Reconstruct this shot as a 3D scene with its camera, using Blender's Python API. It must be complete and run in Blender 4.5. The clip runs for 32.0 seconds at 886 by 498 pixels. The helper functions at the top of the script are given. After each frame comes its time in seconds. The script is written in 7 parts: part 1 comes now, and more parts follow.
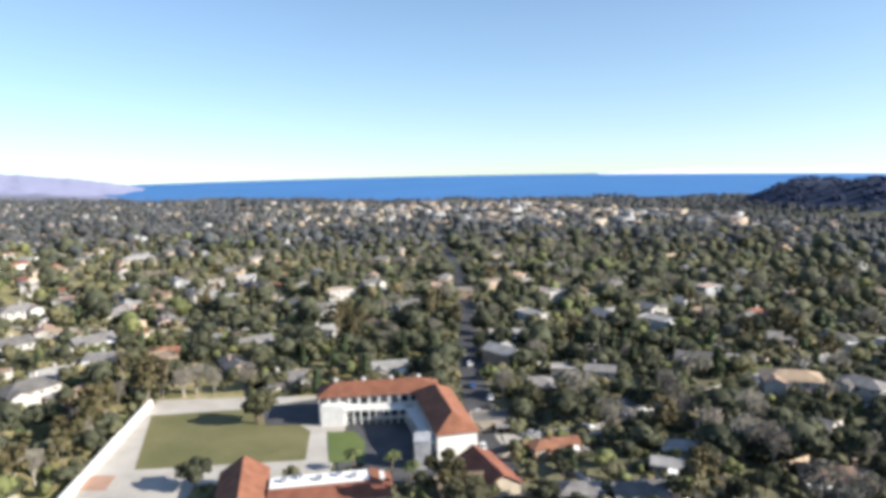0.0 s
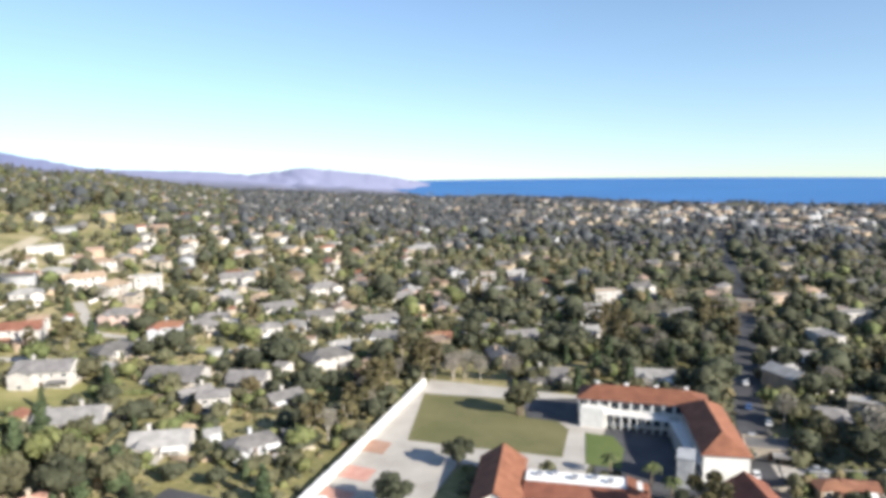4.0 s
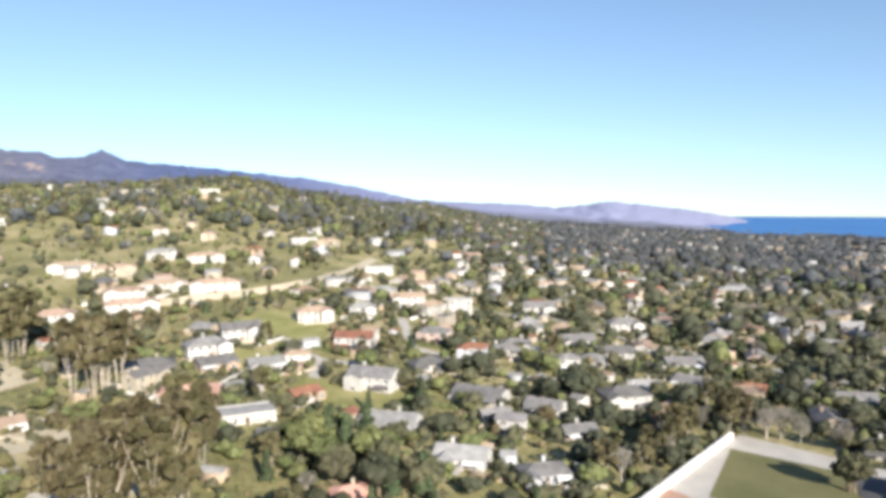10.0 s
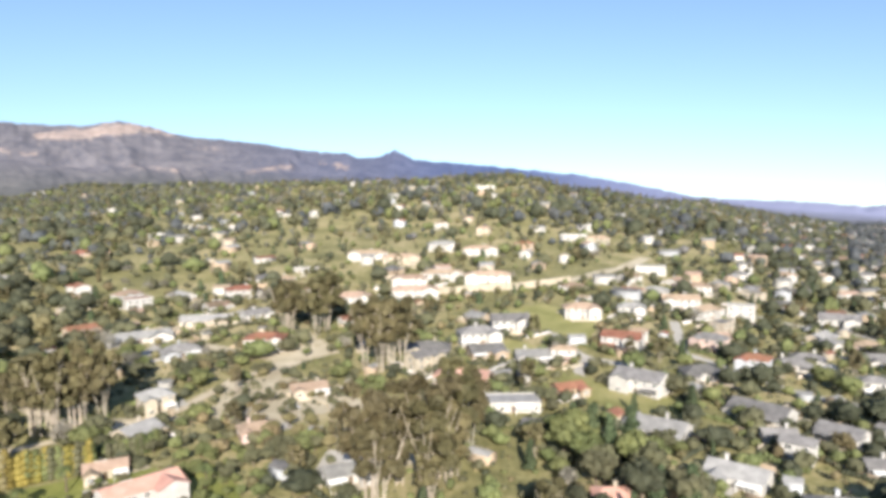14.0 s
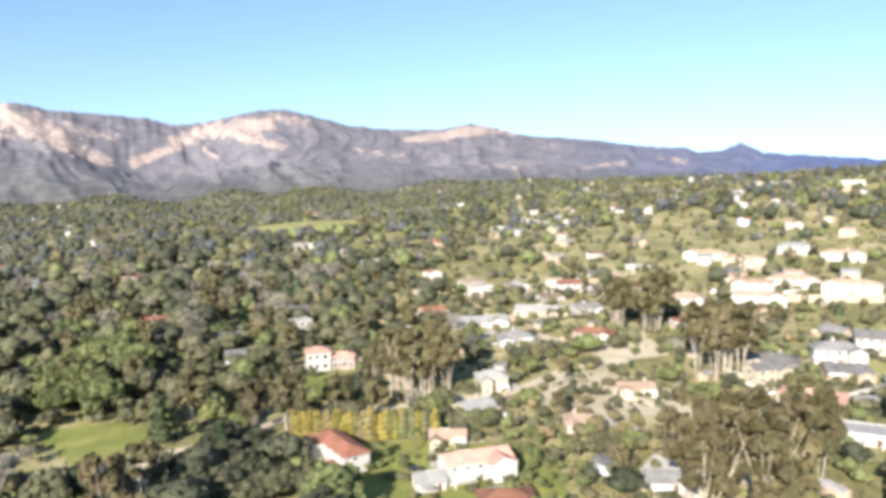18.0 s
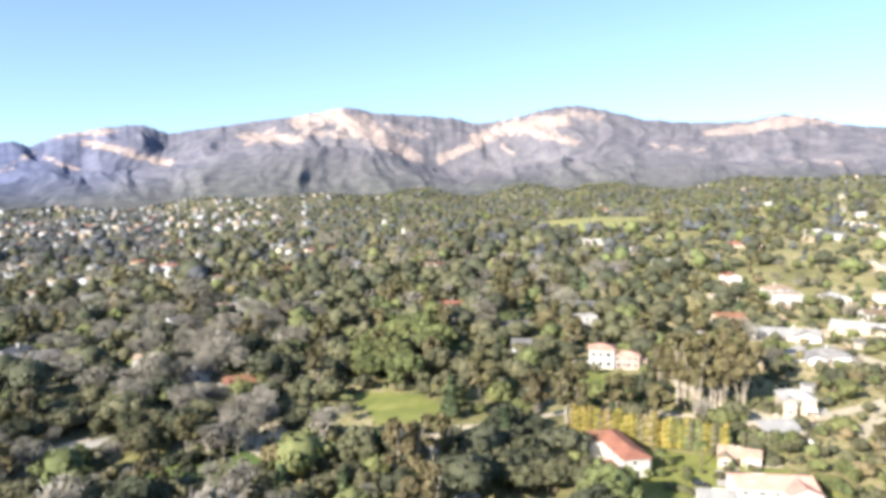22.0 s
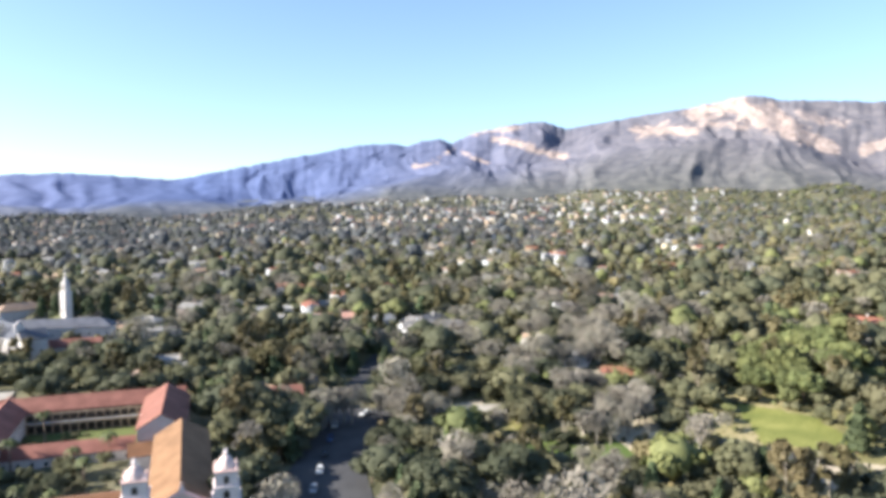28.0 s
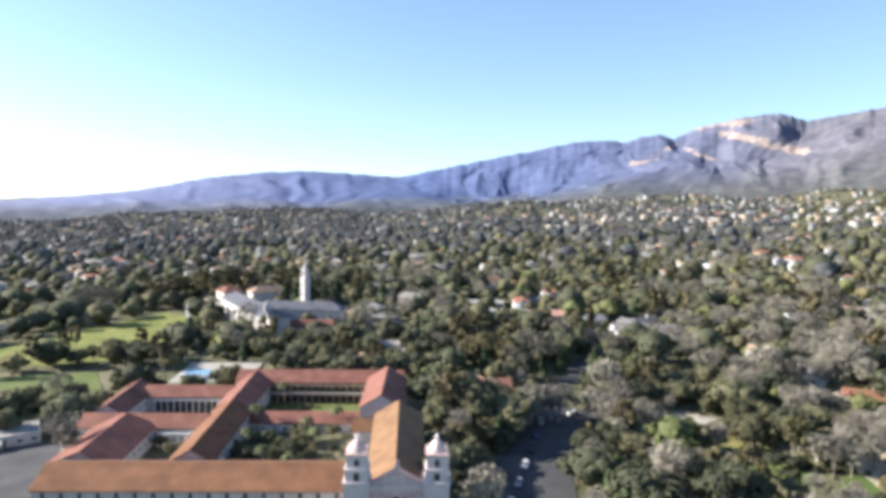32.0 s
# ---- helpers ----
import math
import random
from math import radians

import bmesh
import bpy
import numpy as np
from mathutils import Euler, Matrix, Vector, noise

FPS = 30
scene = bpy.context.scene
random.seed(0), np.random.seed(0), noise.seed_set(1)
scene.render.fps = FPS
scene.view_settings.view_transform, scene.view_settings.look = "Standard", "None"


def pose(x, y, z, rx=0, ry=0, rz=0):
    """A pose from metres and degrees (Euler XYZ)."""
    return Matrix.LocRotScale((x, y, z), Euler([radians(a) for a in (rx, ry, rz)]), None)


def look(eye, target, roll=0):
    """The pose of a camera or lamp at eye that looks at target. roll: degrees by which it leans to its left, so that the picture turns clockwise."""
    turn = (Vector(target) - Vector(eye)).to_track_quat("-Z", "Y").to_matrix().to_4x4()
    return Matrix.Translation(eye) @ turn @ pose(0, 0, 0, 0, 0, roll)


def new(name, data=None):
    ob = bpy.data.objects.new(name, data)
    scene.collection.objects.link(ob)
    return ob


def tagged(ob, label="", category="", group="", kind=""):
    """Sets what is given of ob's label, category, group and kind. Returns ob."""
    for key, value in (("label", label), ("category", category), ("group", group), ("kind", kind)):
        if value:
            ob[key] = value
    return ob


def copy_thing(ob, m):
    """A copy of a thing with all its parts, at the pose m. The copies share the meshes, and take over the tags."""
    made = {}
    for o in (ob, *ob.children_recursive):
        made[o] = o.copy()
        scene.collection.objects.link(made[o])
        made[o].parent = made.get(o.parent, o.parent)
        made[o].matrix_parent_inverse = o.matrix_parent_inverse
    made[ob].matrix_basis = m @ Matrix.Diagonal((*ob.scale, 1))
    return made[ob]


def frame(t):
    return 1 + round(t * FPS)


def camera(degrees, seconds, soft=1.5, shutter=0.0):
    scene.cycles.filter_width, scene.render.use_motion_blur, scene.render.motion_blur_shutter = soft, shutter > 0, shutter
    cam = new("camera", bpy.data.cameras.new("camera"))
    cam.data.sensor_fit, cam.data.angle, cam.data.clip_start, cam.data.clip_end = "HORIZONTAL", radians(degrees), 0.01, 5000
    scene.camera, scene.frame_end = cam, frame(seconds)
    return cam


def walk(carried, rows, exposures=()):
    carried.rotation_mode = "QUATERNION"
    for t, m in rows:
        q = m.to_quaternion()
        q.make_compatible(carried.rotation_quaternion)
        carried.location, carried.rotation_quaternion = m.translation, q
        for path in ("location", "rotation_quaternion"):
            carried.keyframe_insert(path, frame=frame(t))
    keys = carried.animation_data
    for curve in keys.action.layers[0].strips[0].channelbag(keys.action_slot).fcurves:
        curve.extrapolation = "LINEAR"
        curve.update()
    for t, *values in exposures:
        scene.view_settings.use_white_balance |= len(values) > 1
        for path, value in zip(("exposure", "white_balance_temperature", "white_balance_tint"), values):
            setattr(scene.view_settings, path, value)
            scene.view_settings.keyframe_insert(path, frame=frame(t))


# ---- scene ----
cam = camera(65.05, 32.0, soft=4.4)
EYE = (0.0, 0.0, 80.0)


def aim(yaw, tilt, roll):
    """The hovering camera's pose: degrees turned to the left from +y, raised, and leaned."""
    return pose(*EYE, 90 + tilt, 0, yaw) @ pose(0, 0, 0, 0, 0, roll)


PATH = [(t, aim(a, b, c)) for t, a, b, c in (
    (0.0, 0.07, -8.23, -1.18), (0.5, 4.32, -8.20, -1.23), (1.0, 7.93, -8.14, -1.20), (1.5, 10.93, -8.12, -1.26),
    (2.0, 13.87, -8.10, -1.11), (2.5, 16.53, -8.02, -1.09), (3.0, 18.45, -7.98, -1.05), (3.5, 20.24, -7.97, -1.03),
    (4.0, 22.18, -7.89, -1.00), (4.5, 24.04, -7.87, -0.95), (6.5, 31.51, -7.57, -0.82), (7.0, 32.82, -5.75, -0.83),
    (7.5, 34.19, -4.80, -0.92), (8.0, 35.88, -4.78, -0.99), (8.5, 38.36, -4.76, -0.87), (9.0, 40.55, -4.77, -0.90),
    (9.5, 43.57, -4.79, -0.80), (10.0, 46.88, -4.76, -0.80), (10.5, 50.20, -4.71, -0.75), (11.0, 53.24, -4.66, -0.78),
    (11.5, 56.04, -4.67, -0.79), (12.0, 58.40, -4.65, -0.79), (12.5, 60.53, -4.68, -0.68), (13.0, 63.25, -4.70, -0.72),
    (13.5, 66.21, -4.73, -0.73), (15.5, 77.87, -4.74, -0.81), (16.0, 82.10, -4.73, -0.86), (16.5, 86.20, -4.71, -0.79),
    (17.0, 89.75, -4.71, -0.71), (17.5, 92.88, -4.72, -0.70), (18.0, 95.85, -4.73, -0.72), (18.5, 99.34, -4.76, -0.64),
    (19.0, 102.90, -4.77, -0.59), (19.5, 106.10, -4.79, -0.40), (20.0, 108.85, -4.79, -0.37), (20.5, 111.48, -4.83, -0.35),
    (21.0, 114.06, -4.88, -0.15), (21.5, 116.75, -4.90, -0.03), (22.0, 119.38, -4.95, 0.02), (22.5, 121.99, -5.01, 0.10),
    (23.0, 124.51, -5.05, 0.12), (23.5, 126.93, -5.14, 0.20), (24.0, 129.47, -5.23, 0.26), (24.5, 132.15, -5.27, 0.22),
    (25.0, 134.97, -5.32, 0.26), (25.5, 138.02, -5.40, 0.31), (26.0, 141.02, -5.46, 0.43), (26.5, 143.58, -5.51, 0.48),
    (28.5, 152.66, -5.77, 0.87), (29.0, 154.84, -5.82, 0.91), (29.5, 157.16, -5.87, 0.93), (30.0, 159.39, -5.94, 0.89),
    (30.5, 161.53, -6.00, 0.88), (31.0, 163.27, -6.06, 0.84), (31.5, 164.77, -6.10, 0.83), (32.0, 167.94, -6.15, 0.78),
)]
# the clip's camera opens up as it turns from the bright sea to the woods
EXPOSURES = ((0, 1.1), (9, 1.0), (13, 1.0), (16, 1.15), (19, 1.38), (23, 1.57), (26, 1.58), (29, 1.57), (32, 1.43))
walk(cam, PATH, EXPOSURES)

# ---- light: low winter sun in the south-west, clear sky ----
SUN_TURN, SUN_RISE = 106.0, 25.0
world = bpy.data.worlds.new("sky")
scene.world = world
world.use_nodes = True
wn = world.node_tree.nodes
sky = wn.new("ShaderNodeTexSky")
sky.sky_type, sky.sun_disc = "NISHITA", False
sky.sun_elevation, sky.sun_rotation = radians(SUN_RISE), radians(SUN_TURN)
sky.altitude, sky.air_density, sky.dust_density, sky.ozone_density = 300, 1.0, 0.6, 2.4
wn["Background"].inputs["Strength"].default_value = 0.099
# the haze line lies a little under eye level, where the far land ends
coords, split, level, lifted = (wn.new(k) for k in ("ShaderNodeTexCoord", "ShaderNodeSeparateXYZ", "ShaderNodeMath", "ShaderNodeCombineXYZ"))
level.operation = "ADD"
level.inputs[1].default_value = 0.075
wl = world.node_tree.links
wl.new(coords.outputs["Generated"], split.inputs[0]), wl.new(split.outputs[2], level.inputs[0])
wl.new(split.outputs[0], lifted.inputs[0]), wl.new(split.outputs[1], lifted.inputs[1]), wl.new(level.outputs[0], lifted.inputs[2])
wl.new(lifted.outputs[0], sky.inputs[0])
world.node_tree.links.new(sky.outputs[0], wn["Background"].inputs["Color"])
sun = new("sun", bpy.data.lights.new("sun", "SUN"))
sun.data.energy, sun.data.angle, sun.data.color = 5.0, radians(0.6), (1.0, 0.93, 0.82)
to_sun = Vector((math.sin(radians(SUN_TURN)) * math.cos(radians(SUN_RISE)),
                 math.cos(radians(SUN_TURN)) * math.cos(radians(SUN_RISE)), math.sin(radians(SUN_RISE))))
sun.matrix_world = look(tuple(to_sun * 300), (0, 0, 0))


# ---- materials ----
def material(name, dark, light, scale=1.0, rough=0.85, bump=0.15, fine=8.0, vary=0.12, metal=0.0, spec=0.3, stain=None, leafy=0.0):
    """A surface whose colour wanders between two tones at two scales, with fine relief and a little change from thing to thing."""
    m = bpy.data.materials.new(name)
    m.use_nodes = True
    n, ln = m.node_tree.nodes, m.node_tree.links
    b = n["Principled BSDF"]
    geo = n.new("ShaderNodeNewGeometry")
    big, small = n.new("ShaderNodeTexNoise"), n.new("ShaderNodeTexNoise")
    for tex, s in ((big, scale), (small, scale * fine)):
        tex.inputs["Scale"].default_value, tex.inputs["Detail"].default_value = s, 4
        ln.new(geo.outputs["Position"], tex.inputs["Vector"])
    mixed = n.new("ShaderNodeMix")
    mixed.inputs[0].default_value = 0.4
    ln.new(big.outputs[0], mixed.inputs[2]), ln.new(small.outputs[0], mixed.inputs[3])
    ramp = n.new("ShaderNodeValToRGB")
    ramp.color_ramp.elements[0].position, ramp.color_ramp.elements[1].position = 0.36, 0.64
    ramp.color_ramp.elements[0].color, ramp.color_ramp.elements[1].color = (*dark, 1), (*light, 1)
    if stain:
        mid = ramp.color_ramp.elements.new(0.5)
        mid.color = (*stain, 1)
    ln.new(mixed.outputs[0], ramp.inputs[0])
    info, attr = n.new("ShaderNodeObjectInfo"), n.new("ShaderNodeAttribute")
    attr.attribute_name = "tone"
    add = n.new("ShaderNodeMath")
    ln.new(info.outputs["Random"], add.inputs[0]), ln.new(attr.outputs["Fac"], add.inputs[1])
    frac = n.new("ShaderNodeMath")
    frac.operation = "FRACT"
    ln.new(add.outputs[0], frac.inputs[0])
    span = n.new("ShaderNodeMapRange")
    span.inputs[3].default_value, span.inputs[4].default_value = 1 - vary * 2.2, 1 + vary * 2.2
    ln.new(frac.outputs[0], span.inputs[0])
    hue = n.new("ShaderNodeMapRange")
    hue.inputs[3].default_value, hue.inputs[4].default_value = 0.5 + vary * 0.12, 0.5 - vary * 0.12
    tri = n.new("ShaderNodeMath")
    tri.operation, tri.inputs[1].default_value = "PINGPONG", 0.27
    ln.new(frac.outputs[0], tri.inputs[0]), ln.new(tri.outputs[0], hue.inputs[0])
    hue.inputs[2].default_value = 0.27
    hsv = n.new("ShaderNodeHueSaturation")
    ln.new(ramp.outputs[0], hsv.inputs["Color"]), ln.new(span.outputs[0], hsv.inputs["Value"]), ln.new(hue.outputs[0], hsv.inputs["Hue"])
    ln.new(hsv.outputs[0], b.inputs["Base Color"])
    b.inputs["Roughness"].default_value, b.inputs["Metallic"].default_value = rough, metal
    b.inputs["Specular IOR Level"].default_value = spec
    if leafy:
        thin, both = n.new("ShaderNodeBsdfTranslucent"), n.new("ShaderNodeMixShader")
        both.inputs[0].default_value = leafy
        ln.new(hsv.outputs[0], thin.inputs[0]), ln.new(b.outputs[0], both.inputs[1]), ln.new(thin.outputs[0], both.inputs[2])
        ln.new(both.outputs[0], n["Material Output"].inputs[0])
    if bump:
        bp = n.new("ShaderNodeBump")
        bp.inputs["Strength"].default_value, bp.inputs["Distance"].default_value = bump, 0.5 if leafy or light[0] < 0.37 and scale < 0.1 else 0.06
        ln.new(mixed.outputs[0], bp.inputs["Height"]), ln.new(bp.outputs[0], b.inputs["Normal"])
    return m


WALLS = {
    "white": material("white_stucco", (0.36, 0.345, 0.325), (0.5, 0.48, 0.455), 0.5, 0.9, 0.05, vary=0.05),
    "cream": material("cream_stucco", (0.32, 0.275, 0.215), (0.43, 0.378, 0.3), 0.5, 0.9, 0.05, vary=0.06),
    "tan": material("tan_stucco", (0.29, 0.22, 0.155), (0.39, 0.31, 0.23), 0.5, 0.9, 0.05, vary=0.08),
    "pink": material("pink_stucco", (0.38, 0.28, 0.24), (0.47, 0.37, 0.33), 0.5, 0.9, 0.05, vary=0.06),
    "grey": material("grey_siding", (0.30, 0.31, 0.33), (0.45, 0.46, 0.48), 0.5, 0.9, 0.05, vary=0.08),
}
ROOFS = {
    "terracotta": material("terracotta_tiles", (0.175, 0.078, 0.052), (0.30, 0.142, 0.092), 0.35, 0.9, 0.1, 9, vary=0.1, stain=(0.24, 0.108, 0.07)),
    "pink": material("faded_clay_tiles", (0.410, 0.221, 0.164), (0.525, 0.328, 0.262), 0.35, 0.88, 0.1, 9, vary=0.08),
    "grey": material("grey_shingles", (0.115, 0.11, 0.108), (0.215, 0.205, 0.2), 0.4, 0.9, 0.25, 9, vary=0.14),
    "pale": material("pale_gravel_roof", (0.2, 0.195, 0.19), (0.32, 0.31, 0.298), 0.4, 0.9, 0.15, 9, vary=0.12),
    "tan": material("tan_shingles", (0.279, 0.197, 0.139), (0.394, 0.295, 0.221), 0.4, 0.9, 0.25, 9, vary=0.12),
    # slate darkened and blued to hold the shade on the college roofs
    "slate": material("shade_blue_slate", (0.075, 0.08, 0.1), (0.13, 0.137, 0.165), 0.3, 0.8, 0.15, 10, vary=0.06),
    "brown": material("brown_shingles", (0.16, 0.11, 0.08), (0.26, 0.19, 0.14), 0.4, 0.9, 0.25, 9, vary=0.12),
    "rose": material("rosy_clay_tiles", (0.145, 0.062, 0.048), (0.26, 0.118, 0.092), 0.22, 0.92, 0.1, 12, vary=0.04, stain=(0.2, 0.088, 0.068)),
    "ochre": material("ochre_clay_tiles", (0.15, 0.085, 0.045), (0.245, 0.145, 0.08), 0.22, 0.92, 0.1, 12, vary=0.04, stain=(0.2, 0.115, 0.062)),
    "school": material("red_clay_tiles", (0.15, 0.061, 0.038), (0.255, 0.108, 0.066), 0.35, 0.9, 0.1, 9, vary=0.06, stain=(0.205, 0.084, 0.052)),
    "mission": material("old_clay_tiles", (0.12, 0.059, 0.032), (0.225, 0.109, 0.058), 0.22, 0.92, 0.1, 12, vary=0.04, stain=(0.17, 0.083, 0.044)),
}
WHITEWASH = material("limewashed_plaster", (0.47, 0.44, 0.43), (0.60, 0.568, 0.555), 0.5, 0.9, 0.06, vary=0.04)
LAVENDER = material("pinkish_limewash", (0.52, 0.45, 0.45), (0.66, 0.58, 0.575), 0.5, 0.9, 0.06, vary=0.04)
GLASS = material("window_glass", (0.015, 0.02, 0.03), (0.03, 0.04, 0.05), 0.3, 0.08, 0, vary=0.1, spec=0.6)
TRIM = material("painted_trim", (0.66, 0.65, 0.62), (0.8, 0.79, 0.76), 1.0, 0.6, 0.03, vary=0.04)
DOOR = material("dark_wood", (0.08, 0.05, 0.03), (0.16, 0.1, 0.06), 2.0, 0.6, 0.1, vary=0.2)
# flat near-black that paints the shade inside openings and galleries
DARK = material("recess_shade", (0.035, 0.028, 0.024), (0.06, 0.05, 0.04), 1.5, 0.8, 0.1, vary=0.1)
STONE = material("weathered_sandstone", (0.48, 0.37, 0.35), (0.68, 0.55, 0.525), 0.6, 0.9, 0.15, vary=0.05)
ROSE = material("rose_painted_stone", (0.50, 0.33, 0.30), (0.64, 0.46, 0.42), 0.6, 0.85, 0.1, vary=0.05)
ASPHALT = material("asphalt", (0.05, 0.051, 0.057), (0.096, 0.097, 0.103), 0.12, 0.9, 0.1, 30, vary=0.05, stain=(0.072, 0.072, 0.078))
CONCRETE = material("pale_concrete", (0.323, 0.297, 0.264), (0.442, 0.416, 0.374), 0.12, 0.9, 0.08, 20, vary=0.05)
PAVING = material("pale_stone_paving", (0.4, 0.35, 0.275), (0.6, 0.54, 0.44), 0.3, 0.9, 0.15, 10, vary=0.08)
DIRT = material("dry_dirt", (0.34, 0.285, 0.2), (0.52, 0.45, 0.34), 0.1, 0.95, 0.2, 20, vary=0.05)
LAWN = material("mown_grass", (0.075, 0.11, 0.03), (0.125, 0.15, 0.05), 0.07, 0.95, 0.2, 25, vary=0.05)
FIELD = material("worn_field_grass", (0.11, 0.115, 0.045), (0.185, 0.17, 0.08), 0.06, 0.95, 0.2, 25, vary=0.05)
MEADOW = material("bright_meadow_grass", (0.105, 0.125, 0.03), (0.235, 0.235, 0.07), 0.09, 0.95, 0.3, 14, vary=0.05, stain=(0.16, 0.175, 0.045))
EARTH = material("brushy_ground", (0.115, 0.112, 0.045), (0.38, 0.315, 0.185), 0.03, 0.95, 0.3, 14, vary=0.0, stain=(0.222, 0.202, 0.088))
# dark tone takes in tree shade as well as leaf litter
LITTER = material("shade_darkened_litter_and_grass", (0.075, 0.08, 0.046), (0.19, 0.172, 0.11), 0.035, 0.95, 0.3, 14, vary=0.0, stain=(0.125, 0.122, 0.07))
CHAPARRAL = material("grey_green_chaparral", (0.075, 0.085, 0.085), (0.12, 0.13, 0.125), 0.01, 0.95, 0.3, 8, vary=0.0)
# wooded hill ground with the blue of distance haze in its base colour
MESA = material("haze_blue_wooded_slope", (0.014, 0.026, 0.056), (0.034, 0.05, 0.092), 0.03, 0.95, 0.3, 8, vary=0.0)
# pale blue of haze used as the island's own colour
ISLAND = material("haze_blue_island", (0.7, 0.78, 0.9), (0.78, 0.84, 0.94), 0.004, 0.95, 0.0, vary=0.0)
GREEN = material("lush_green_grass", (0.062, 0.1, 0.024), (0.122, 0.165, 0.042), 0.1, 0.95, 0.3, 16, vary=0.04)
DRYGRASS = material("dry_hillside_grass", (0.17, 0.165, 0.058), (0.34, 0.295, 0.14), 0.07, 0.95, 0.3, 18, vary=0.05, stain=(0.24, 0.225, 0.085))
BARK = material("grey_brown_bark", (0.10, 0.075, 0.055), (0.2, 0.16, 0.12), 1.5, 0.95, 0.4, vary=0.15)
TWIG_BARK = material("weathered_grey_bark", (0.24, 0.215, 0.18), (0.4, 0.365, 0.315), 0.8, 0.9, 0.3, vary=0.1)
PALE_BARK = material("pale_peeling_bark", (0.27, 0.225, 0.175), (0.46, 0.40, 0.33), 0.8, 0.9, 0.3, vary=0.1)
PAINTS = [material(f"car_paint_{n}", c, tuple(v * 1.1 for v in c), 0.5, 0.25, 0, vary=0.05, spec=0.6) for n, c in
          (("white", (0.72, 0.72, 0.72)), ("silver", (0.4, 0.41, 0.43)), ("black", (0.02, 0.02, 0.025)), ("red", (0.35, 0.03, 0.03)), ("blue", (0.05, 0.1, 0.25)))]
RUBBER = material("tyre_rubber", (0.015, 0.015, 0.015), (0.03, 0.03, 0.03), 2, 0.9, 0, vary=0.05)
STEEL = material("brushed_steel", (0.4, 0.4, 0.42), (0.55, 0.55, 0.57), 2, 0.4, 0, vary=0.05, metal=0.8)
BLUE = material("blue_water", (0.16, 0.3, 0.42), (0.24, 0.4, 0.52), 0.4, 0.15, 0.05, vary=0.0)
LEAF = {
    "oak": material("oak_leaves", (0.066, 0.074, 0.047), (0.156, 0.164, 0.104), 0.35, 0.75, 0.5, 6, vary=0.1, leafy=0.5),
    "olive": material("olive_leaves", (0.114, 0.115, 0.067), (0.236, 0.23, 0.134), 0.35, 0.75, 0.5, 6, vary=0.1, leafy=0.5),
    "bright": material("sunny_green_leaves", (0.1, 0.117, 0.046), (0.205, 0.224, 0.092), 0.35, 0.75, 0.5, 6, vary=0.12, leafy=0.3),
    "eucalyptus": material("eucalyptus_leaves", (0.068, 0.06, 0.03), (0.17, 0.147, 0.072), 0.4, 0.7, 0.5, 6, vary=0.12, leafy=0.25),
    "conifer": material("conifer_needles", (0.037, 0.054, 0.027), (0.088, 0.114, 0.055), 0.4, 0.8, 0.5, 6, vary=0.13, leafy=0.15),
    "bare": material("dry_twigs", (0.152, 0.139, 0.114), (0.272, 0.25, 0.208), 0.5, 0.9, 0.4, 6, vary=0.15),
    "palm": material("palm_fronds", (0.05, 0.065, 0.025), (0.13, 0.15, 0.055), 0.5, 0.6, 0.3, 6, vary=0.15, leafy=0.2),
    "hedge": material("yellow_hedge_leaves", (0.15, 0.124, 0.032), (0.285, 0.232, 0.06), 0.4, 0.8, 0.5, 6, vary=0.12, leafy=0.25),
    "gold": material("yellowing_leaves", (0.125, 0.105, 0.05), (0.235, 0.2, 0.108), 0.4, 0.8, 0.5, 6, vary=0.15, leafy=0.25),
    # mesa leaves: dark green pushed towards haze blue
    "mesa": material("haze_blue_dark_woods", (0.046, 0.06, 0.125), (0.078, 0.096, 0.172), 0.05, 0.9, 0.4, 6, vary=0.1, leafy=0.4),
    # far leaves greyed and blued: the haze of distance is in their colour
    "far_oak": material("hazed_oak_woods", (0.086, 0.097, 0.108), (0.162, 0.171, 0.18), 0.08, 0.85, 0.4, 6, vary=0.1, leafy=0.5),
    "far_olive": material("hazed_olive_woods", (0.098, 0.107, 0.112), (0.178, 0.184, 0.184), 0.08, 0.85, 0.4, 6, vary=0.1, leafy=0.5),
    "far_bright": material("hazed_green_woods", (0.1, 0.113, 0.094), (0.178, 0.192, 0.16), 0.08, 0.85, 0.4, 6, vary=0.1, leafy=0.5),
    "far_bare": material("hazed_winter_woods", (0.126, 0.122, 0.124), (0.222, 0.212, 0.206), 0.08, 0.85, 0.4, 6, vary=0.13, leafy=0.2),
}


def sea_material():
    m = bpy.data.materials.new("sea_water")
    m.use_nodes = True
    n, ln = m.node_tree.nodes, m.node_tree.links
    b = n["Principled BSDF"]
    geo, tex, ramp = n.new("ShaderNodeNewGeometry"), n.new("ShaderNodeTexNoise"), n.new("ShaderNodeValToRGB")
    tex.inputs["Scale"].default_value, tex.inputs["Detail"].default_value = 0.0025, 5
    ramp.color_ramp.elements[0].color, ramp.color_ramp.elements[1].color = (0.045, 0.148, 0.355, 1), (0.072, 0.205, 0.45, 1)
    ln.new(geo.outputs["Position"], tex.inputs["Vector"]), ln.new(tex.outputs[0], ramp.inputs[0]), ln.new(ramp.outputs[0], b.inputs["Base Color"])
    b.inputs["Roughness"].default_value, b.inputs["Specular IOR Level"].default_value = 0.6, 0.1
    return m


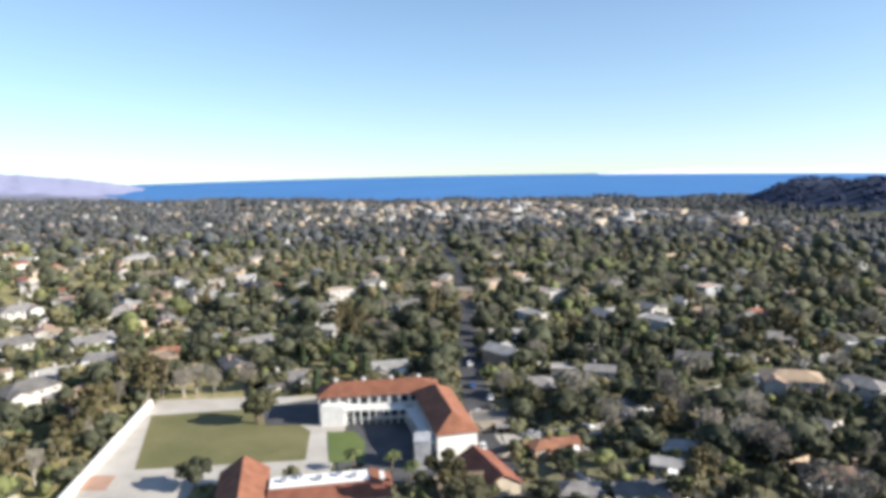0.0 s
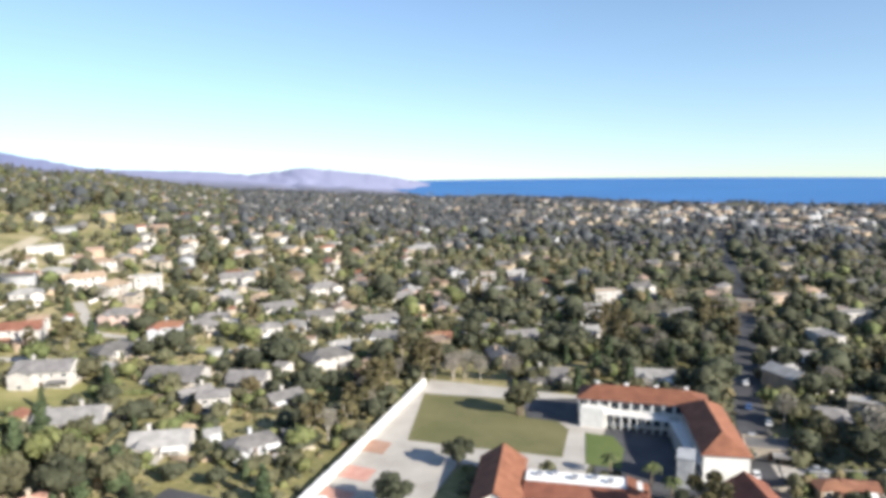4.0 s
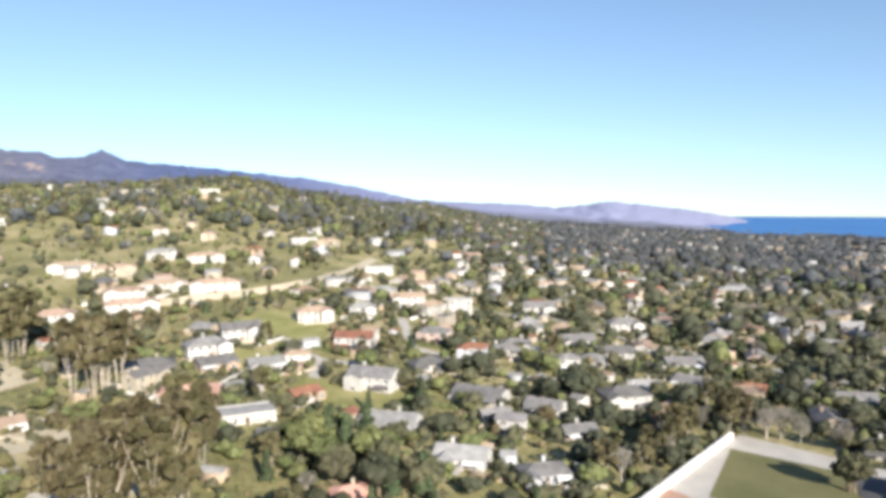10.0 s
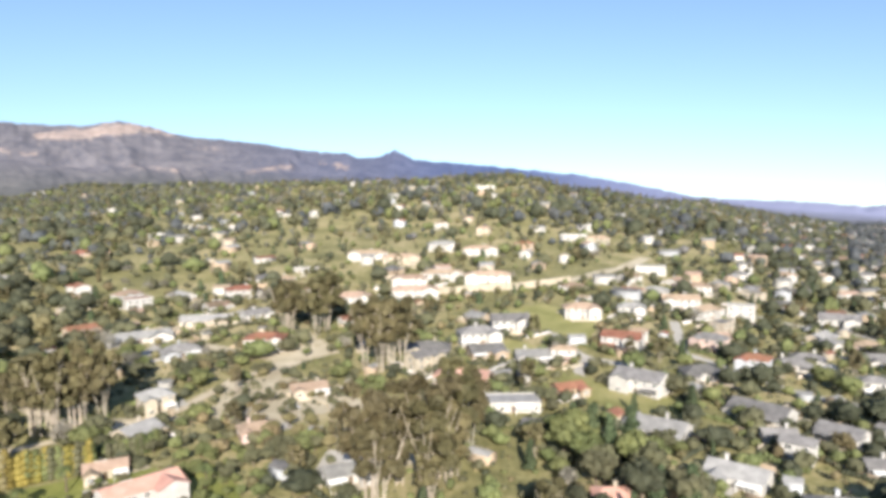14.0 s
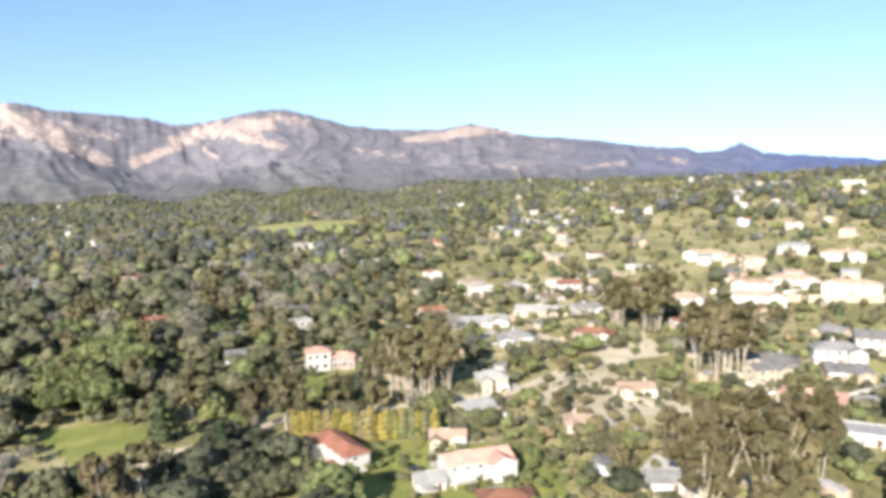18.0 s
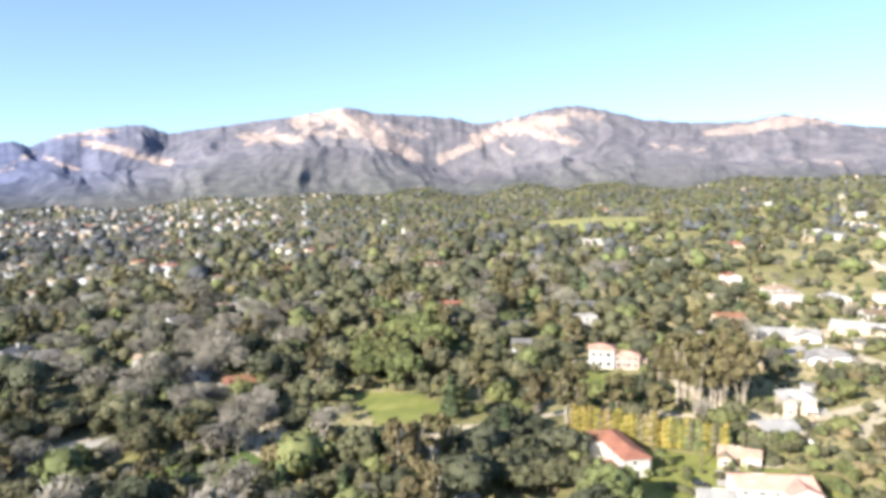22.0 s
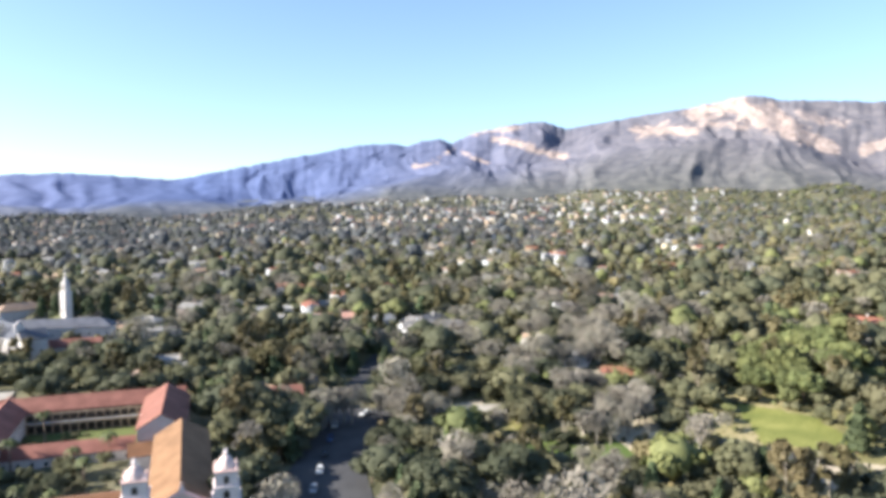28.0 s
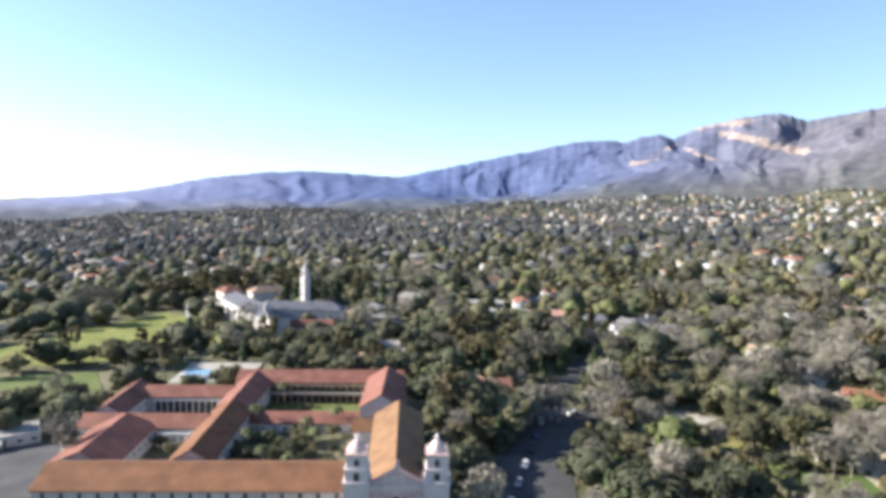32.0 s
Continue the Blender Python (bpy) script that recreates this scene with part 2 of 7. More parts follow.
def mountain_material():
    """Chaparral with bare sandstone breaking through along the slopes named by the rock attribute, and distance haze
    mixed into the cover colour.
    """
    m = bpy.data.materials.new("hazed_chaparral_and_sandstone")
    m.use_nodes = True
    n, ln = m.node_tree.nodes, m.node_tree.links
    b = n["Principled BSDF"]
    geo = n.new("ShaderNodeNewGeometry")
    big, small, brush, fleck = (n.new("ShaderNodeTexNoise") for _ in range(4))
    for tex, s, d in ((big, 0.006, 4), (small, 0.022, 8), (brush, 0.011, 7), (fleck, 0.05, 4)):
        tex.inputs["Scale"].default_value, tex.inputs["Detail"].default_value = s, d
        ln.new(geo.outputs["Position"], tex.inputs["Vector"])

    def attribute(name):
        q = n.new("ShaderNodeAttribute")
        q.attribute_name = name
        return q.outputs["Fac"]

    def mul_add(a, k, c):
        q = n.new("ShaderNodeMath")
        q.operation, q.inputs[1].default_value = "MULTIPLY_ADD", k
        ln.new(a, q.inputs[0])
        ln.new(c, q.inputs[2])
        return q.outputs[0]

    def ramp(a, dark, light, p0=0.0, p1=1.0):
        q = n.new("ShaderNodeValToRGB")
        q.color_ramp.elements[0].position, q.color_ramp.elements[1].position = p0, p1
        q.color_ramp.elements[0].color, q.color_ramp.elements[1].color = (*dark, 1), (*light, 1)
        ln.new(a, q.inputs[0])
        return q.outputs[0]

    def span(a, lo, hi):
        q = n.new("ShaderNodeMapRange")
        q.inputs[1].default_value, q.inputs[2].default_value = lo, hi
        ln.new(a, q.inputs[0])
        return q.outputs[0]

    def blend(fac, a, c):
        q = n.new("ShaderNodeMix")
        q.data_type = "RGBA"
        ln.new(fac, q.inputs[0]), ln.new(a, q.inputs[6])
        if isinstance(c, tuple):
            q.inputs[7].default_value = (*c, 1)
        else:
            ln.new(c, q.inputs[7])
        return q.outputs[2]

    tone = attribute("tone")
    rock = span(mul_add(small.outputs[0], 1.7, mul_add(big.outputs[0], 0.9, attribute("rock"))), 1.8, 2.06)
    green = ramp(brush.outputs[0], (0.104, 0.1, 0.115), (0.188, 0.172, 0.175), 0.34, 0.68)
    green = blend(span(fleck.outputs[0], 0.52, 0.68), green, (0.21, 0.19, 0.18))
    # haze painted as cover colour: blue ranges, pale lilac for the farthest
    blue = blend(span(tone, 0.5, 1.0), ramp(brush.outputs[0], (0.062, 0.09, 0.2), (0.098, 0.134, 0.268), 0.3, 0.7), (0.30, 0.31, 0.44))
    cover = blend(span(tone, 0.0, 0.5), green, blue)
    # taller, greener brush on the lower slopes
    cover = blend(attribute("low"), cover, ramp(small.outputs[0], (0.062, 0.068, 0.07), (0.13, 0.13, 0.12), 0.35, 0.65))
    stone = ramp(fleck.outputs[0], (0.24, 0.188, 0.172), (0.44, 0.355, 0.32), 0.36, 0.62)
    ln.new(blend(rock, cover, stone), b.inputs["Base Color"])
    b.inputs["Roughness"].default_value, b.inputs["Specular IOR Level"].default_value = 0.95, 0.1
    bp = n.new("ShaderNodeBump")
    bp.inputs["Strength"].default_value, bp.inputs["Distance"].default_value = 0.35, 8
    ln.new(small.outputs[0], bp.inputs["Height"]), ln.new(bp.outputs[0], b.inputs["Normal"])
    return m


# ---- mesh helpers ----
def mesh_of(name, verts, faces, mats, index=None, smooth=False):
    me = bpy.data.meshes.new(name)
    me.from_pydata([tuple(v) for v in verts], [], [tuple(int(i) for i in f) for f in faces])
    for m in (mats if isinstance(mats, (list, tuple)) else (mats,)):
        me.materials.append(m)
    if index is not None:
        me.polygons.foreach_set("material_index", np.asarray(index, np.int32))
    if smooth:
        me.polygons.foreach_set("use_smooth", np.ones(len(me.polygons), bool))
    me.update()
    return me


class Shape:
    """Collects boxes, prisms and lathed forms into one mesh."""

    def __init__(self):
        self.v, self.f = [], []

    def solid(self, verts, faces):
        k = len(self.v)
        self.v += [tuple(p) for p in verts]
        self.f += [tuple(i + k for i in f) for f in faces]
        return self

    def box(self, x0, x1, y0, y1, z0, z1):
        return self.solid([(x, y, z) for z in (z0, z1) for x, y in ((x0, y0), (x1, y0), (x1, y1), (x0, y1))],
                          [(3, 2, 1, 0), (4, 5, 6, 7), (0, 1, 5, 4), (1, 2, 6, 5), (2, 3, 7, 6), (3, 0, 4, 7)])

    def extrude(self, outline, axis, a, b):
        """A polygon in the two other axes, pushed from a to b along axis."""
        def at(p, s):
            q = list(p)
            q.insert(axis, s)
            return q
        n = len(outline)
        return self.solid([at(p, a) for p in outline] + [at(p, b) for p in outline],
                          [tuple(range(n))[::-1], tuple(range(n, 2 * n))] + [(i, (i + 1) % n, n + (i + 1) % n, n + i) for i in range(n)])

    def lathe(self, rings, sides=10, cx=0, cy=0):
        """Rings of (radius, z) turned about an upright axis."""
        k = len(self.v)
        for r, z in rings:
            self.v += [(cx + r * math.cos(2 * math.pi * i / sides), cy + r * math.sin(2 * math.pi * i / sides), z) for i in range(sides)]
        for j in range(len(rings) - 1):
            for i in range(sides):
                a, b = k + j * sides + i, k + j * sides + (i + 1) % sides
                self.f.append((a, b, b + sides, a + sides))
        self.f += [tuple(range(k, k + sides))[::-1], tuple(range(len(self.v) - sides, len(self.v)))]
        return self

    def tube(self, p, q, r0, r1, sides=6):
        """A tapered limb from p to q."""
        p, q = Vector(p), Vector(q)
        d = (q - p).normalized()
        a = d.orthogonal().normalized()
        b = d.cross(a)
        ring = [(a * math.cos(t) + b * math.sin(t)) for t in (2 * math.pi * i / sides for i in range(sides))]
        return self.solid([p + c * r0 for c in ring] + [q + c * r1 for c in ring],
                          [(i, (i + 1) % sides, sides + (i + 1) % sides, sides + i) for i in range(sides)] + [tuple(range(sides, 2 * sides))])

    def mesh(self, name, mats, smooth=False):
        return mesh_of(name, self.v, self.f, mats, smooth=smooth)


def part(name, mesh, parent, label="", m=None):
    """Links a mesh as one part of a thing, at the pose m within it."""
    ob = new(name, mesh)
    ob.parent = parent
    if m is not None:
        ob.matrix_basis = m
    return tagged(ob, label)


def thing(name, m, label, category, group=""):
    ob = new(name)
    ob.matrix_world = m
    ob.empty_display_size = 0.5
    return tagged(ob, label, category, group)



# ---- the lie of the land: heights by direction and distance from the hovering camera ----
RAD = (0, 150, 250, 400, 600, 900, 1300, 1900, 2600, 3600, 4950)
PROFILES = []


def profile(az, *heights):
    PROFILES.append((az, heights))


profile(-120, 0, 0, 0, -5, -15, -30, -50, -80, -100, -112, -125)
profile(-35, 0, 0, -2, -9, -18, -32, -50, -78, -96, -112, -125)
profile(0, 0, 0, -2, -9, -18, -32, -50, -78, -105, -120, -125)
profile(22, 0, 0, -2, -7, -13, -24, -40, -62, -90, -108, -125)
profile(30, 0, 0, -1, -4, -8, -16, -28, -46, -68, -97, -125)
profile(38, 0, 1, 2, 2, 2, -3, -10, -25, -45, -70, -80)
profile(50, 0, 2, 5, 12, 20, 33, 45, 40, 20, 20, 20)
profile(57, 0, 3, 6, 16, 30, 54, 78, 70, 50, 40, 30)
profile(64, 0, 3, 7, 17, 36, 70, 108, 98, 80, 60, 50)
profile(72, 0, 2, 6, 16, 36, 66, 95, 92, 80, 70, 60)
profile(82, 0, 2, 5, 14, 33, 60, 88, 92, 84, 80, 80)
profile(92, 0, 0, 3, 10, 27, 48, 64, 74, 74, 80, 80)
profile(105, 0, 0, 0, 6, 19, 36, 48, 52, 44, 60, 80)
profile(120, 0, 0, 0, 5, 13, 25, 34, 40, 36, 50, 60)
profile(135, 0, -2, -2, 3, 7, 12, 18, 26, 22, 40, 60)
profile(150, 0, -3, -4, 0, 3, 5, 6, 4, -6, 20, 40)
profile(160, 0, -2, -3, -2, -2, -3, -6, -12, -28, -20, 0)
profile(175, 0, 0, -1, -4, -6, -14, -26, -42, -62, -60, -60)
profile(200, 0, 0, 0, -6, -12, -25, -42, -62, -82, -95, -110)
profile(240, 0, 0, 0, -5, -15, -30, -50, -80, -100, -112, -125)
GRID_AZ = np.array([p[0] for p in PROFILES], float)
GRID_Z = np.array([p[1] for p in PROFILES], float)


def height(x, y):
    """Height of the land, for numbers or arrays."""
    x, y = np.asarray(x, float), np.asarray(y, float)
    r = np.hypot(x, y)
    az = (np.degrees(np.arctan2(-x, y)) + 120) % 360 - 120
    k = np.clip(np.searchsorted(GRID_AZ, az) - 1, 0, len(GRID_AZ) - 2)
    u = (az - GRID_AZ[k]) / (GRID_AZ[k + 1] - GRID_AZ[k])
    u = u * u * (3 - 2 * u)
    j = np.clip(np.searchsorted(RAD, r) - 1, 0, len(RAD) - 2)
    ra = np.array(RAD, float)
    v = np.clip((r - ra[j]) / (ra[j + 1] - ra[j]), 0, 1)
    z = ((1 - u) * ((1 - v) * GRID_Z[k, j] + v * GRID_Z[k, j + 1])
         + u * ((1 - v) * GRID_Z[k + 1, j] + v * GRID_Z[k + 1, j + 1]))
    far = np.clip((r - 350) / 500, 0, 1)
    z = z + far * 4 * (np.sin(x * 0.011 + 1.3) * np.cos(y * 0.013) + 0.5 * np.sin(x * 0.027 + y * 0.021))
    fold = np.clip((r - 1200) / 900, 0, 1) * np.clip((az - 40) / 25, 0, 1)
    z = z + fold * (11 * np.sin(x * 0.0047 + 0.6) * np.sin(y * 0.0053 + 1.1) + 6 * np.sin(x * 0.0113 - y * 0.0087))
    # the long dark mesa by the shore and the knoll west of the college
    mesa = np.exp(-(np.hypot(x - 985, y - 1480) / 308) ** 7)
    z = z + mesa * (64 + 4 * np.sin(x * 0.031 + 0.7) + 3 * np.sin(y * 0.043) + 2 * np.sin(x * 0.083 - y * 0.05))
    for (cx, cy, sx, sy, h) in MOUNDS:
        z = z + h * np.exp(-((x - cx) / sx) ** 2 - ((y - cy) / sy) ** 2)
    return z


MOUNDS = ((-520, -1500, 130, 130, 22), (-2100, -560, 210, 150, 38), (-2140, -900, 150, 130, 46), (-1980, -1180, 170, 120, 40), (-1780, -1420, 140, 150, 34),
          (-2230, -250, 160, 140, 42), (-2180, 60, 150, 150, 30), (-1500, -1720, 150, 110, 30), (-1160, -1980, 160, 120, 26), (-2120, 330, 160, 120, 26))


SEA = -95.0
water = Shape()
N_SEA = 120
ring = [(4515 * math.sin(2 * math.pi * i / N_SEA), 4515 * math.cos(2 * math.pi * i / N_SEA), SEA) for i in range(N_SEA)]
water.solid(ring, [tuple(range(N_SEA))[::-1]])
tagged(new("water", water.mesh("water", sea_material())), "blue calm ocean reaching the horizon", "ocean", kind="structure")

radii = np.concatenate([np.arange(20, 160, 10.0), 160 * 1.025 ** np.arange(0, 139)])
radii = np.append(radii[radii < 4900], 4940.0)
turns = np.radians(np.arange(-120, 240, 1.0))
gx, gy = -np.outer(radii, np.sin(turns)), np.outer(radii, np.cos(turns))
gz = height(gx, gy)
nr, na = gx.shape
ground_v = np.concatenate([[[0, 0, 0]], np.stack([gx, gy, gz], -1).reshape(-1, 3)])
ground_f = [(0, 1 + i, 1 + (i + 1) % na) for i in range(na)]
ground_f += [(1 + j * na + i, 1 + (j + 1) * na + i, 1 + (j + 1) * na + (i + 1) % na, 1 + j * na + (i + 1) % na)
             for j in range(nr - 1) for i in range(na)]
# wooded sectors lie under leaf litter darkened for tree shade, the sunny hillside under dry grass
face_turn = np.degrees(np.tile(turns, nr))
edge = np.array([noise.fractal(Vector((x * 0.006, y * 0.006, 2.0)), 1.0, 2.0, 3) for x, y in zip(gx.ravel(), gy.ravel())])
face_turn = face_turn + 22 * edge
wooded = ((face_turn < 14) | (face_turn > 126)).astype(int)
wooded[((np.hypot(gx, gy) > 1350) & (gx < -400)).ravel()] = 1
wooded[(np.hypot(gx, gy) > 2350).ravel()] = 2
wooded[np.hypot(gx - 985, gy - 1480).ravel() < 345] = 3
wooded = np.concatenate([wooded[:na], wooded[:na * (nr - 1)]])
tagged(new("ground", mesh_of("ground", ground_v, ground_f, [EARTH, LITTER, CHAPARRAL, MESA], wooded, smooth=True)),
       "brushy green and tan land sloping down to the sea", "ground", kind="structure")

# ---- mountains behind the town: the crest's height in degrees over the eye, by direction ----
CREST = ((20, -4.2), (21.5, -3.2), (23, -2.5), (25, -2.1), (27, -1.75), (31, -1.25), (33.2, -1.0), (35.2, -1.2), (37.6, -1.48), (40.5, -1.14), (44, -0.95), (48.8, -0.7), (53.2, 0.3), (57.8, 1.2), (62.4, 1.7),
         (65.2, 2.05), (71.2, 2.6), (72.7, 3.42), (74.0, 2.86), (75.7, 2.8), (76.5, 3.12), (80, 3.4), (83.5, 3.95), (89, 4.45), (91.4, 5.1), (93.6, 5.45), (96, 5.05), (99.8, 5.07),
         (103.5, 5.4), (106.2, 6.15), (108.4, 6.62), (110.6, 6.5), (113, 5.85), (114.8, 5.5), (116.6, 5.3), (118.7, 5.75), (122.4, 6.0), (125, 6.1), (126.8, 6.55), (129.2, 6.1), (131.5, 5.7))
CREST_WEST = ((134.5, 5.25), (137, 4.8), (140.7, 4.15), (142, 4.6), (143, 4.75), (145, 4.45), (148, 3.85), (149.9, 2.9), (150.8, 3.27), (152.3, 3.1), (153.6, 2.6), (154.8, 2.85), (157.4, 2.7),
              (160.4, 2.0), (163.8, 1.35), (168.3, 0.4), (171.7, -0.3), (175.8, -0.05), (178.5, 0.1), (182, 0.0), (186.7, -0.5), (191.5, -1.45), (195.5, -1.85), (200, -2.2), (215, -2.3))
crest = CREST + CREST_WEST
# the lower ridge that stands before it, cut by a canyon under the two bare peaks
FRONT = ((20, -4.4), (26, -3.0), (50, -1.0), (60, 0.2), (72, 0.9), (80, 1.5), (88, 1.8), (97, 2.2), (104, 2.5), (107, 2.6), (113, 2.2), (117, 1.75), (119, 1.7), (121, 2.1), (124, 3.0), (128, 3.35), (132, 3.1), (136, 2.6),
         (140, 2.0), (144, 1.6), (148, 1.2), (152, 0.7), (157, -0.2), (161, -1.3), (166, -1.9), (215, -2.5))
# bare sandstone: bands running along the slopes, from one direction and height to another, with a width and a strength
BARE = []


def bare(a0, e0, a1, e1, wide, strong=1.0):
    BARE.append((a0, e0, a1, e1, wide, strong))


bare(131, 5.4, 128, 6.0, 0.9), bare(128.5, 5.9, 125.4, 4.5, 0.9, 1.1), bare(125.8, 5.6, 123.4, 3.5, 0.6), bare(124.6, 3.9, 121.4, 2.6, 0.6, 1.1), bare(124, 5.2, 121, 4.2, 0.5, 0.6)
bare(135.4, 4.0, 131, 3.9, 0.6, 0.9), bare(135.2, 3.4, 133, 4.6, 0.4, 0.8), bare(130.5, 4.4, 127.4, 4.2, 0.5, 0.7)
bare(119.6, 2.4, 116.4, 3.7, 0.45, 1.1), bare(116.8, 3.9, 113.4, 5.2, 0.7), bare(113.8, 4.8, 109.6, 5.6, 0.7, 1.0), bare(112, 4.6, 108.8, 3.8, 0.5, 0.9), bare(109.4, 6.1, 106.8, 5.7, 0.5, 0.75), bare(114.6, 3.5, 113.6, 2.8, 0.25, 0.8)
bare(98.8, 4.2, 95.4, 4.6, 0.45, 0.9), bare(96, 4.5, 92.6, 5.0, 0.5, 0.95), bare(92.6, 5.1, 89.8, 4.6, 0.4, 0.8), bare(103, 3.4, 99, 3.0, 0.3, 0.5)
bare(93.4, 2.2, 89.4, 1.8, 0.26, 0.56), bare(84.4, 1.7, 81, 2.1, 0.3, 0.6), bare(78.6, 2.5, 76.8, 2.0, 0.4, 0.58), bare(88, 3.6, 86, 3.4, 0.25, 0.6)
bare(148.4, 3.8, 144.4, 4.3, 0.35, 0.8), bare(146.4, 3.3, 143.4, 2.8, 0.4, 0.9), bare(143.6, 2.6, 140.8, 2.0, 0.4, 1.0), bare(149, 2.2, 146.8, 1.3, 0.25, 0.8), bare(151.4, 1.6, 149.6, 2.5, 0.22, 0.75), bare(153, 1.0, 151, 1.4, 0.2, 0.7)
BARE_A = np.array(BARE)

m_turn = np.concatenate([np.arange(20, 60, 0.3), np.arange(60, 168, 0.14), np.arange(168, 215.01, 0.3)])
m_rad = np.concatenate([np.linspace(2450, 4350, 108), [4400, 4600, 4900]])
crest_e = np.interp(m_turn, [c[0] for c in crest], [c[1] for c in crest])
front_e = np.minimum(np.interp(m_turn, [c[0] for c in FRONT], [c[1] for c in FRONT]), crest_e - 0.2)
crest_e = crest_e + np.array([0.09 * noise.noise(Vector((a * 2.3, 0.5, 2))) + 0.05 * noise.noise(Vector((a * 5.1, 1.5, 2))) for a in m_turn])
mv, bare_at = [], []
for r in m_rad:
    s = min((r - 2450) / 1900, 1.0)
    base = np.degrees(np.arctan2(height(-r * np.sin(np.radians(m_turn)), r * np.cos(np.radians(m_turn))) - 86, r))
    for j, deg in enumerate(m_turn):
        e0, f, c = float(base[j]), float(front_e[j]), float(crest_e[j])
        f = max(f, e0 + 0.05)
        warp = 3.4 * noise.noise(Vector((deg * 0.11, s * 2.6, 5.0))) + 1.2 * noise.noise(Vector((deg * 0.5, s * 4.0, 7.0)))
        d = deg + warp
        n1, n2 = noise.noise(Vector((d * 0.16, s * 1.3, 1.0))), noise.noise(Vector((d * 0.4, s * 2.8, 3.0)))
        n3, n4 = noise.noise(Vector((d * 1.0, s * 7.0, 8.0))), noise.noise(Vector((d * 2.9, s * 11.0, 2.0)))
        ridge = 0.5 * (0.5 - 2 * abs(n1)) + 0.34 * (0.45 - 2 * abs(n2)) + 0.14 * (0.4 - 2 * abs(n3)) + 0.06 * (0.4 - 2 * abs(n4))
        if s < 1:
            split = 0.4 + 0.12 * n1
            if s < split:
                e = e0 + (f - e0) * (s / split) ** 0.75
            elif s < split + 0.1:
                e = f - 0.25 * math.sin(math.pi * (s - split) / 0.1)
            else:
                e = f + (c - f) * ((s - split - 0.1) / (0.9 - split)) ** 0.8
            tall = max(c - e0, 0.0)
            e += ridge * min(tall * 0.22, 0.8) * min(1, 6 * s) * min(1, 5 * (1 - s) + 0.08)
            e = min(e, c - (1 - s) * 0.12)
        else:
            e = c - (r - 4350) * 0.004
        a = math.radians(deg)
        mv.append((-r * math.sin(a), r * math.cos(a), 80 + r * math.tan(math.radians(e))))
        bare_at.append((deg, e, ridge, s))
nm = len(m_turn)
mf = [(i * nm + j, (i + 1) * nm + j, (i + 1) * nm + j + 1, i * nm + j + 1) for i in range(len(m_rad) - 1) for j in range(nm - 1)]
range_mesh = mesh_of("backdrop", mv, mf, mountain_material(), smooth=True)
at = np.array(bare_at)
rock_at = np.zeros(len(at))
for a0, e0, a1, e1, wide, strong in BARE_A:
    p, q = np.array((a0, e0)), np.array((a1, e1))
    u = np.clip(((at[:, :2] - p) @ (q - p)) / ((q - p) @ (q - p)), 0, 1)
    gap = np.linalg.norm(at[:, :2] - p - u[:, None] * (q - p), axis=1)
    rock_at = np.maximum(rock_at, strong * np.exp(-(gap / wide) ** 2))
rock_at = rock_at + 0.25 * at[:, 2] * (rock_at > 0.05)
# tone: how much blue and pale haze of distance is mixed into the cover colour
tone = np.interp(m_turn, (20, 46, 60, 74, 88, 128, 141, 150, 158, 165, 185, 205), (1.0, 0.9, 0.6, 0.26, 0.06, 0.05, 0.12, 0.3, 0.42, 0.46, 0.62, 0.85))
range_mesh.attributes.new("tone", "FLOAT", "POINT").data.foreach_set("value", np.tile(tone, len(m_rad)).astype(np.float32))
range_mesh.attributes.new("low", "FLOAT", "POINT").data.foreach_set("value", np.clip(1 - at[:, 3] / 0.4, 0, 1).astype(np.float32))
range_mesh.attributes.new("rock", "FLOAT", "POINT").data.foreach_set("value", rock_at.astype(np.float32))
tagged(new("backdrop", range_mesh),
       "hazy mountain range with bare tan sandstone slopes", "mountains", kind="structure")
# low islands on the sea's horizon, given a near sky colour for haze
isle_v, isle_f = [], []
for i in range(91):
    deg = -12.5 - i * 0.3
    a, up = math.radians(deg), float(np.interp(deg, (-39.5, -31, -24, -19.5, -17.5, -15, -12.5), (22, 25, 24, 27, 25, 9, 0)))
    up = max(0.0, up + 3.0 * noise.noise(Vector((deg * 0.9, 4.0, 0.0))))
    for r, z in ((4330, SEA - 1), (4420, SEA + 0.5 * up), (4508, SEA + up), (4560, SEA - 3)):
        isle_v.append((-r * math.sin(a), r * math.cos(a), z))
    if i:
        k = 4 * i
        isle_f += [(k - 4 + j, k - 3 + j, k + 1 + j, k + j) for j in range(3)]
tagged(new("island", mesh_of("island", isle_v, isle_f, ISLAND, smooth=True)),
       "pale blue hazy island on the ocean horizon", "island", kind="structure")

# ---- roads, yards and lawns ----
BLOCKED = []      # oriented rectangles kept free of trees: x, y, turn, half width, half depth


def keep_free(x, y, turn, hw, hd):
    BLOCKED.append((x, y, math.radians(turn), hw, hd))


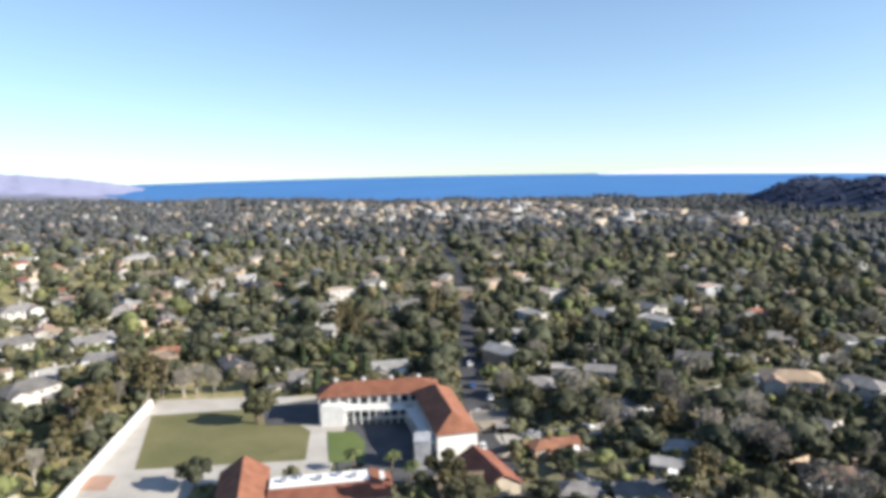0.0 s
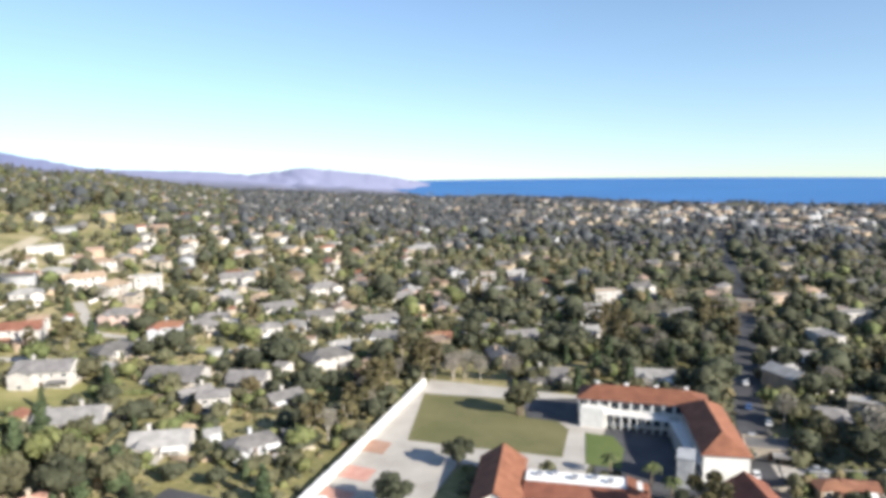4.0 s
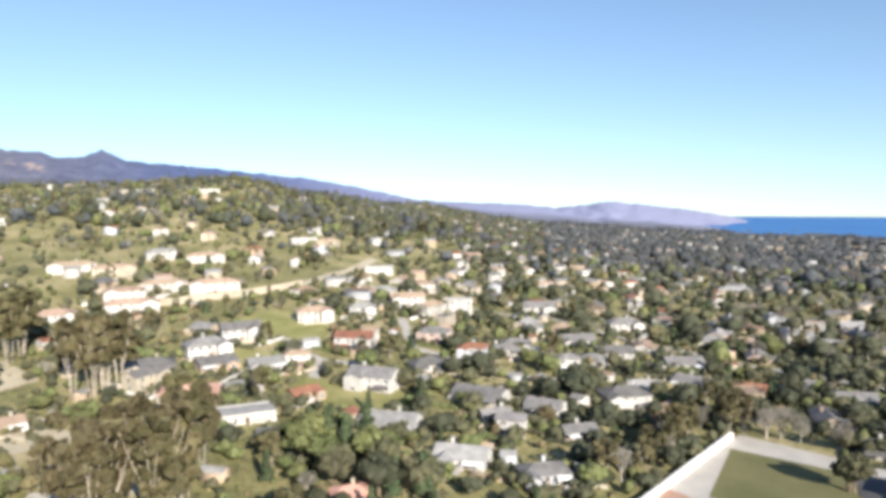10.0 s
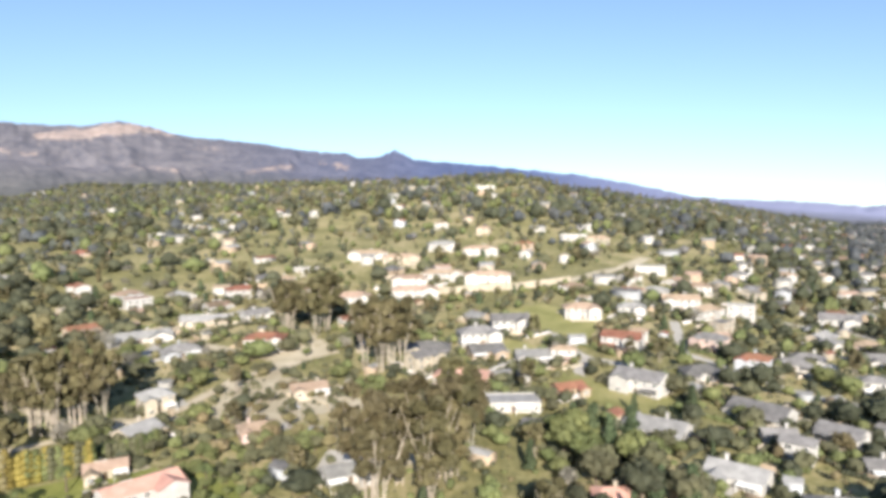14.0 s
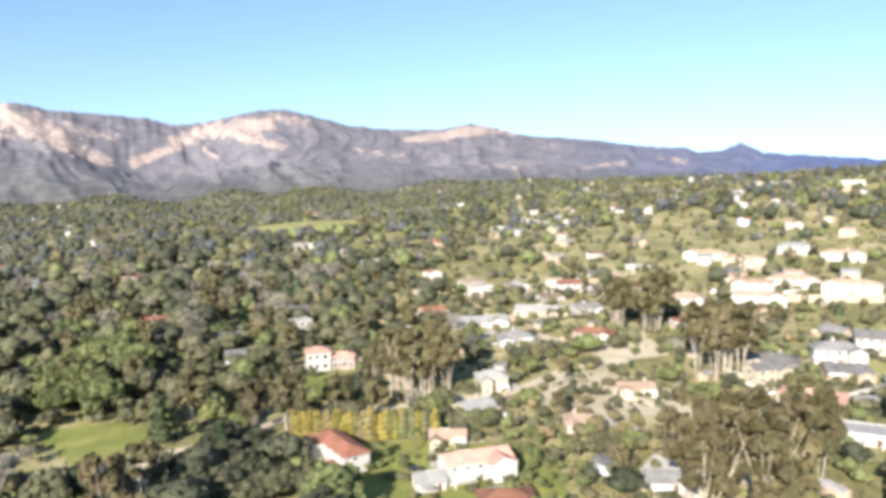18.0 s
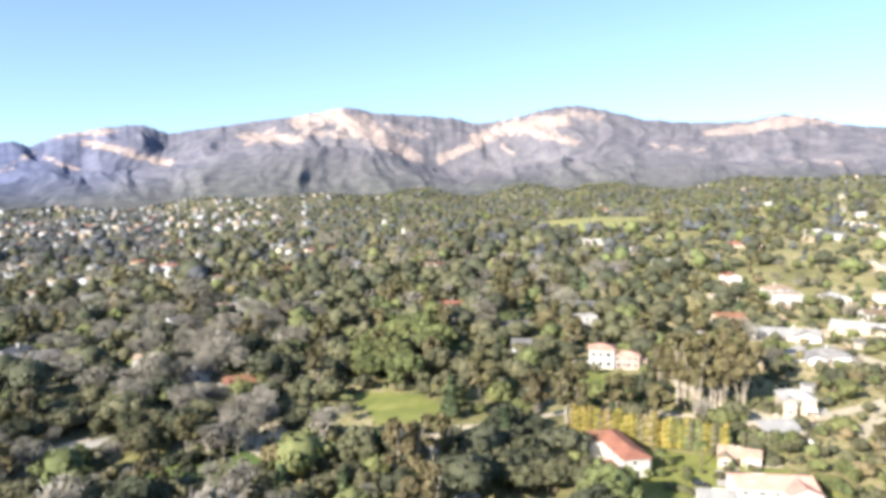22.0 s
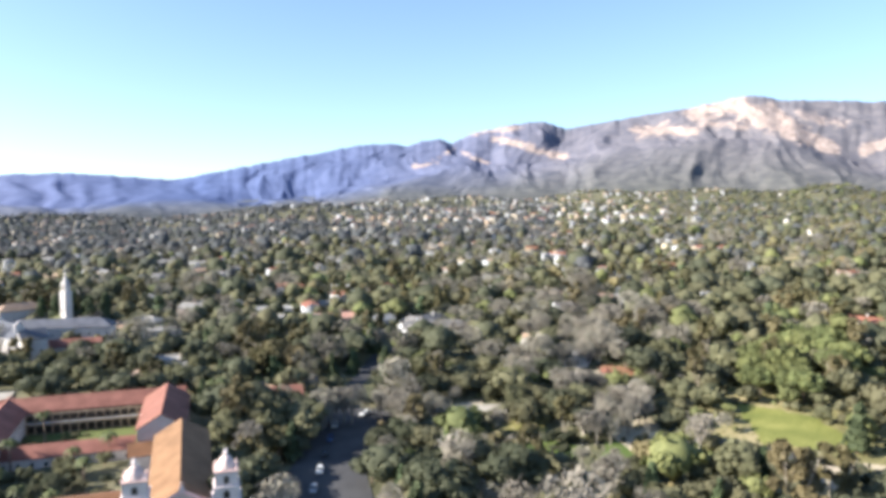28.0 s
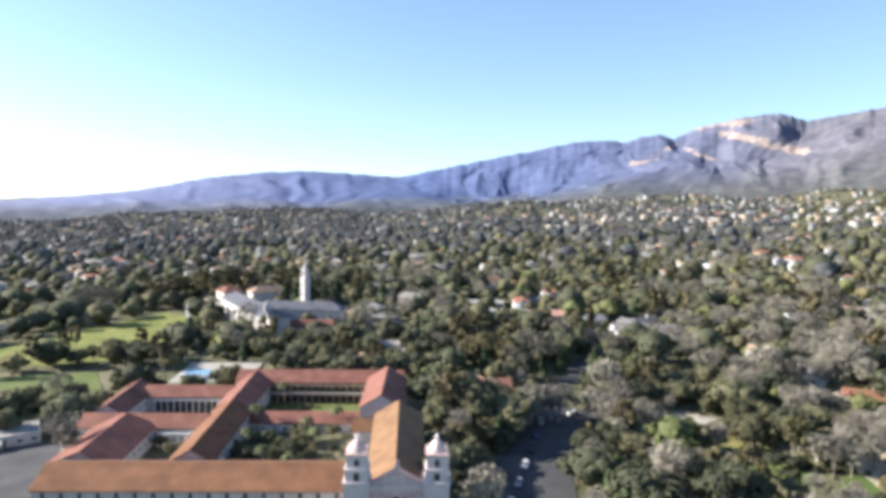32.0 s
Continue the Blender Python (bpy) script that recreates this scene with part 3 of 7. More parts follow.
def strip(name, points, width, mat, label, category="road", lift=0.12, free=0.5):
    """A paved band along a line of places, draped on the land."""
    line = []
    for (x0, y0), (x1, y1) in zip(points, points[1:]):
        n = max(1, int(math.hypot(x1 - x0, y1 - y0) / 4))
        line += [(x0 + (x1 - x0) * i / n, y0 + (y1 - y0) * i / n) for i in range(n)]
        keep_free((x0 + x1) / 2, (y0 + y1) / 2, math.degrees(math.atan2(y1 - y0, x1 - x0)), math.hypot(x1 - x0, y1 - y0) / 2 + 1, width / 2 + free)
    line.append(points[-1])
    v, f = [], []
    for i, (x, y) in enumerate(line):
        a, b = line[max(i - 1, 0)], line[min(i + 1, len(line) - 1)]
        d = Vector((b[0] - a[0], b[1] - a[1])).normalized()
        for s in (-0.5, 0.0, 0.5):
            px, py = x - d.y * width * s, y + d.x * width * s
            v.append((px, py, float(height(px, py)) + lift))
        if i:
            k = 3 * i
            f += [(k - 3, k, k + 1, k - 2), (k - 2, k + 1, k + 2, k - 1)]
    ob = new(name, mesh_of(name, v, f, mat))
    return tagged(ob, label, category, kind="structure")


def inside(x, y, poly):
    hit, j = False, len(poly) - 1
    for i in range(len(poly)):
        (xi, yi), (xj, yj) = poly[i], poly[j]
        if (yi > y) != (yj > y) and x < (xj - xi) * (y - yi) / (yj - yi) + xi:
            hit = not hit
        j = i
    return hit


LAWNS = []        # outlines kept free of trees


def patch(name, poly, mat, label, category, lift=0.18, free=True):
    """A piece of ground cover with the given outline, draped on the land."""
    if mat in (DRYGRASS, DIRT, MEADOW, GREEN, LITTER) or category in ("clearing", "verge"):
        # natural edges wander
        ragged = []
        for (x0, y0), (x1, y1) in zip(poly, poly[1:] + poly[:1]):
            n = max(1, int(math.hypot(x1 - x0, y1 - y0) / 3.5))
            for k in range(n):
                x, y = x0 + (x1 - x0) * k / n, y0 + (y1 - y0) * k / n
                ragged.append((x + 2.4 * noise.noise(Vector((x * 0.23, y * 0.23, 1.0))), y + 2.4 * noise.noise(Vector((x * 0.23, y * 0.23, 6.0)))))
        poly = ragged
    bm = bmesh.new()
    bm.faces.new([bm.verts.new((x, y, 0)) for x, y in poly])
    size = max(max(p[0] for p in poly) - min(p[0] for p in poly), max(p[1] for p in poly) - min(p[1] for p in poly))
    for axis in (0, 1):
        lo, hi = min(p[axis] for p in poly), max(p[axis] for p in poly)
        step = max(6.0, size / 16)
        for c in np.arange(lo + step, hi, step):
            no = (1, 0, 0) if axis == 0 else (0, 1, 0)
            bmesh.ops.bisect_plane(bm, geom=bm.verts[:] + bm.edges[:] + bm.faces[:], plane_co=tuple(c * q for q in no), plane_no=no)
    for p in bm.verts:
        p.co.z = float(height(p.co.x, p.co.y)) + lift
    bmesh.ops.recalc_face_normals(bm, faces=bm.faces)
    me = bpy.data.meshes.new(name)
    bm.to_mesh(me)
    bm.free()
    me.materials.append(mat)
    if me.polygons[0].normal.z < 0:
        me.flip_normals()
    if free:
        LAWNS.append(poly)
    return tagged(new(name, me), label, category, kind="structure")


strip("road", [(14, 120), (13, 160), (11, 185), (9, 240), (10, 300), (12, 380), (10, 520), (0, 800), (-10, 1100)], 9, ASPHALT, "straight shaded asphalt street between trees")
strip("road", [(-120, 116), (-20, 124), (14, 130), (60, 132)], 7, ASPHALT, "asphalt street below the school")
strip("road", [(14, 184), (30, 187), (45, 191), (66, 207), (85, 218), (130, 250), (200, 300)], 7, CONCRETE, "pale sunlit cross street between gardens")
strip("road", [(-48, -120), (-54, -150), (-60, -170), (-78, -208), (-95, -221)], 11, ASPHALT, "asphalt road winding past the church into woods", free=2.5)
strip("road", [(-152, -201), (-184, -131), (-191, -118)], 7, ASPHALT, "narrow asphalt road half hidden under trees", free=-0.8)
strip("road", [(-95, -221), (-116, -217), (-134, -211), (-152, -201), (-166, -196)], 7, CONCRETE, "pale sunlit lane turning off into the woods", free=2.0)
strip("road", [(-191, -118), (-206, -101), (-222, -89), (-241, -77), (-246, -58), (-248, -37), (-251, -21), (-257, -4)], 4, DIRT, "pale tan lane climbing behind a tall hedge", free=3.0)
strip("road", [(-324, -20), (-355, -10), (-391, 1), (-397, 21), (-409, 41)], 6, CONCRETE, "pale concrete villa drive", free=1.5)
strip("road", [(-257, -4), (-286, 22), (-290, 41), (-308, 61)], 5, DIRT, "pale tan lane between villas", free=1.5)
strip("road", [(-78, -208), (-90, -235), (-130, -290), (-200, -330), (-300, -380)], 6.5, ASPHALT, "shaded asphalt road under trees")
strip("road", [(-411, 122), (-395, 158), (-384, 195), (-391, 239), (-420, 300), (-470, 360)], 9, DIRT, "tan hillside road with cut banks", free=6)
strip("road", [(-314, 167), (-296, 171), (-262, 160), (-247, 160), (-234, 170), (-215, 178)], 5, CONCRETE, "pale lane curving between hillside gardens")
strip("road", [(-247, 160), (-235, 148), (-223, 142)], 4, CONCRETE, "short pale driveway")
strip("road", [(-300, -60), (-262, -40), (-250, 0), (-262, 30), (-230, 60), (-205, 72), (-180, 60)], 5, DIRT, "tan gravel drive climbing past villas")
strip("road", [(-262, 30), (-300, 40), (-330, 20), (-360, 0)], 6, DIRT, "pale gravel drive between villas")
strip("road", [(-60, 330), (-150, 330), (-260, 330), (-330, 270)], 5, CONCRETE, "pale residential street")
strip("road", [(-130, 250), (-190, 215), (-240, 205), (-290, 240)], 5, CONCRETE, "pale residential street among houses")

patch("lawn", [(-81, 169.5), (-93, 209), (-57, 214), (-40, 193), (-37.5, 173)], FIELD, "worn green school playing field", "lawn", 0.22)
patch("pavement", [(-88, 120), (-97, 224), (-40, 224), (-30, 200), (-30, 160), (-62, 160), (-60, 120)], CONCRETE, "pale concrete school yard round the field", "school yard")
patch("lawn", [(-35, 192), (-31, 171), (-22, 171), (-23, 184), (-27, 192)], LAWN, "small bright green lawn in the school court", "lawn", 0.26)
# dark paving in the court carries the shadow of the wings
patch("pavement", [(-28, 160), (-30, 199), (-6, 202), (4, 165), (0, 156)], ASPHALT, "shaded dark courtyard between school wings", "courtyard", 0.22)
# dark patch over field and yard drawn as the rear wing's cast shadow
patch("pavement", [(-54, 198), (-60, 214), (-40, 222), (-38, 198)], ASPHALT, "dark asphalt patch laid as the school's shadow", "yard", 0.3)
patch("lawn", [(152, -316), (150, -345), (122, -385), (78, -442), (52, -412), (58, -328), (96, -316)], MEADOW, "bright sunlit green lawn sloping below the college", "lawn")
patch("lawn", [(70, -270), (130, -262), (150, -300), (80, -300)], LAWN, "green lawn with tree shadows behind the convent", "lawn")
patch("lawn", [(-205, -150), (-216, -163), (-226, -140), (-214, -112), (-200, -118), (-190, -132)], MEADOW, "yellow green meadow beside the wooded road", "meadow")
patch("lawn", [(-114, -176), (-132, -176), (-143, -160), (-128, -150), (-112, -160)], GREEN, "small green lawn among shrubs", "lawn")
patch("lawn", [(-180, -170), (-170, -150), (-150, -146), (-158, -168)], DIRT, "dry tan clearing among trees", "clearing")
patch("lawn", [(-290, 120), (-262, 112), (-250, 134), (-264, 150), (-282, 144)], DRYGRASS, "terraced yellow green hillside garden", "garden")
patch("lawn", [(-234, 144), (-210, 150), (-196, 165), (-180, 152), (-205, 128), (-228, 132)], DRYGRASS, "green sloping garden lawn", "garden")
patch("lawn", [(-330, 150), (-300, 160), (-270, 175), (-300, 205), (-340, 190)], DRYGRASS, "grassy slope between hillside houses", "garden")
strip("road", [(-258, 28), (-255, 42), (-242, 50), (-216, 51), (-198, 48), (-182, 46)], 4.5, DIRT, "pale tan curving driveway round a villa garden", free=3.0)
patch("lawn", [(-288, -66), (-258, -60), (-250, -86), (-284, -98)], MEADOW, "green lawn before the white villa", "lawn")
patch("pavement", [(-270, 52), (-235, 60), (-225, 20), (-250, 8), (-285, 20)], DIRT, "dry tan terrace ground between villas", "terrace", free=False)
patch("pavement", [(-345, 60), (-300, 66), (-292, 40), (-330, 24)], DIRT, "dry tan slope below villas", "terrace", free=False)
patch("pavement", [(-42, -140), (-64, -136), (-74, -172), (-92, -204), (-108, -222), (-92, -230), (-72, -210), (-54, -182)], ASPHALT, "wide shaded asphalt forecourt beside the church", "forecourt", 0.16)
patch("lawn", [(-40, -118), (70, -136), (80, -156), (60, -158), (-8, -146), (-36, -138)], LAWN, "open green lawn before the church and convent", "lawn")
patch("pavement", [(60, -150), (100, -170), (108, -215), (66, -215), (64, -185)], ASPHALT, "worn asphalt parking court beside the convent", "parking court")
patch("lawn", [(-148, -206), (-160, -196), (-140, -176), (-128, -186)], DRYGRASS, "grassy verge below the wooded road", "verge")
patch("lawn", [(-180, -134), (-196, -112), (-178, -100), (-164, -120)], DIRT, "dry tan verge of the wooded road", "verge", 0.1)
patch("lawn", [(-216, -90), (-198, -108), (-180, -96), (-196, -78)], DRYGRASS, "grassy verge of the wooded road", "verge", 0.1)
patch("lawn", [(-122, -222), (-140, -216), (-128, -196), (-112, -204)], DIRT, "bare tan verge beside the road", "verge", 0.1)
patch("pavement", [(-91, 158), (-92.5, 166), (-84, 166), (-83, 158)], ROOFS["pink"], "faded red painted play court", "play court", 0.3)
patch("pavement", [(-88, 142), (-89, 149), (-80, 149), (-79.5, 142)], ROOFS["pink"], "faded red painted play court", "play court", 0.3)
patch("pavement", [(-86.5, 130), (-87.5, 136), (-79, 136), (-78, 130)], ROOFS["pink"], "faded red painted play court", "play court", 0.3)
patch("lawn", [(-158, -40), (-176, -56), (-206, -66), (-215, -24), (-204, 12), (-170, 14), (-156, 4)], MEADOW, "dry sunny garden ground round tiled villas", "garden", 0.1)
LAWNS.append([(-64, 110), (-6, 110), (-4, 146), (-62, 142)])
LAWNS.append([(96, -316), (120, -262), (70, -258), (62, -300)])
LAWNS.append([(-196, -62), (-212, -70), (-220, -22), (-204, -20)])
LAWNS.append([(-12, -138), (-12, -164), (62, -178), (68, -140)])
# the dark litter colour also carries the shade of the court
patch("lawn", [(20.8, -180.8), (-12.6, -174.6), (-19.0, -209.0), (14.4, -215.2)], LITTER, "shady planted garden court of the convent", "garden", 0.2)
patch("lawn", [(12.7, -224.5), (-20.7, -218.3), (-24.2, -237.0), (9.2, -243.2)], LAWN, "green garden court below the convent gallery", "garden", 0.2)
patch("lawn", [(-146, -136), (-168, -141), (-176, -152), (-152, -160), (-140, -150)], GREEN, "bright green grass among bare trees", "lawn", 0.14)
patch("lawn", [(-98, -198), (-116, -200), (-128, -188), (-110, -184)], GREEN, "bright green grass below the road", "lawn", 0.14)
patch("pavement", [(-181, 30), (-179, 51), (-192, 50), (-200, 40)], CONCRETE, "pale sunlit paved terrace under eucalyptus", "terrace", 0.22)
patch("pavement", [(-196, -2), (-192, -24), (-203, -26), (-206, -4)], CONCRETE, "pale paved terrace behind a villa", "terrace", 0.22)
LAWNS.append([(-300, -96), (-300, -70), (-250, -58), (-246, -80)])
LAWNS.append([(-232, 16), (-252, 28), (-252, 40), (-236, 46), (-216, 44), (-212, 28)])
LAWNS.append([(-302, -100), (-296, -70), (-240, -74), (-240, -102)])
LAWNS.append([(-190, -64), (-182, -42), (-140, -54), (-140, -78)])
keep_free(-83, 232, 10, 14, 10)
patch("lawn", [(-880, -370), (-950, -310), (-950, -220), (-830, -185), (-775, -240), (-795, -315)], DRYGRASS, "pale sage green field on the hillside", "field", 1.4)

# ---- buildings ----
WINDOW_FRAME = Shape().box(-0.5, 0.5, -0.06, 0.02, 0, 0.08).box(-0.5, 0.5, -0.06, 0.02, 0.92, 1.0).box(-0.5, -0.42, -0.06, 0.02, 0.08, 0.92) \
    .box(0.42, 0.5, -0.06, 0.02, 0.08, 0.92).box(-0.03, 0.03, -0.05, 0.02, 0.08, 0.92).mesh("window", TRIM)
WINDOW_PANE = Shape().box(-0.42, 0.42, -0.03, 0.02, 0.08, 0.92).mesh("pane", GLASS)
FLAT_WINDOW = mesh_of("window", Shape().box(-0.5, 0.5, -0.06, 0.02, 0, 1).box(-0.43, 0.43, -0.08, 0.0, 0.07, 0.93).v,
                      Shape().box(-0.5, 0.5, -0.06, 0.02, 0, 1).box(-0.43, 0.43, -0.08, 0.0, 0.07, 0.93).f, [TRIM, GLASS], [0] * 6 + [1] * 6)
# thin dark plate set on a wall, painting an opening's inner shade
DARK_OPENING = Shape().extrude([(-0.5, 0), (0.5, 0), (0.5, 0.7), (0.3, 0.93), (0, 1), (-0.3, 0.93), (-0.5, 0.7)], 1, -0.03, 0.02).mesh("opening", DARK)
DOOR_LEAF = Shape().box(-0.5, 0.5, -0.07, 0.02, 0, 1).mesh("door", DOOR)
COLUMN = Shape().lathe([(0.32, 0), (0.32, 0.06), (0.24, 0.1), (0.22, 0.9), (0.32, 0.94), (0.32, 1.0)], 8).mesh("column", TRIM)
# same column in tan, toned down to look shadowed in the rear gallery
SHADED_COLUMN = Shape().lathe([(0.32, 0), (0.32, 0.06), (0.24, 0.1), (0.22, 0.9), (0.32, 0.94), (0.32, 1.0)], 8).mesh("column", WALLS["tan"])


def roof_shape(w, d, eave, rise, kind, over=0.5, thick=0.22):
    """A roof over a w by d plan, its ridge along x."""
    s, hw, hd = Shape(), w / 2 + over, d / 2 + over
    drop = rise * over / (d / 2)
    e, top = eave - drop, eave + rise
    if kind == "gable":
        s.extrude([(-hd, e), (0, top), (hd, e), (hd, e - thick), (0, top - thick), (-hd, e - thick)], 0, -hw, hw)
    else:
        inset = min(hd, hw * 0.8)
        v = [(-hw, -hd, e - thick), (hw, -hd, e - thick), (hw, hd, e - thick), (-hw, hd, e - thick), (-hw, -hd, e), (hw, -hd, e), (hw, hd, e), (-hw, hd, e),
             (-hw + inset, 0, top), (hw - inset, 0, top)]
        s.solid(v, [(3, 2, 1, 0), (0, 1, 5, 4), (1, 2, 6, 5), (2, 3, 7, 6), (3, 0, 4, 7), (4, 5, 9, 8), (6, 7, 8, 9), (5, 6, 9), (7, 4, 8)])
    return s


def wall_shape(w, d, eave, rise, kind, foot=-2.0):
    s = Shape()
    if kind == "gable":
        s.extrude([(-d / 2, foot), (d / 2, foot), (d / 2, eave), (0, eave + rise - 0.2), (-d / 2, eave)], 0, -w / 2, w / 2)
    else:
        s.box(-w / 2, w / 2, -d / 2, d / 2, foot, eave)
    return s


WORDS = {"white": "white stucco", "cream": "cream stucco", "tan": "tan stucco", "pink": "pale pink stucco", "grey": "grey sided"}
TOPS = {"terracotta": "terracotta tile", "pink": "faded clay tile", "grey": "grey shingle", "pale": "pale gravel", "tan": "tan shingle", "brown": "brown shingle"}
LEVELS = {1: "one storey", 2: "two storey", 3: "three storey"}
house_rng = random.Random(11)
terrace_rng = random.Random(77)
HOUSES = []


def house(x, y, turn, w, d, storeys, wall, roof, kind, plain=False):
    """A dwelling: walls, roof, windows, a door, and here and there a wing and a chimney."""
    r = house_rng
    base = float(min(height(x + a * w * 0.4, y + b * w * 0.4) for a in (-1, 1) for b in (-1, 1)))
    base = 0.5 * base + 0.5 * float(height(x, y))
    shape_word = {"gable": "gabled", "hip": "hipped", "flat": "flat"}[kind]
    ob = thing("house", pose(x, y, base, 0, 0, turn), f"{LEVELS[storeys]} {WORDS[wall]} house with {shape_word} {TOPS[roof]} roof", "house", "houses of the town")
    eave = 2.75 * storeys + 0.35
    rise = 0 if kind == "flat" else d / 2 * (0.36 if roof in ("terracotta", "pink", "tan") else 0.45)
    wm, rm = WALLS[wall], ROOFS[roof]
    if kind == "flat":
        s = Shape().box(-w / 2, w / 2, -d / 2, d / 2, -2, eave)
        s.box(-w / 2 - 0.12, w / 2 + 0.12, -d / 2 - 0.12, -d / 2 + 0.2, eave, eave + 0.45).box(-w / 2 - 0.12, w / 2 + 0.12, d / 2 - 0.2, d / 2 + 0.12, eave, eave + 0.45)
        s.box(-w / 2 - 0.12, -w / 2 + 0.2, -d / 2 + 0.2, d / 2 - 0.2, eave, eave + 0.45).box(w / 2 - 0.2, w / 2 + 0.12, -d / 2 + 0.2, d / 2 - 0.2, eave, eave + 0.45)
        part("wall", s.mesh("wall", wm), ob)
        part("roof", Shape().box(-w / 2 + 0.2, w / 2 - 0.2, -d / 2 + 0.2, d / 2 - 0.2, eave + 0.004, eave + 0.12).mesh("roof", rm), ob)
    else:
        part("wall", wall_shape(w, d, eave, rise, kind).mesh("wall", wm), ob)
        part("roof", roof_shape(w, d, eave, rise, kind).mesh("roof", rm), ob)
    seen, away = (math.degrees(math.atan2(-x, y)) + 120) % 360 - 120, math.hypot(x, y)
    if 28 < seen < 104 and away < 480 and terrace_rng.random() < 0.65:
        out = math.atan2(-y, -x) - math.radians(turn)
        deep = terrace_rng.uniform(3, 6)
        if abs(math.cos(out)) > abs(math.sin(out)):
            side = math.copysign(1, math.cos(out))
            ends, run = sorted((side * (w / 2 + 0.02), side * (w / 2 + deep))), d * terrace_rng.uniform(0.4, 0.7)
            slab = (*ends, -run, run)
        else:
            side = math.copysign(1, math.sin(out))
            ends, run = sorted((side * (d / 2 + 0.02), side * (d / 2 + deep))), w * terrace_rng.uniform(0.35, 0.65)
            slab = (-run, run, *ends)
        part("terrace", Shape().box(*slab, -2.4, 0.13).mesh("terrace", PAVING), ob, label="pale stone paved terrace")
    wing = None
    if w > 10.5 and kind != "flat":
        side, ww, wd = r.choice((-1, 1)), w * r.uniform(0.32, 0.42), r.uniform(2.2, 3.8)
        wing = (side * (w / 2 - ww / 2), ww, wd)
        m = pose(wing[0], -d / 2 - wd / 2, 0, 0, 0, 90)
        eave_w, rise_w = eave - 0.15, ww / 2 * 0.4
        long = wd + d * 0.5
        m = pose(wing[0], -d / 2 - wd + long / 2, 0, 0, 0, 90)
        part("wing_wall", wall_shape(long, ww, eave_w, rise_w, "gable").mesh("wing_wall", wm), ob, m=m)
        part("wing_roof", roof_shape(long, ww, eave_w, rise_w, "gable", 0.4).mesh("wing_roof", rm), ob, m=m)
    if w > 8 and r.random() < 0.45 and kind != "flat":
        cx = r.uniform(-0.3, 0.3) * w
        part("chimney", Shape().box(cx - 0.45, cx + 0.45, d * 0.18 - 0.4, d * 0.18 + 0.4, eave - 0.5, eave + rise + 0.9)
             .box(cx - 0.55, cx + 0.55, d * 0.18 - 0.5, d * 0.18 + 0.5, eave + rise + 0.9, eave + rise + 1.1).mesh("chimney", wm), ob)

    def window(wx, wy, wz, ww, wh, turned):
        m = pose(wx, wy, wz, 0, 0, turned) @ Matrix.Diagonal((ww, 1, wh, 1))
        if plain or math.hypot(x, y) > 300:
            return part("window", FLAT_WINDOW, ob, m=m)
        part("pane", WINDOW_PANE, part("window", WINDOW_FRAME, ob, m=m))

    far = math.hypot(x, y)
    if not plain and far < 340:
        px = -(wing[0] if wing else w * 0.2 * r.choice((-1, 1)))
        pw = w * r.uniform(0.3, 0.42)
        part("porch_roof", Shape().extrude([(-d / 2 - 2.6, 2.3), (-d / 2, 2.75), (-d / 2, 2.6), (-d / 2 - 2.6, 2.15)], 0, px - pw / 2, px + pw / 2)
             .box(px - pw / 2 + 0.05, px - pw / 2 + 0.2, -d / 2 - 2.5, -d / 2 - 2.35, -1.5, 2.16).box(px + pw / 2 - 0.2, px + pw / 2 - 0.05, -d / 2 - 2.5, -d / 2 - 2.35, -1.5, 2.16).mesh("porch_roof", rm if r.random() < 0.5 else TRIM), ob, "low porch roof on posts")
        if kind == "gable" and r.random() < 0.6:
            tilt, q = math.degrees(math.atan2(rise, d / 2)), r.uniform(-0.25, 0.25) * w
            part("roof_panel", Shape().box(-1.6, 1.6, -0.9, 0.9, 0, 0.1).mesh("roof_panel", GLASS if r.random() < 0.6 else TRIM), ob, "flat panel on the roof slope", pose(q, d * 0.25, eave + rise * 0.5 + 0.05, -tilt, 0, 0))
    count = max(2, min(5, int(w / 3.6)))
    for level in range(storeys):
        z0 = 0.95 + 2.75 * level
        for i in range(count):
            wx = (i + 0.5) / count * w - w / 2 + r.uniform(-0.2, 0.2)
            if wing and abs(wx - wing[0]) < wing[1] / 2 + 0.6:
                continue
            if level == 0 and i == count // 2:
                part("door", DOOR_LEAF, ob, m=pose(wx, -d / 2, 0.1, 0, 0, 0) @ Matrix.Diagonal((1.1, 1, 2.1, 1)))
            else:
                window(wx, -d / 2, z0, r.choice((1.2, 1.6, 2.0)), 1.3, 0)
        for sx, turned in ((-1, -90), (1, 90))[:(0 if far > 400 else 1) if plain else 2]:
            window(sx * w / 2, r.uniform(-0.2, 0.2) * d, z0, 1.4, 1.3, turned)
    if wing:
        window(wing[0], -d / 2 - wing[2], 0.9, 1.8, 1.3, 0)
    keep_free(x, y, turn, w / 2 + 1.5, d / 2 + 3.5)
    HOUSES.append((x, y, max(w, d)))
    return ob


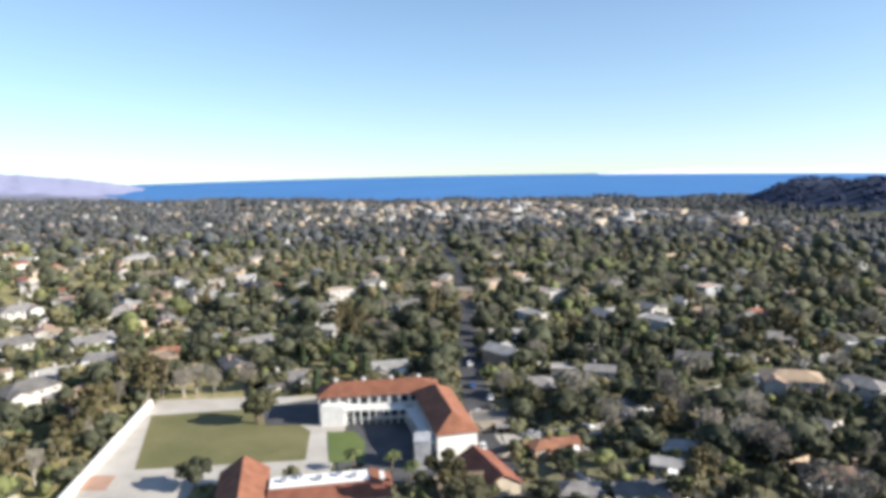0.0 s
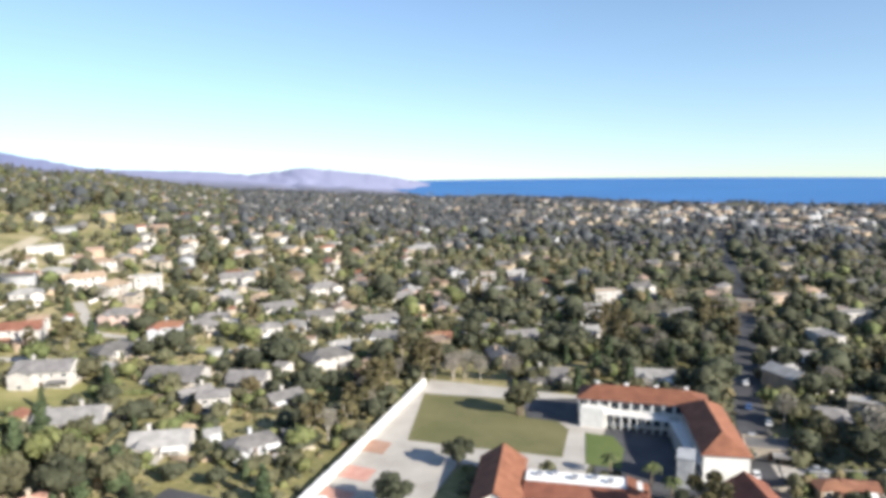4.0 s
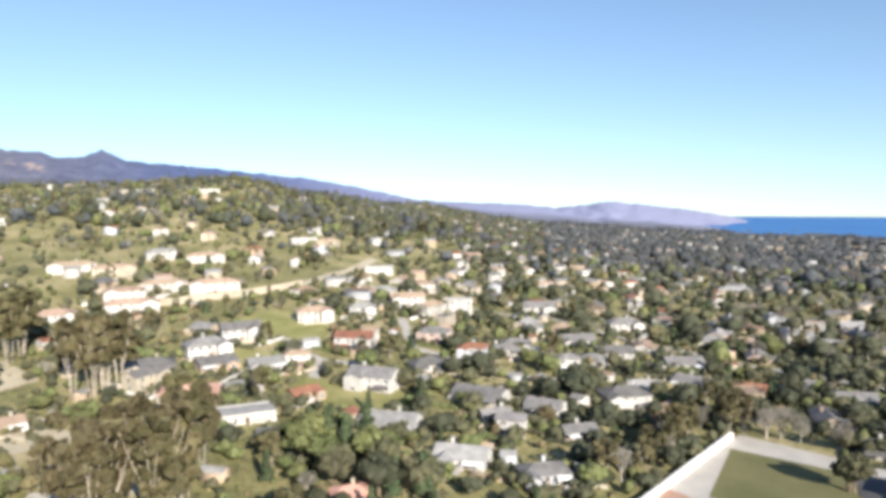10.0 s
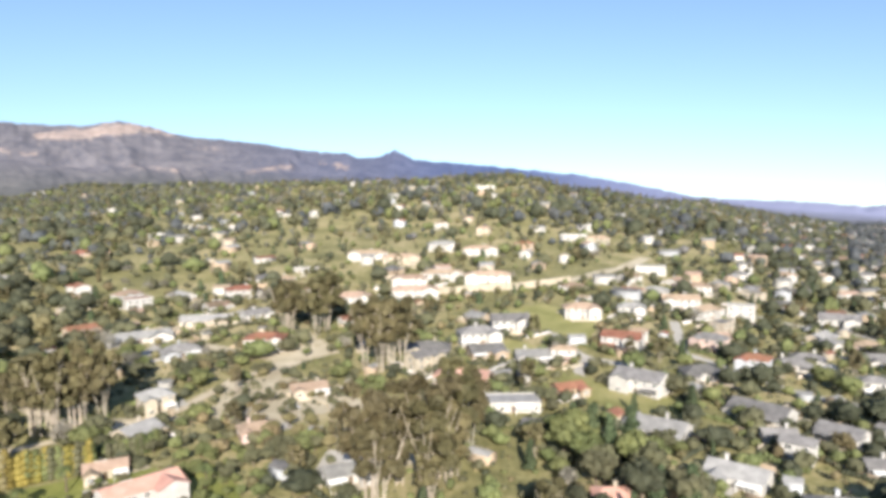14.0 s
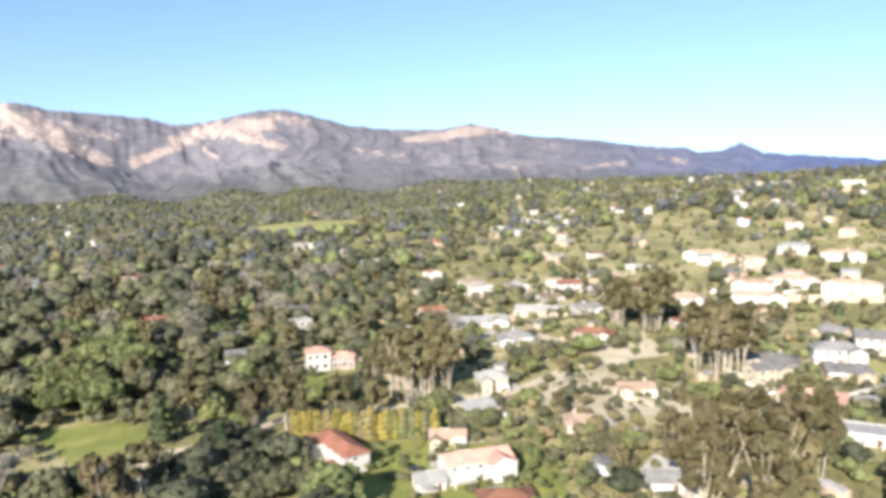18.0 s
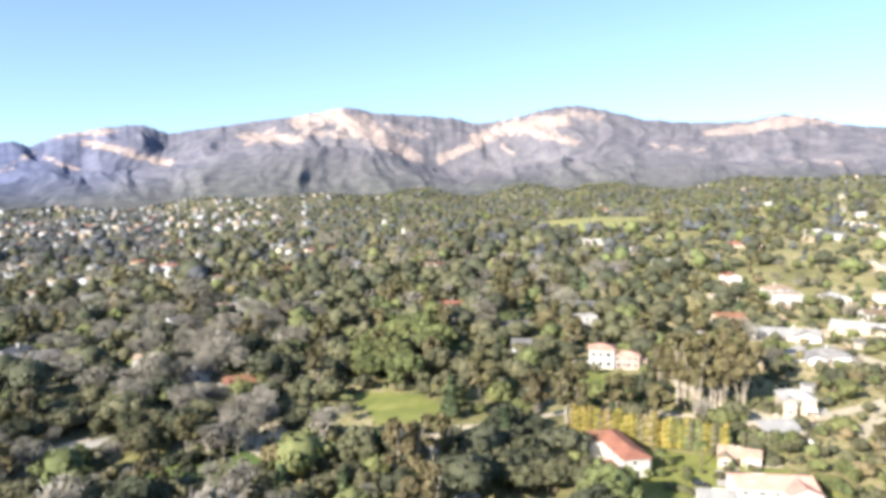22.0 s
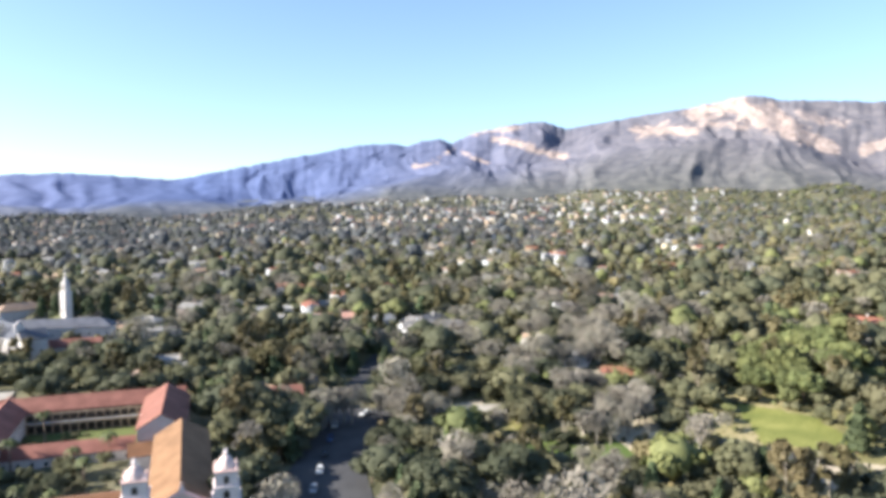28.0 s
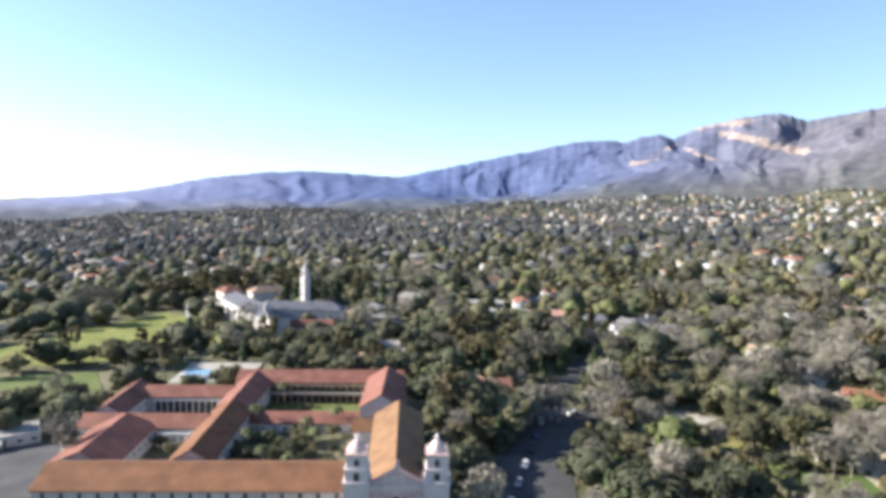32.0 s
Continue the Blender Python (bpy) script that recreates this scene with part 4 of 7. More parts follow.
def wing_of(owner, name, p0, p1, width, eave, ridge, wall, roof, kind="gable", rows=(), gap=3.4, foot=-2.5, sides=(-1, 1), size=(1.0, 1.4), over=0.6):
    """A long range between two places of its owner, with rows of windows at the given heights on the sides named."""
    a, b = Vector(p0), Vector(p1)
    length, mid = (b - a).length, (a + b) / 2
    m = pose(mid.x, mid.y, 0, 0, 0, math.degrees(math.atan2(b.y - a.y, b.x - a.x)))
    wall_ob = part(name + "_wall", wall_shape(length, width, eave, ridge - eave, kind, foot).mesh(name + "_wall", wall), owner, m=m)
    part(name + "_roof", roof_shape(length, width, eave, ridge - eave, kind, over).mesh(name + "_roof", roof), owner, m=m)
    for z0 in rows:
        n = max(1, int(length / gap))
        for i in range(n):
            wx = (i + 0.5) / n * length - length / 2
            for sd in sides:
                part("window", FLAT_WINDOW, wall_ob, m=pose(wx, sd * width / 2, z0, 0, 0, 0 if sd < 0 else 180) @ Matrix.Diagonal((size[0], 1, size[1], 1)))
    return wall_ob


def arcade(owner, p0, p1, n, z0, z1, beam=0.5, deep=0.5, mat=TRIM, step_mesh=COLUMN, thick=1.0):
    """A row of columns under a beam."""
    a, b = Vector(p0), Vector(p1)
    m = pose(a.x, a.y, 0, 0, 0, math.degrees(math.atan2(b.y - a.y, b.x - a.x)))
    length = (b - a).length
    top = part("beam", Shape().box(-0.3, length + 0.3, -deep / 2, deep / 2, z1, z1 + beam).mesh("beam", mat), owner, m=m)
    for i in range(n + 1):
        part("column", step_mesh, owner, m=m @ pose(length * i / n, 0, z0) @ Matrix.Diagonal((thick, thick, z1 - z0, 1)))
    return top


# -- the old church and its convent; x runs along the front, y goes back from it --
CHURCH = pose(-21, -143, -1.2, 0, 0, 169.5)
W, TILE = WHITEWASH, ROOFS["mission"]
church = thing("church", CHURCH, "old stone church with twin bell towers and clay tile roof", "church")
wing_of(church, "nave", (-0.5, 3.5), (-1.4, 51), 13.5, 12, 16, W, ROOFS["ochre"], rows=(7.5,), gap=8, size=(1.2, 2.0), over=0.3)
wing_of(church, "sacristy", (-7.5, 66), (-7.0, 97), 13, 9, 13, W, ROOFS["rose"], "gable", rows=(4.5,), gap=5)
wing_of(church, "porch_range", (-15.5, 60), (-5, 61), 9, 5.2, 7.2, W, TILE, "gable")
part("facade", Shape().box(-6.4, 6.4, 0, 3.4, -2.5, 13.2).box(-6.7, 6.7, -0.25, 3.5, 13.2, 13.9).mesh("facade", STONE), church, "lavender grey weathered stone front")
part("pediment", Shape().extrude([(-6.2, 13.9), (6.2, 13.9), (0.5, 17.0), (-0.5, 17.0)], 1, 0.3, 1.5).mesh("pediment", STONE), church)
part("pediment_moulding", Shape().extrude([(-6.6, 13.9), (-6.2, 13.9), (0, 17.1), (6.2, 13.9), (6.6, 13.9), (0, 17.6)], 1, 0.0, 1.6).mesh("pediment_moulding", ROSE), church, "rose painted moulding")
part("pedestal", Shape().box(-0.5, 0.5, 0.3, 1.3, 17.2, 18.2).lathe([(0.3, 18.2), (0.22, 19.2), (0.08, 19.5)], 6, 0, 0.8).mesh("pedestal", STONE), church)
PILASTER = Shape().lathe([(0.75, 0), (0.75, 0.05), (0.55, 0.07), (0.5, 0.9), (0.75, 0.94), (0.75, 1)], 10).mesh("engaged_column", ROSE)
for i in range(6):
    part("engaged_column", PILASTER, church, "rose painted engaged column", pose(-5.3 + i * 2.12, -0.05, -0.5) @ Matrix.Diagonal((1, 1, 12.6, 1)))
part("portal", DARK_OPENING, church, "dark arched portal", pose(0, -0.02, -0.5) @ Matrix.Diagonal((2.6, 2, 5.5, 1)))
part("round_window", Shape().lathe([(0.8, 0), (0.8, 0.12)], 12).mesh("round_window", GLASS), church, m=pose(0, 0.0, 10.6, 90, 0, 0))
for side in (-1, 1):
    cx, tw = side * 8.7, 2.75
    tower = part("bell_tower", Shape().box(cx - tw, cx + tw, -0.6, 4.9, -2.5, 14.4).box(cx - tw - 0.25, cx + tw + 0.25, -0.85, 5.15, 14.4, 14.8)
                 .box(cx - 2.5, cx + 2.5, -0.35, 4.65, 14.8, 17.4).box(cx - 2.7, cx + 2.7, -0.55, 4.85, 17.4, 17.7)
                 .box(cx - 2.25, cx + 2.25, -0.1, 4.4, 17.7, 20.6).mesh("bell_tower", LAVENDER), church, "pinkish white stepped bell tower")
    part("cornice", Shape().box(cx - 2.5, cx + 2.5, -0.35, 4.65, 20.6, 21.0).mesh("cornice", ROSE), tower, "rose painted cornice")
    part("dome", Shape().lathe([(1.95, 21.0), (1.9, 21.5), (1.6, 22.3), (1.0, 23.1), (0.5, 23.4)], 12, cx, 2.15).mesh("dome", STONE), tower, "pinkish rounded dome")
    part("lantern", Shape().lathe([(0.45, 23.4), (0.45, 24.1), (0.55, 24.2), (0.05, 25.0)], 8, cx, 2.15).mesh("lantern", LAVENDER), tower)
    for z0, hw, y0, wide, tall in ((15.1, 2.5, -0.35, 1.3, 1.9), (18.3, 2.25, -0.1, 1.1, 1.6)):
        part("bell_opening", DARK_OPENING, tower, m=pose(cx, y0, z0) @ Matrix.Diagonal((wide, 1, tall, 1)))
        for sd in (-1, 1):
            part("bell_opening", DARK_OPENING, tower, m=pose(cx + sd * hw, 2.15, z0, 0, 0, 90 * sd) @ Matrix.Diagonal((wide, 1, tall, 1)))
    for ax in (-1, 1):
        for ay in (0.3, 4.0):
            part("pinnacle", Shape().lathe([(0.2, 21.0), (0.22, 21.5), (0.05, 22.1)], 6, cx + ax * 2.1, ay).mesh("pinnacle", STONE), tower)
keep_free(-25, -190, 169.5, 12, 60)

convent = thing("convent", CHURCH, "long white convent with old clay tile roofs and courts", "convent")
front = wing_of(convent, "front_range", (-85, 20.2), (-11.8, 20.2), 16.6, 7.4, 10.6, W, TILE, rows=(), foot=-2.5)
for i in range(17):
    ux = -82.5 + i * 4.25
    part("opening", DARK_OPENING, convent, m=pose(ux, 11.85, 5.2) @ Matrix.Diagonal((0.9, 1, 1.3, 1)))
    part("arch", DARK_OPENING, convent, "flat dark arch coloured as shade of the front arcade", pose(ux, 11.85, -0.3) @ Matrix.Diagonal((3.0, 1, 4.2, 1)))
wing_of(convent, "west_range", (-54, 28.6), (-54, 68), 11, 7.2, 10.4, W, TILE, rows=(4.4,), sides=(-1, 1))
wing_of(convent, "far_west_range", (-54, 68.7), (-54, 104), 11, 7.4, 10.6, W, ROOFS["rose"], rows=(4.4,), sides=(-1, 1))
wing_of(convent, "rear_range", (-60, 101), (-2, 101), 9.5, 7.6, 10.6, W, ROOFS["rose"], rows=(), gap=3)
arcade(convent, (-48, 94.2), (-14, 94.2), 14, 3.9, 6.5, 0.4, mat=WALLS["tan"], step_mesh=SHADED_COLUMN, thick=0.8)
arcade(convent, (-48, 94.2), (-14, 94.2), 14, -1, 3.3, 0.5, mat=WALLS["tan"], step_mesh=SHADED_COLUMN, thick=0.9)
part("gallery_floor", Shape().box(-48.5, -13.5, 94, 96.3, 3.45, 3.75).mesh("gallery_floor", TRIM), convent)
# dark boards behind the columns paint the gallery's shade
part("gallery_back", Shape().box(-48.5, -13.5, 96.0, 96.2, -1, 7.2).mesh("gallery_back", DARK), convent, "two storey gallery back coloured dark for its shade")
wing_of(convent, "low_range", (-49, 69.4), (-15, 69.4), 8.5, 4.2, 6.2, W, ROOFS["rose"], rows=(1.2,), gap=3.4, sides=(-1,))
wing_of(convent, "court_range", (-82, 28.4), (-82, 57), 17, 6.2, 9.8, W, ROOFS["rose"], rows=(3,), sides=(-1, 1))
wing_of(convent, "cross_range", (-96, 61), (-59.4, 61), 10.5, 6.0, 8.4, W, ROOFS["rose"], rows=(3,), sides=(-1,))
arcade(convent, (-72, 53.5), (-60, 53.5), 6, -1, 4.4, 0.5)
wing_of(convent, "outer_range", (-92, 66), (-92, 92), 10, 6.5, 9.4, W, ROOFS["rose"], rows=(3,), sides=(-1, 1))
wing_of(convent, "far_range", (-88, 88.5), (-59.4, 88.5), 9.5, 6.2, 8.6, W, ROOFS["rose"], rows=(), sides=(-1,))
arcade(convent, (-84, 83.2), (-61, 83.2), 11, -1, 4.6, 0.6)
# another dark board painting shade behind an arcade
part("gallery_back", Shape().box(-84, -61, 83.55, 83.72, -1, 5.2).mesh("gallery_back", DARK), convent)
wing_of(convent, "annex", (8, 102), (37, 102.5), 10, 4.6, 7.4, W, ROOFS["rose"], rows=(1.4,), gap=4)
part("court_wall", Shape().box(-43, -18, 32, 32.6, -2, 1.6).mesh("court_wall", W), convent)
part("cloister_wall", Shape().box(-13, -12.4, 29, 60, -2, 2.6).mesh("cloister_wall", W), convent)
for cx, cy, w, d in ((-48, 20, 38, 10), (-54, 66, 7, 40), (-31, 101, 31, 8), (-32, 69, 18, 6), (-31, 47, 18, 19), (-31, 82, 18, 13), (-68, 44, 10, 14), (-74, 74, 14, 10), (-80, 44, 11, 17), (-77, 61, 20, 7), (-92, 79, 7, 15), (-74, 88, 16, 8), (22, 102, 16, 7)):
    p = CHURCH @ Vector((cx, cy, 0))
    keep_free(p.x, p.y, 169.5, w, d)
p = CHURCH @ Vector((-78, 133, 0))
court = thing("swimming_pool", pose(p.x, p.y, float(height(p.x, p.y)), 0, 0, 169.5), "blue swimming pool in a pale paved court", "pool")
part("deck", Shape().box(-15, 15, -15, 15, -1.2, 0.35).mesh("deck", CONCRETE), court)
part("coping", Shape().box(-13, 0, -4.6, -4, 0.35, 0.5).box(-13, 0, 4, 4.6, 0.35, 0.5).box(-13.6, -13, -4.6, 4.6, 0.35, 0.5).box(0, 0.6, -4.6, 4.6, 0.35, 0.5).mesh("coping", TRIM), court)
part("pool_water", Shape().box(-13, 0, -4, 4, 0.354, 0.42).mesh("pool_water", BLUE), court, "clear blue water")
keep_free(p.x, p.y, 169.5, 17, 19)

# -- the college with its slim tower --
college = thing("college", pose(8, -392, -5), "white college building with a slim bell tower and slate roofs", "college")
wing_of(college, "sunny_range", (29, -33), (2, 32), 14, 11.5, 15, W, ROOFS["slate"], "hip", rows=(1.5, 5, 8.5), gap=4, size=(1.2, 1.8))
wing_of(college, "end_pavilion", (36, -36), (26, -41), 13, 14, 17, W, ROOFS["rose"], "hip", rows=(2, 6, 10), gap=4, size=(1.2, 1.8))
wing_of(college, "chapel", (6, 38), (-4, 36), 10, 13, 16.5, W, ROOFS["slate"], "gable", rows=(4,), gap=5, size=(1.4, 4))
wing_of(college, "cross_range", (14, -8), (-34, 4), 12, 9.5, 13, W, ROOFS["slate"], "hip", rows=(1.5, 5), gap=4)
wing_of(college, "low_range", (-2, 24), (-30, 28), 9, 5.5, 8, W, ROOFS["rose"], "gable", rows=(1.5,), gap=4)
wing_of(college, "rear_range", (20, -50), (-2, -58), 11, 11, 14, W, ROOFS["tan"], "hip", rows=(5,), gap=4)
tw = part("bell_tower", Shape().box(-2.0, 2.0, -2.0, 2.0, -4, 22.5).box(-2.3, 2.3, -2.3, 2.3, 22.5, 23.1).box(-1.5, 1.5, -1.5, 1.5, 23.1, 28).box(-1.7, 1.7, -1.7, 1.7, 28, 28.4).lathe([(1.3, 28.4), (0.9, 30), (0.35, 33), (0.12, 37)], 8).mesh("bell_tower", W), college, "tall slim white tower", pose(-13.5, -23, 0, 0, 0, -55))
for z0 in (12, 17):
    part("bell_opening", DARK_OPENING, tw, m=pose(0, 2.0, z0, 0, 0, 180) @ Matrix.Diagonal((1.0, 1, 3, 1)))
part("bell_opening", DARK_OPENING, tw, m=pose(0, 1.5, 23.8, 0, 0, 180) @ Matrix.Diagonal((1.4, 1, 3.4, 1)))
# buttresses along the sunny range, and the small bell cote over the chapel front
for i in range(7):
    u = 0.06 + 0.145 * i
    part("buttress", Shape().extrude([(0, -2), (1.5, -2), (1.2, 7), (0, 10.5)], 0, -0.6, 0.6).mesh("buttress", W), college, m=pose(29 - 27 * u + 6.4, -33 + 65 * u + 2.7, 0, 0, 0, -67.4))
part("bell_cote", Shape().box(-1.6, 1.6, -0.6, 0.6, 15, 18.5).extrude([(-1.8, 18.5), (1.8, 18.5), (0, 20.4)], 1, -0.7, 0.7).mesh("bell_cote", W), college, m=pose(6, 38, 0, 0, 0, 11))
keep_free(16, -390, 112, 44, 12)
keep_free(-4, -394, 166, 30, 10)
keep_free(-8, -366, 172, 18, 8)

# -- the school --
school = thing("school", pose(0, 0, -1.3), "white two storey school with terracotta roofs round a court", "school")
CLAY = ROOFS["school"]
wing_of(school, "street_wing", (2.6, 171.5), (-4.6, 204), 10.6, 8.8, 12.2, TRIM, CLAY, "hip", rows=(1.4, 5.4), gap=3.2, size=(2.4, 2.2))
# rear windows oversized and close set: dark glass stands in for wall shade
wing_of(school, "rear_wing", (-39, 204.5), (-3, 208.5), 10, 8.6, 11.2, TRIM, CLAY, "hip", rows=(1.2, 5.4), gap=3.0, size=(2.7, 2.5))
part("end_block", Shape().box(-37.4, -30.5, 196.5, 201, -2, 6.5).mesh("end_block", TRIM), school)
part("gallery_roof", Shape().box(-30.4, -12.5, 197.3, 200.5, 4.7, 5.1).mesh("gallery_roof", TRIM), school, "white flat gallery roof")
part("gallery_roof", Shape().solid([(-12.4, 198, 4.7), (-9.2, 198.5, 4.7), (-3.4, 173, 4.7), (-5.4, 172.5, 4.7), (-12.4, 198, 5.1), (-9.2, 198.5, 5.1), (-3.4, 173, 5.1), (-5.4, 172.5, 5.1)],
     [(0, 1, 2, 3), (7, 6, 5, 4), (0, 4, 5, 1), (1, 5, 6, 2), (2, 6, 7, 3), (3, 7, 4, 0)]).mesh("gallery_roof", TRIM), school, "white flat gallery roof")
for i in range(9):
    part("post", COLUMN, school, m=pose(-30 + i * 2.2, 197.6, -0.5) @ Matrix.Diagonal((0.8, 0.8, 5.2, 1)))
for i in range(9):
    part("post", COLUMN, school, m=pose(-12.1 + i * 0.73, 197.6 - i * 3.2, -0.5) @ Matrix.Diagonal((0.8, 0.8, 5.2, 1)))
# grey instead of white puts the tower's shade into its wall colour
part("stair_tower", Shape().box(-8.4, -4.6, 165.5, 171.3, -2, 8.4).box(-8.6, -4.4, 165.3, 171.5, 8.4, 8.8).mesh("stair_tower", WALLS["grey"]), school, "stair tower coloured grey for its bluish shade")
for i in range(4):
    part("roof_vent", Shape().box(-0.5, 0.5, -0.5, 0.5, 0, 1.1).box(-0.65, 0.65, -0.65, 0.65, 1.1, 1.3).mesh("roof_vent", TRIM), school, m=pose(-34 + i * 8.5, 205.8 + i * 0.9, 10.4))
keep_free(-1, 188, 103, 21, 9)
keep_free(-21, 206, 6, 22, 9)
hall = thing("school_hall", pose(-46.6, 147, -0.6, 0, 0, 102), "school hall with bright orange terracotta gable roof", "school hall")
wing_of(hall, "hall", (-14, 0), (11, 0), 10.6, 5.2, 8.7, TRIM, CLAY, rows=(1.6,), gap=3.5)
low = thing("classroom_block", pose(-27.5, 149.5, -0.6, 0, 0, 9), "low classroom block with white flat roof and tiled edge", "classroom block")
part("wall", Shape().box(-13, 13, -3.6, 4.5, -2, 5.2).box(-13, 13, -5, -3.6, -2, 4.6).mesh("wall", TRIM), low)
part("roof", Shape().box(-13.2, 9.5, -1.6, 4.7, 5.4, 5.75).mesh("roof", TRIM), low, "bright white flat roof")
part("tiled_edge", Shape().extrude([(-6.6, 4.3), (-1.6, 6.1), (-1.6, 5.8), (-6.6, 4.0)], 0, -13.3, 14).mesh("tiled_edge", CLAY), low, "sloping terracotta tile edge")
part("end_roof", Shape().extrude([(9.5, 6.0), (14.6, 4.3), (14.6, 4.0), (9.5, 5.7)], 1, -1.6, 5.2).mesh("end_roof", CLAY), low)
for i, (ux, uy) in enumerate(((-10, 2), (-6.5, 3), (-2, 1.5), (2.5, 2.6), (6, 1.2))):
    part("roof_unit", Shape().box(-0.6, 0.6, -0.5, 0.5, 0, 0.8).box(-0.7, 0.7, -0.6, 0.6, 0.8, 0.9).mesh("roof_unit", STEEL), low, m=pose(ux, uy, 5.75))
for i in range(6):
    part("window", FLAT_WINDOW, low, m=pose(-11 + i * 4.2, -5, 1.2) @ Matrix.Diagonal((2.4, 1, 1.6, 1)))
keep_free(-46, 147, 99, 15, 7)
keep_free(-27.5, 149.5, 9, 15, 7)
lodge = thing("school_lodge", pose(9.5, 158.5, -0.6, 0, 0, 111), "small school building with terracotta gable roof", "school building")
wing_of(lodge, "lodge", (-8.5, 0), (8.5, 0), 9, 3.8, 6.4, WALLS["cream"], CLAY, rows=(1.1,), gap=3.5)
keep_free(9.5, 158.5, 111, 10, 6)

yard_wall = thing("retaining_wall", pose(0, 0, 0), "long bright white retaining wall beside the school yard", "wall")
for i in range(12):
    a, b = (-86.3 - 0.86 * i, 122 + 8 * i), (-86.3 - 0.86 * (i + 1), 122 + 8 * (i + 1))
    z = float(height(*a))
    part("wall_panel", Shape().solid([(a[0] - 0.9, a[1], z - 1), (a[0] + 0.3, a[1], z - 1), (b[0] + 0.3, b[1], z - 1.2), (b[0] - 0.9, b[1], z - 1.2),
                                      (a[0] - 0.9, a[1], z + 2.2), (a[0] + 0.3, a[1], z + 2.2), (b[0] + 0.3, b[1], z + 2.15), (b[0] - 0.9, b[1], z + 2.15)],
                                     [(3, 2, 1, 0), (4, 5, 6, 7), (0, 1, 5, 4), (1, 2, 6, 5), (2, 3, 7, 6), (3, 0, 4, 7)]).mesh("wall_panel", TRIM), yard_wall)


def bank(points, tall, mat, label):
    """A retaining wall that follows a hillside road."""
    ob = thing("retaining_wall", pose(0, 0, 0), label, "wall")
    for (x0, y0), (x1, y1) in zip(points, points[1:]):
        n = max(1, int(math.hypot(x1 - x0, y1 - y0) / 9))
        for i in range(n):
            a = (x0 + (x1 - x0) * i / n, y0 + (y1 - y0) * i / n)
            b = (x0 + (x1 - x0) * (i + 1) / n, y0 + (y1 - y0) * (i + 1) / n)
            d = Vector((b[0] - a[0], b[1] - a[1])).normalized() * 0.4
            za, zb = float(height(*a)), float(height(*b))
            part("wall_panel", Shape().solid([(a[0] - d.y, a[1] + d.x, za - 2), (a[0] + d.y, a[1] - d.x, za - 2), (b[0] + d.y, b[1] - d.x, zb - 2), (b[0] - d.y, b[1] + d.x, zb - 2),
                                              (a[0] - d.y, a[1] + d.x, za + tall), (a[0] + d.y, a[1] - d.x, za + tall), (b[0] + d.y, b[1] - d.x, zb + tall), (b[0] - d.y, b[1] + d.x, zb + tall)],
                                             [(3, 2, 1, 0), (4, 5, 6, 7), (0, 1, 5, 4), (1, 2, 6, 5), (2, 3, 7, 6), (3, 0, 4, 7)]).mesh("wall_panel", mat), ob)


bank([(-404, 118), (-388, 158), (-378, 195), (-385, 236)], 4.0, WALLS["cream"], "pale stone retaining wall below a hillside road")
bank([(-440, 128), (-424, 175), (-415, 205)], 3.6, WALLS["cream"], "pale retaining wall between hillside terraces")

bank([(-233, 16), (-237, 18), (-254, 27), (-255, 40), (-240, 48), (-218, 49), (-204, 46)], 1.3, WALLS["cream"], "low curved pale garden wall")
bank([(-257, 97), (-242, 109), (-254, 131), (-259, 146)], 1.6, WALLS["white"], "low white garden wall across the slope")

# ---- houses near enough to know one by one ----
house(-206, -236, 40, 22, 9, 1, "grey", "grey", "gable")
house(-139, -371, 20, 26, 9, 1, "white", "grey", "gable")
house(-183, -340, 30, 24, 10, 1, "white", "grey", "hip")
house(-160, -352, 25, 14, 9, 1, "white", "pale", "gable")
house(-334, -343, 45, 17, 9, 1, "white", "pale", "flat")
for clear_x, clear_y, clear_turn, clear_w, clear_d in ((-194, -222, 45, 12, 9), (-135, -355, 20, 16, 12), (-176, -325, 30, 15, 12), (-322, -330, 45, 12, 12), (-124, -162, 0, 9, 9)):
    keep_free(clear_x, clear_y, clear_turn, clear_w, clear_d)
house(43, 148, 4, 12, 8, 1, "grey", "grey", "gable")
house(61, 172, 351, 10, 6, 1, "white", "pale", "hip")
house(91, 154, 344, 15, 10, 1, "tan", "brown", "hip")
house(53, 231, 347, 10, 6, 2, "white", "grey", "gable")
house(114, 221, 343, 18, 11, 2, "white", "tan", "hip")
house(54, 162, 341, 7, 5, 1, "cream", "pale", "gable")
house(25, 174, 22, 7, 5, 1, "tan", "terracotta", "hip")
house(31, 176, 10, 7, 5, 1, "tan", "terracotta", "gable")
house(30, 226, 2, 12, 8, 1, "white", "grey", "hip")
house(43, 242, 350, 10, 7, 1, "cream", "pale", "flat")
house(28, 300, 360, 17, 11, 1, "white", "pale", "flat")
house(12, 408, 358, 10, 7, 2, "tan", "pale", "flat")
house(83, 178, 0, 14, 9, 1, "white", "grey", "gable")
house(133, 213, 308, 13, 8, 2, "white", "grey", "hip")
house(145, 289, 343, 13, 9, 1, "white", "grey", "gable")
house(13, 194, 6, 12, 8, 1, "cream", "grey", "flat")
house(55, 204, 20, 11, 7, 1, "white", "grey", "gable")
house(95, 256, 340, 14, 9, 1, "white", "grey", "gable")
house(111, 253, 336, 9, 6, 1, "cream", "pale", "gable")
house(-21, 249, 10, 13, 8, 1, "white", "pale", "gable")
house(167, 287, 340, 14, 9, 1, "white", "grey", "hip")
house(103, 187, 311, 11, 7, 1, "white", "grey", "gable")
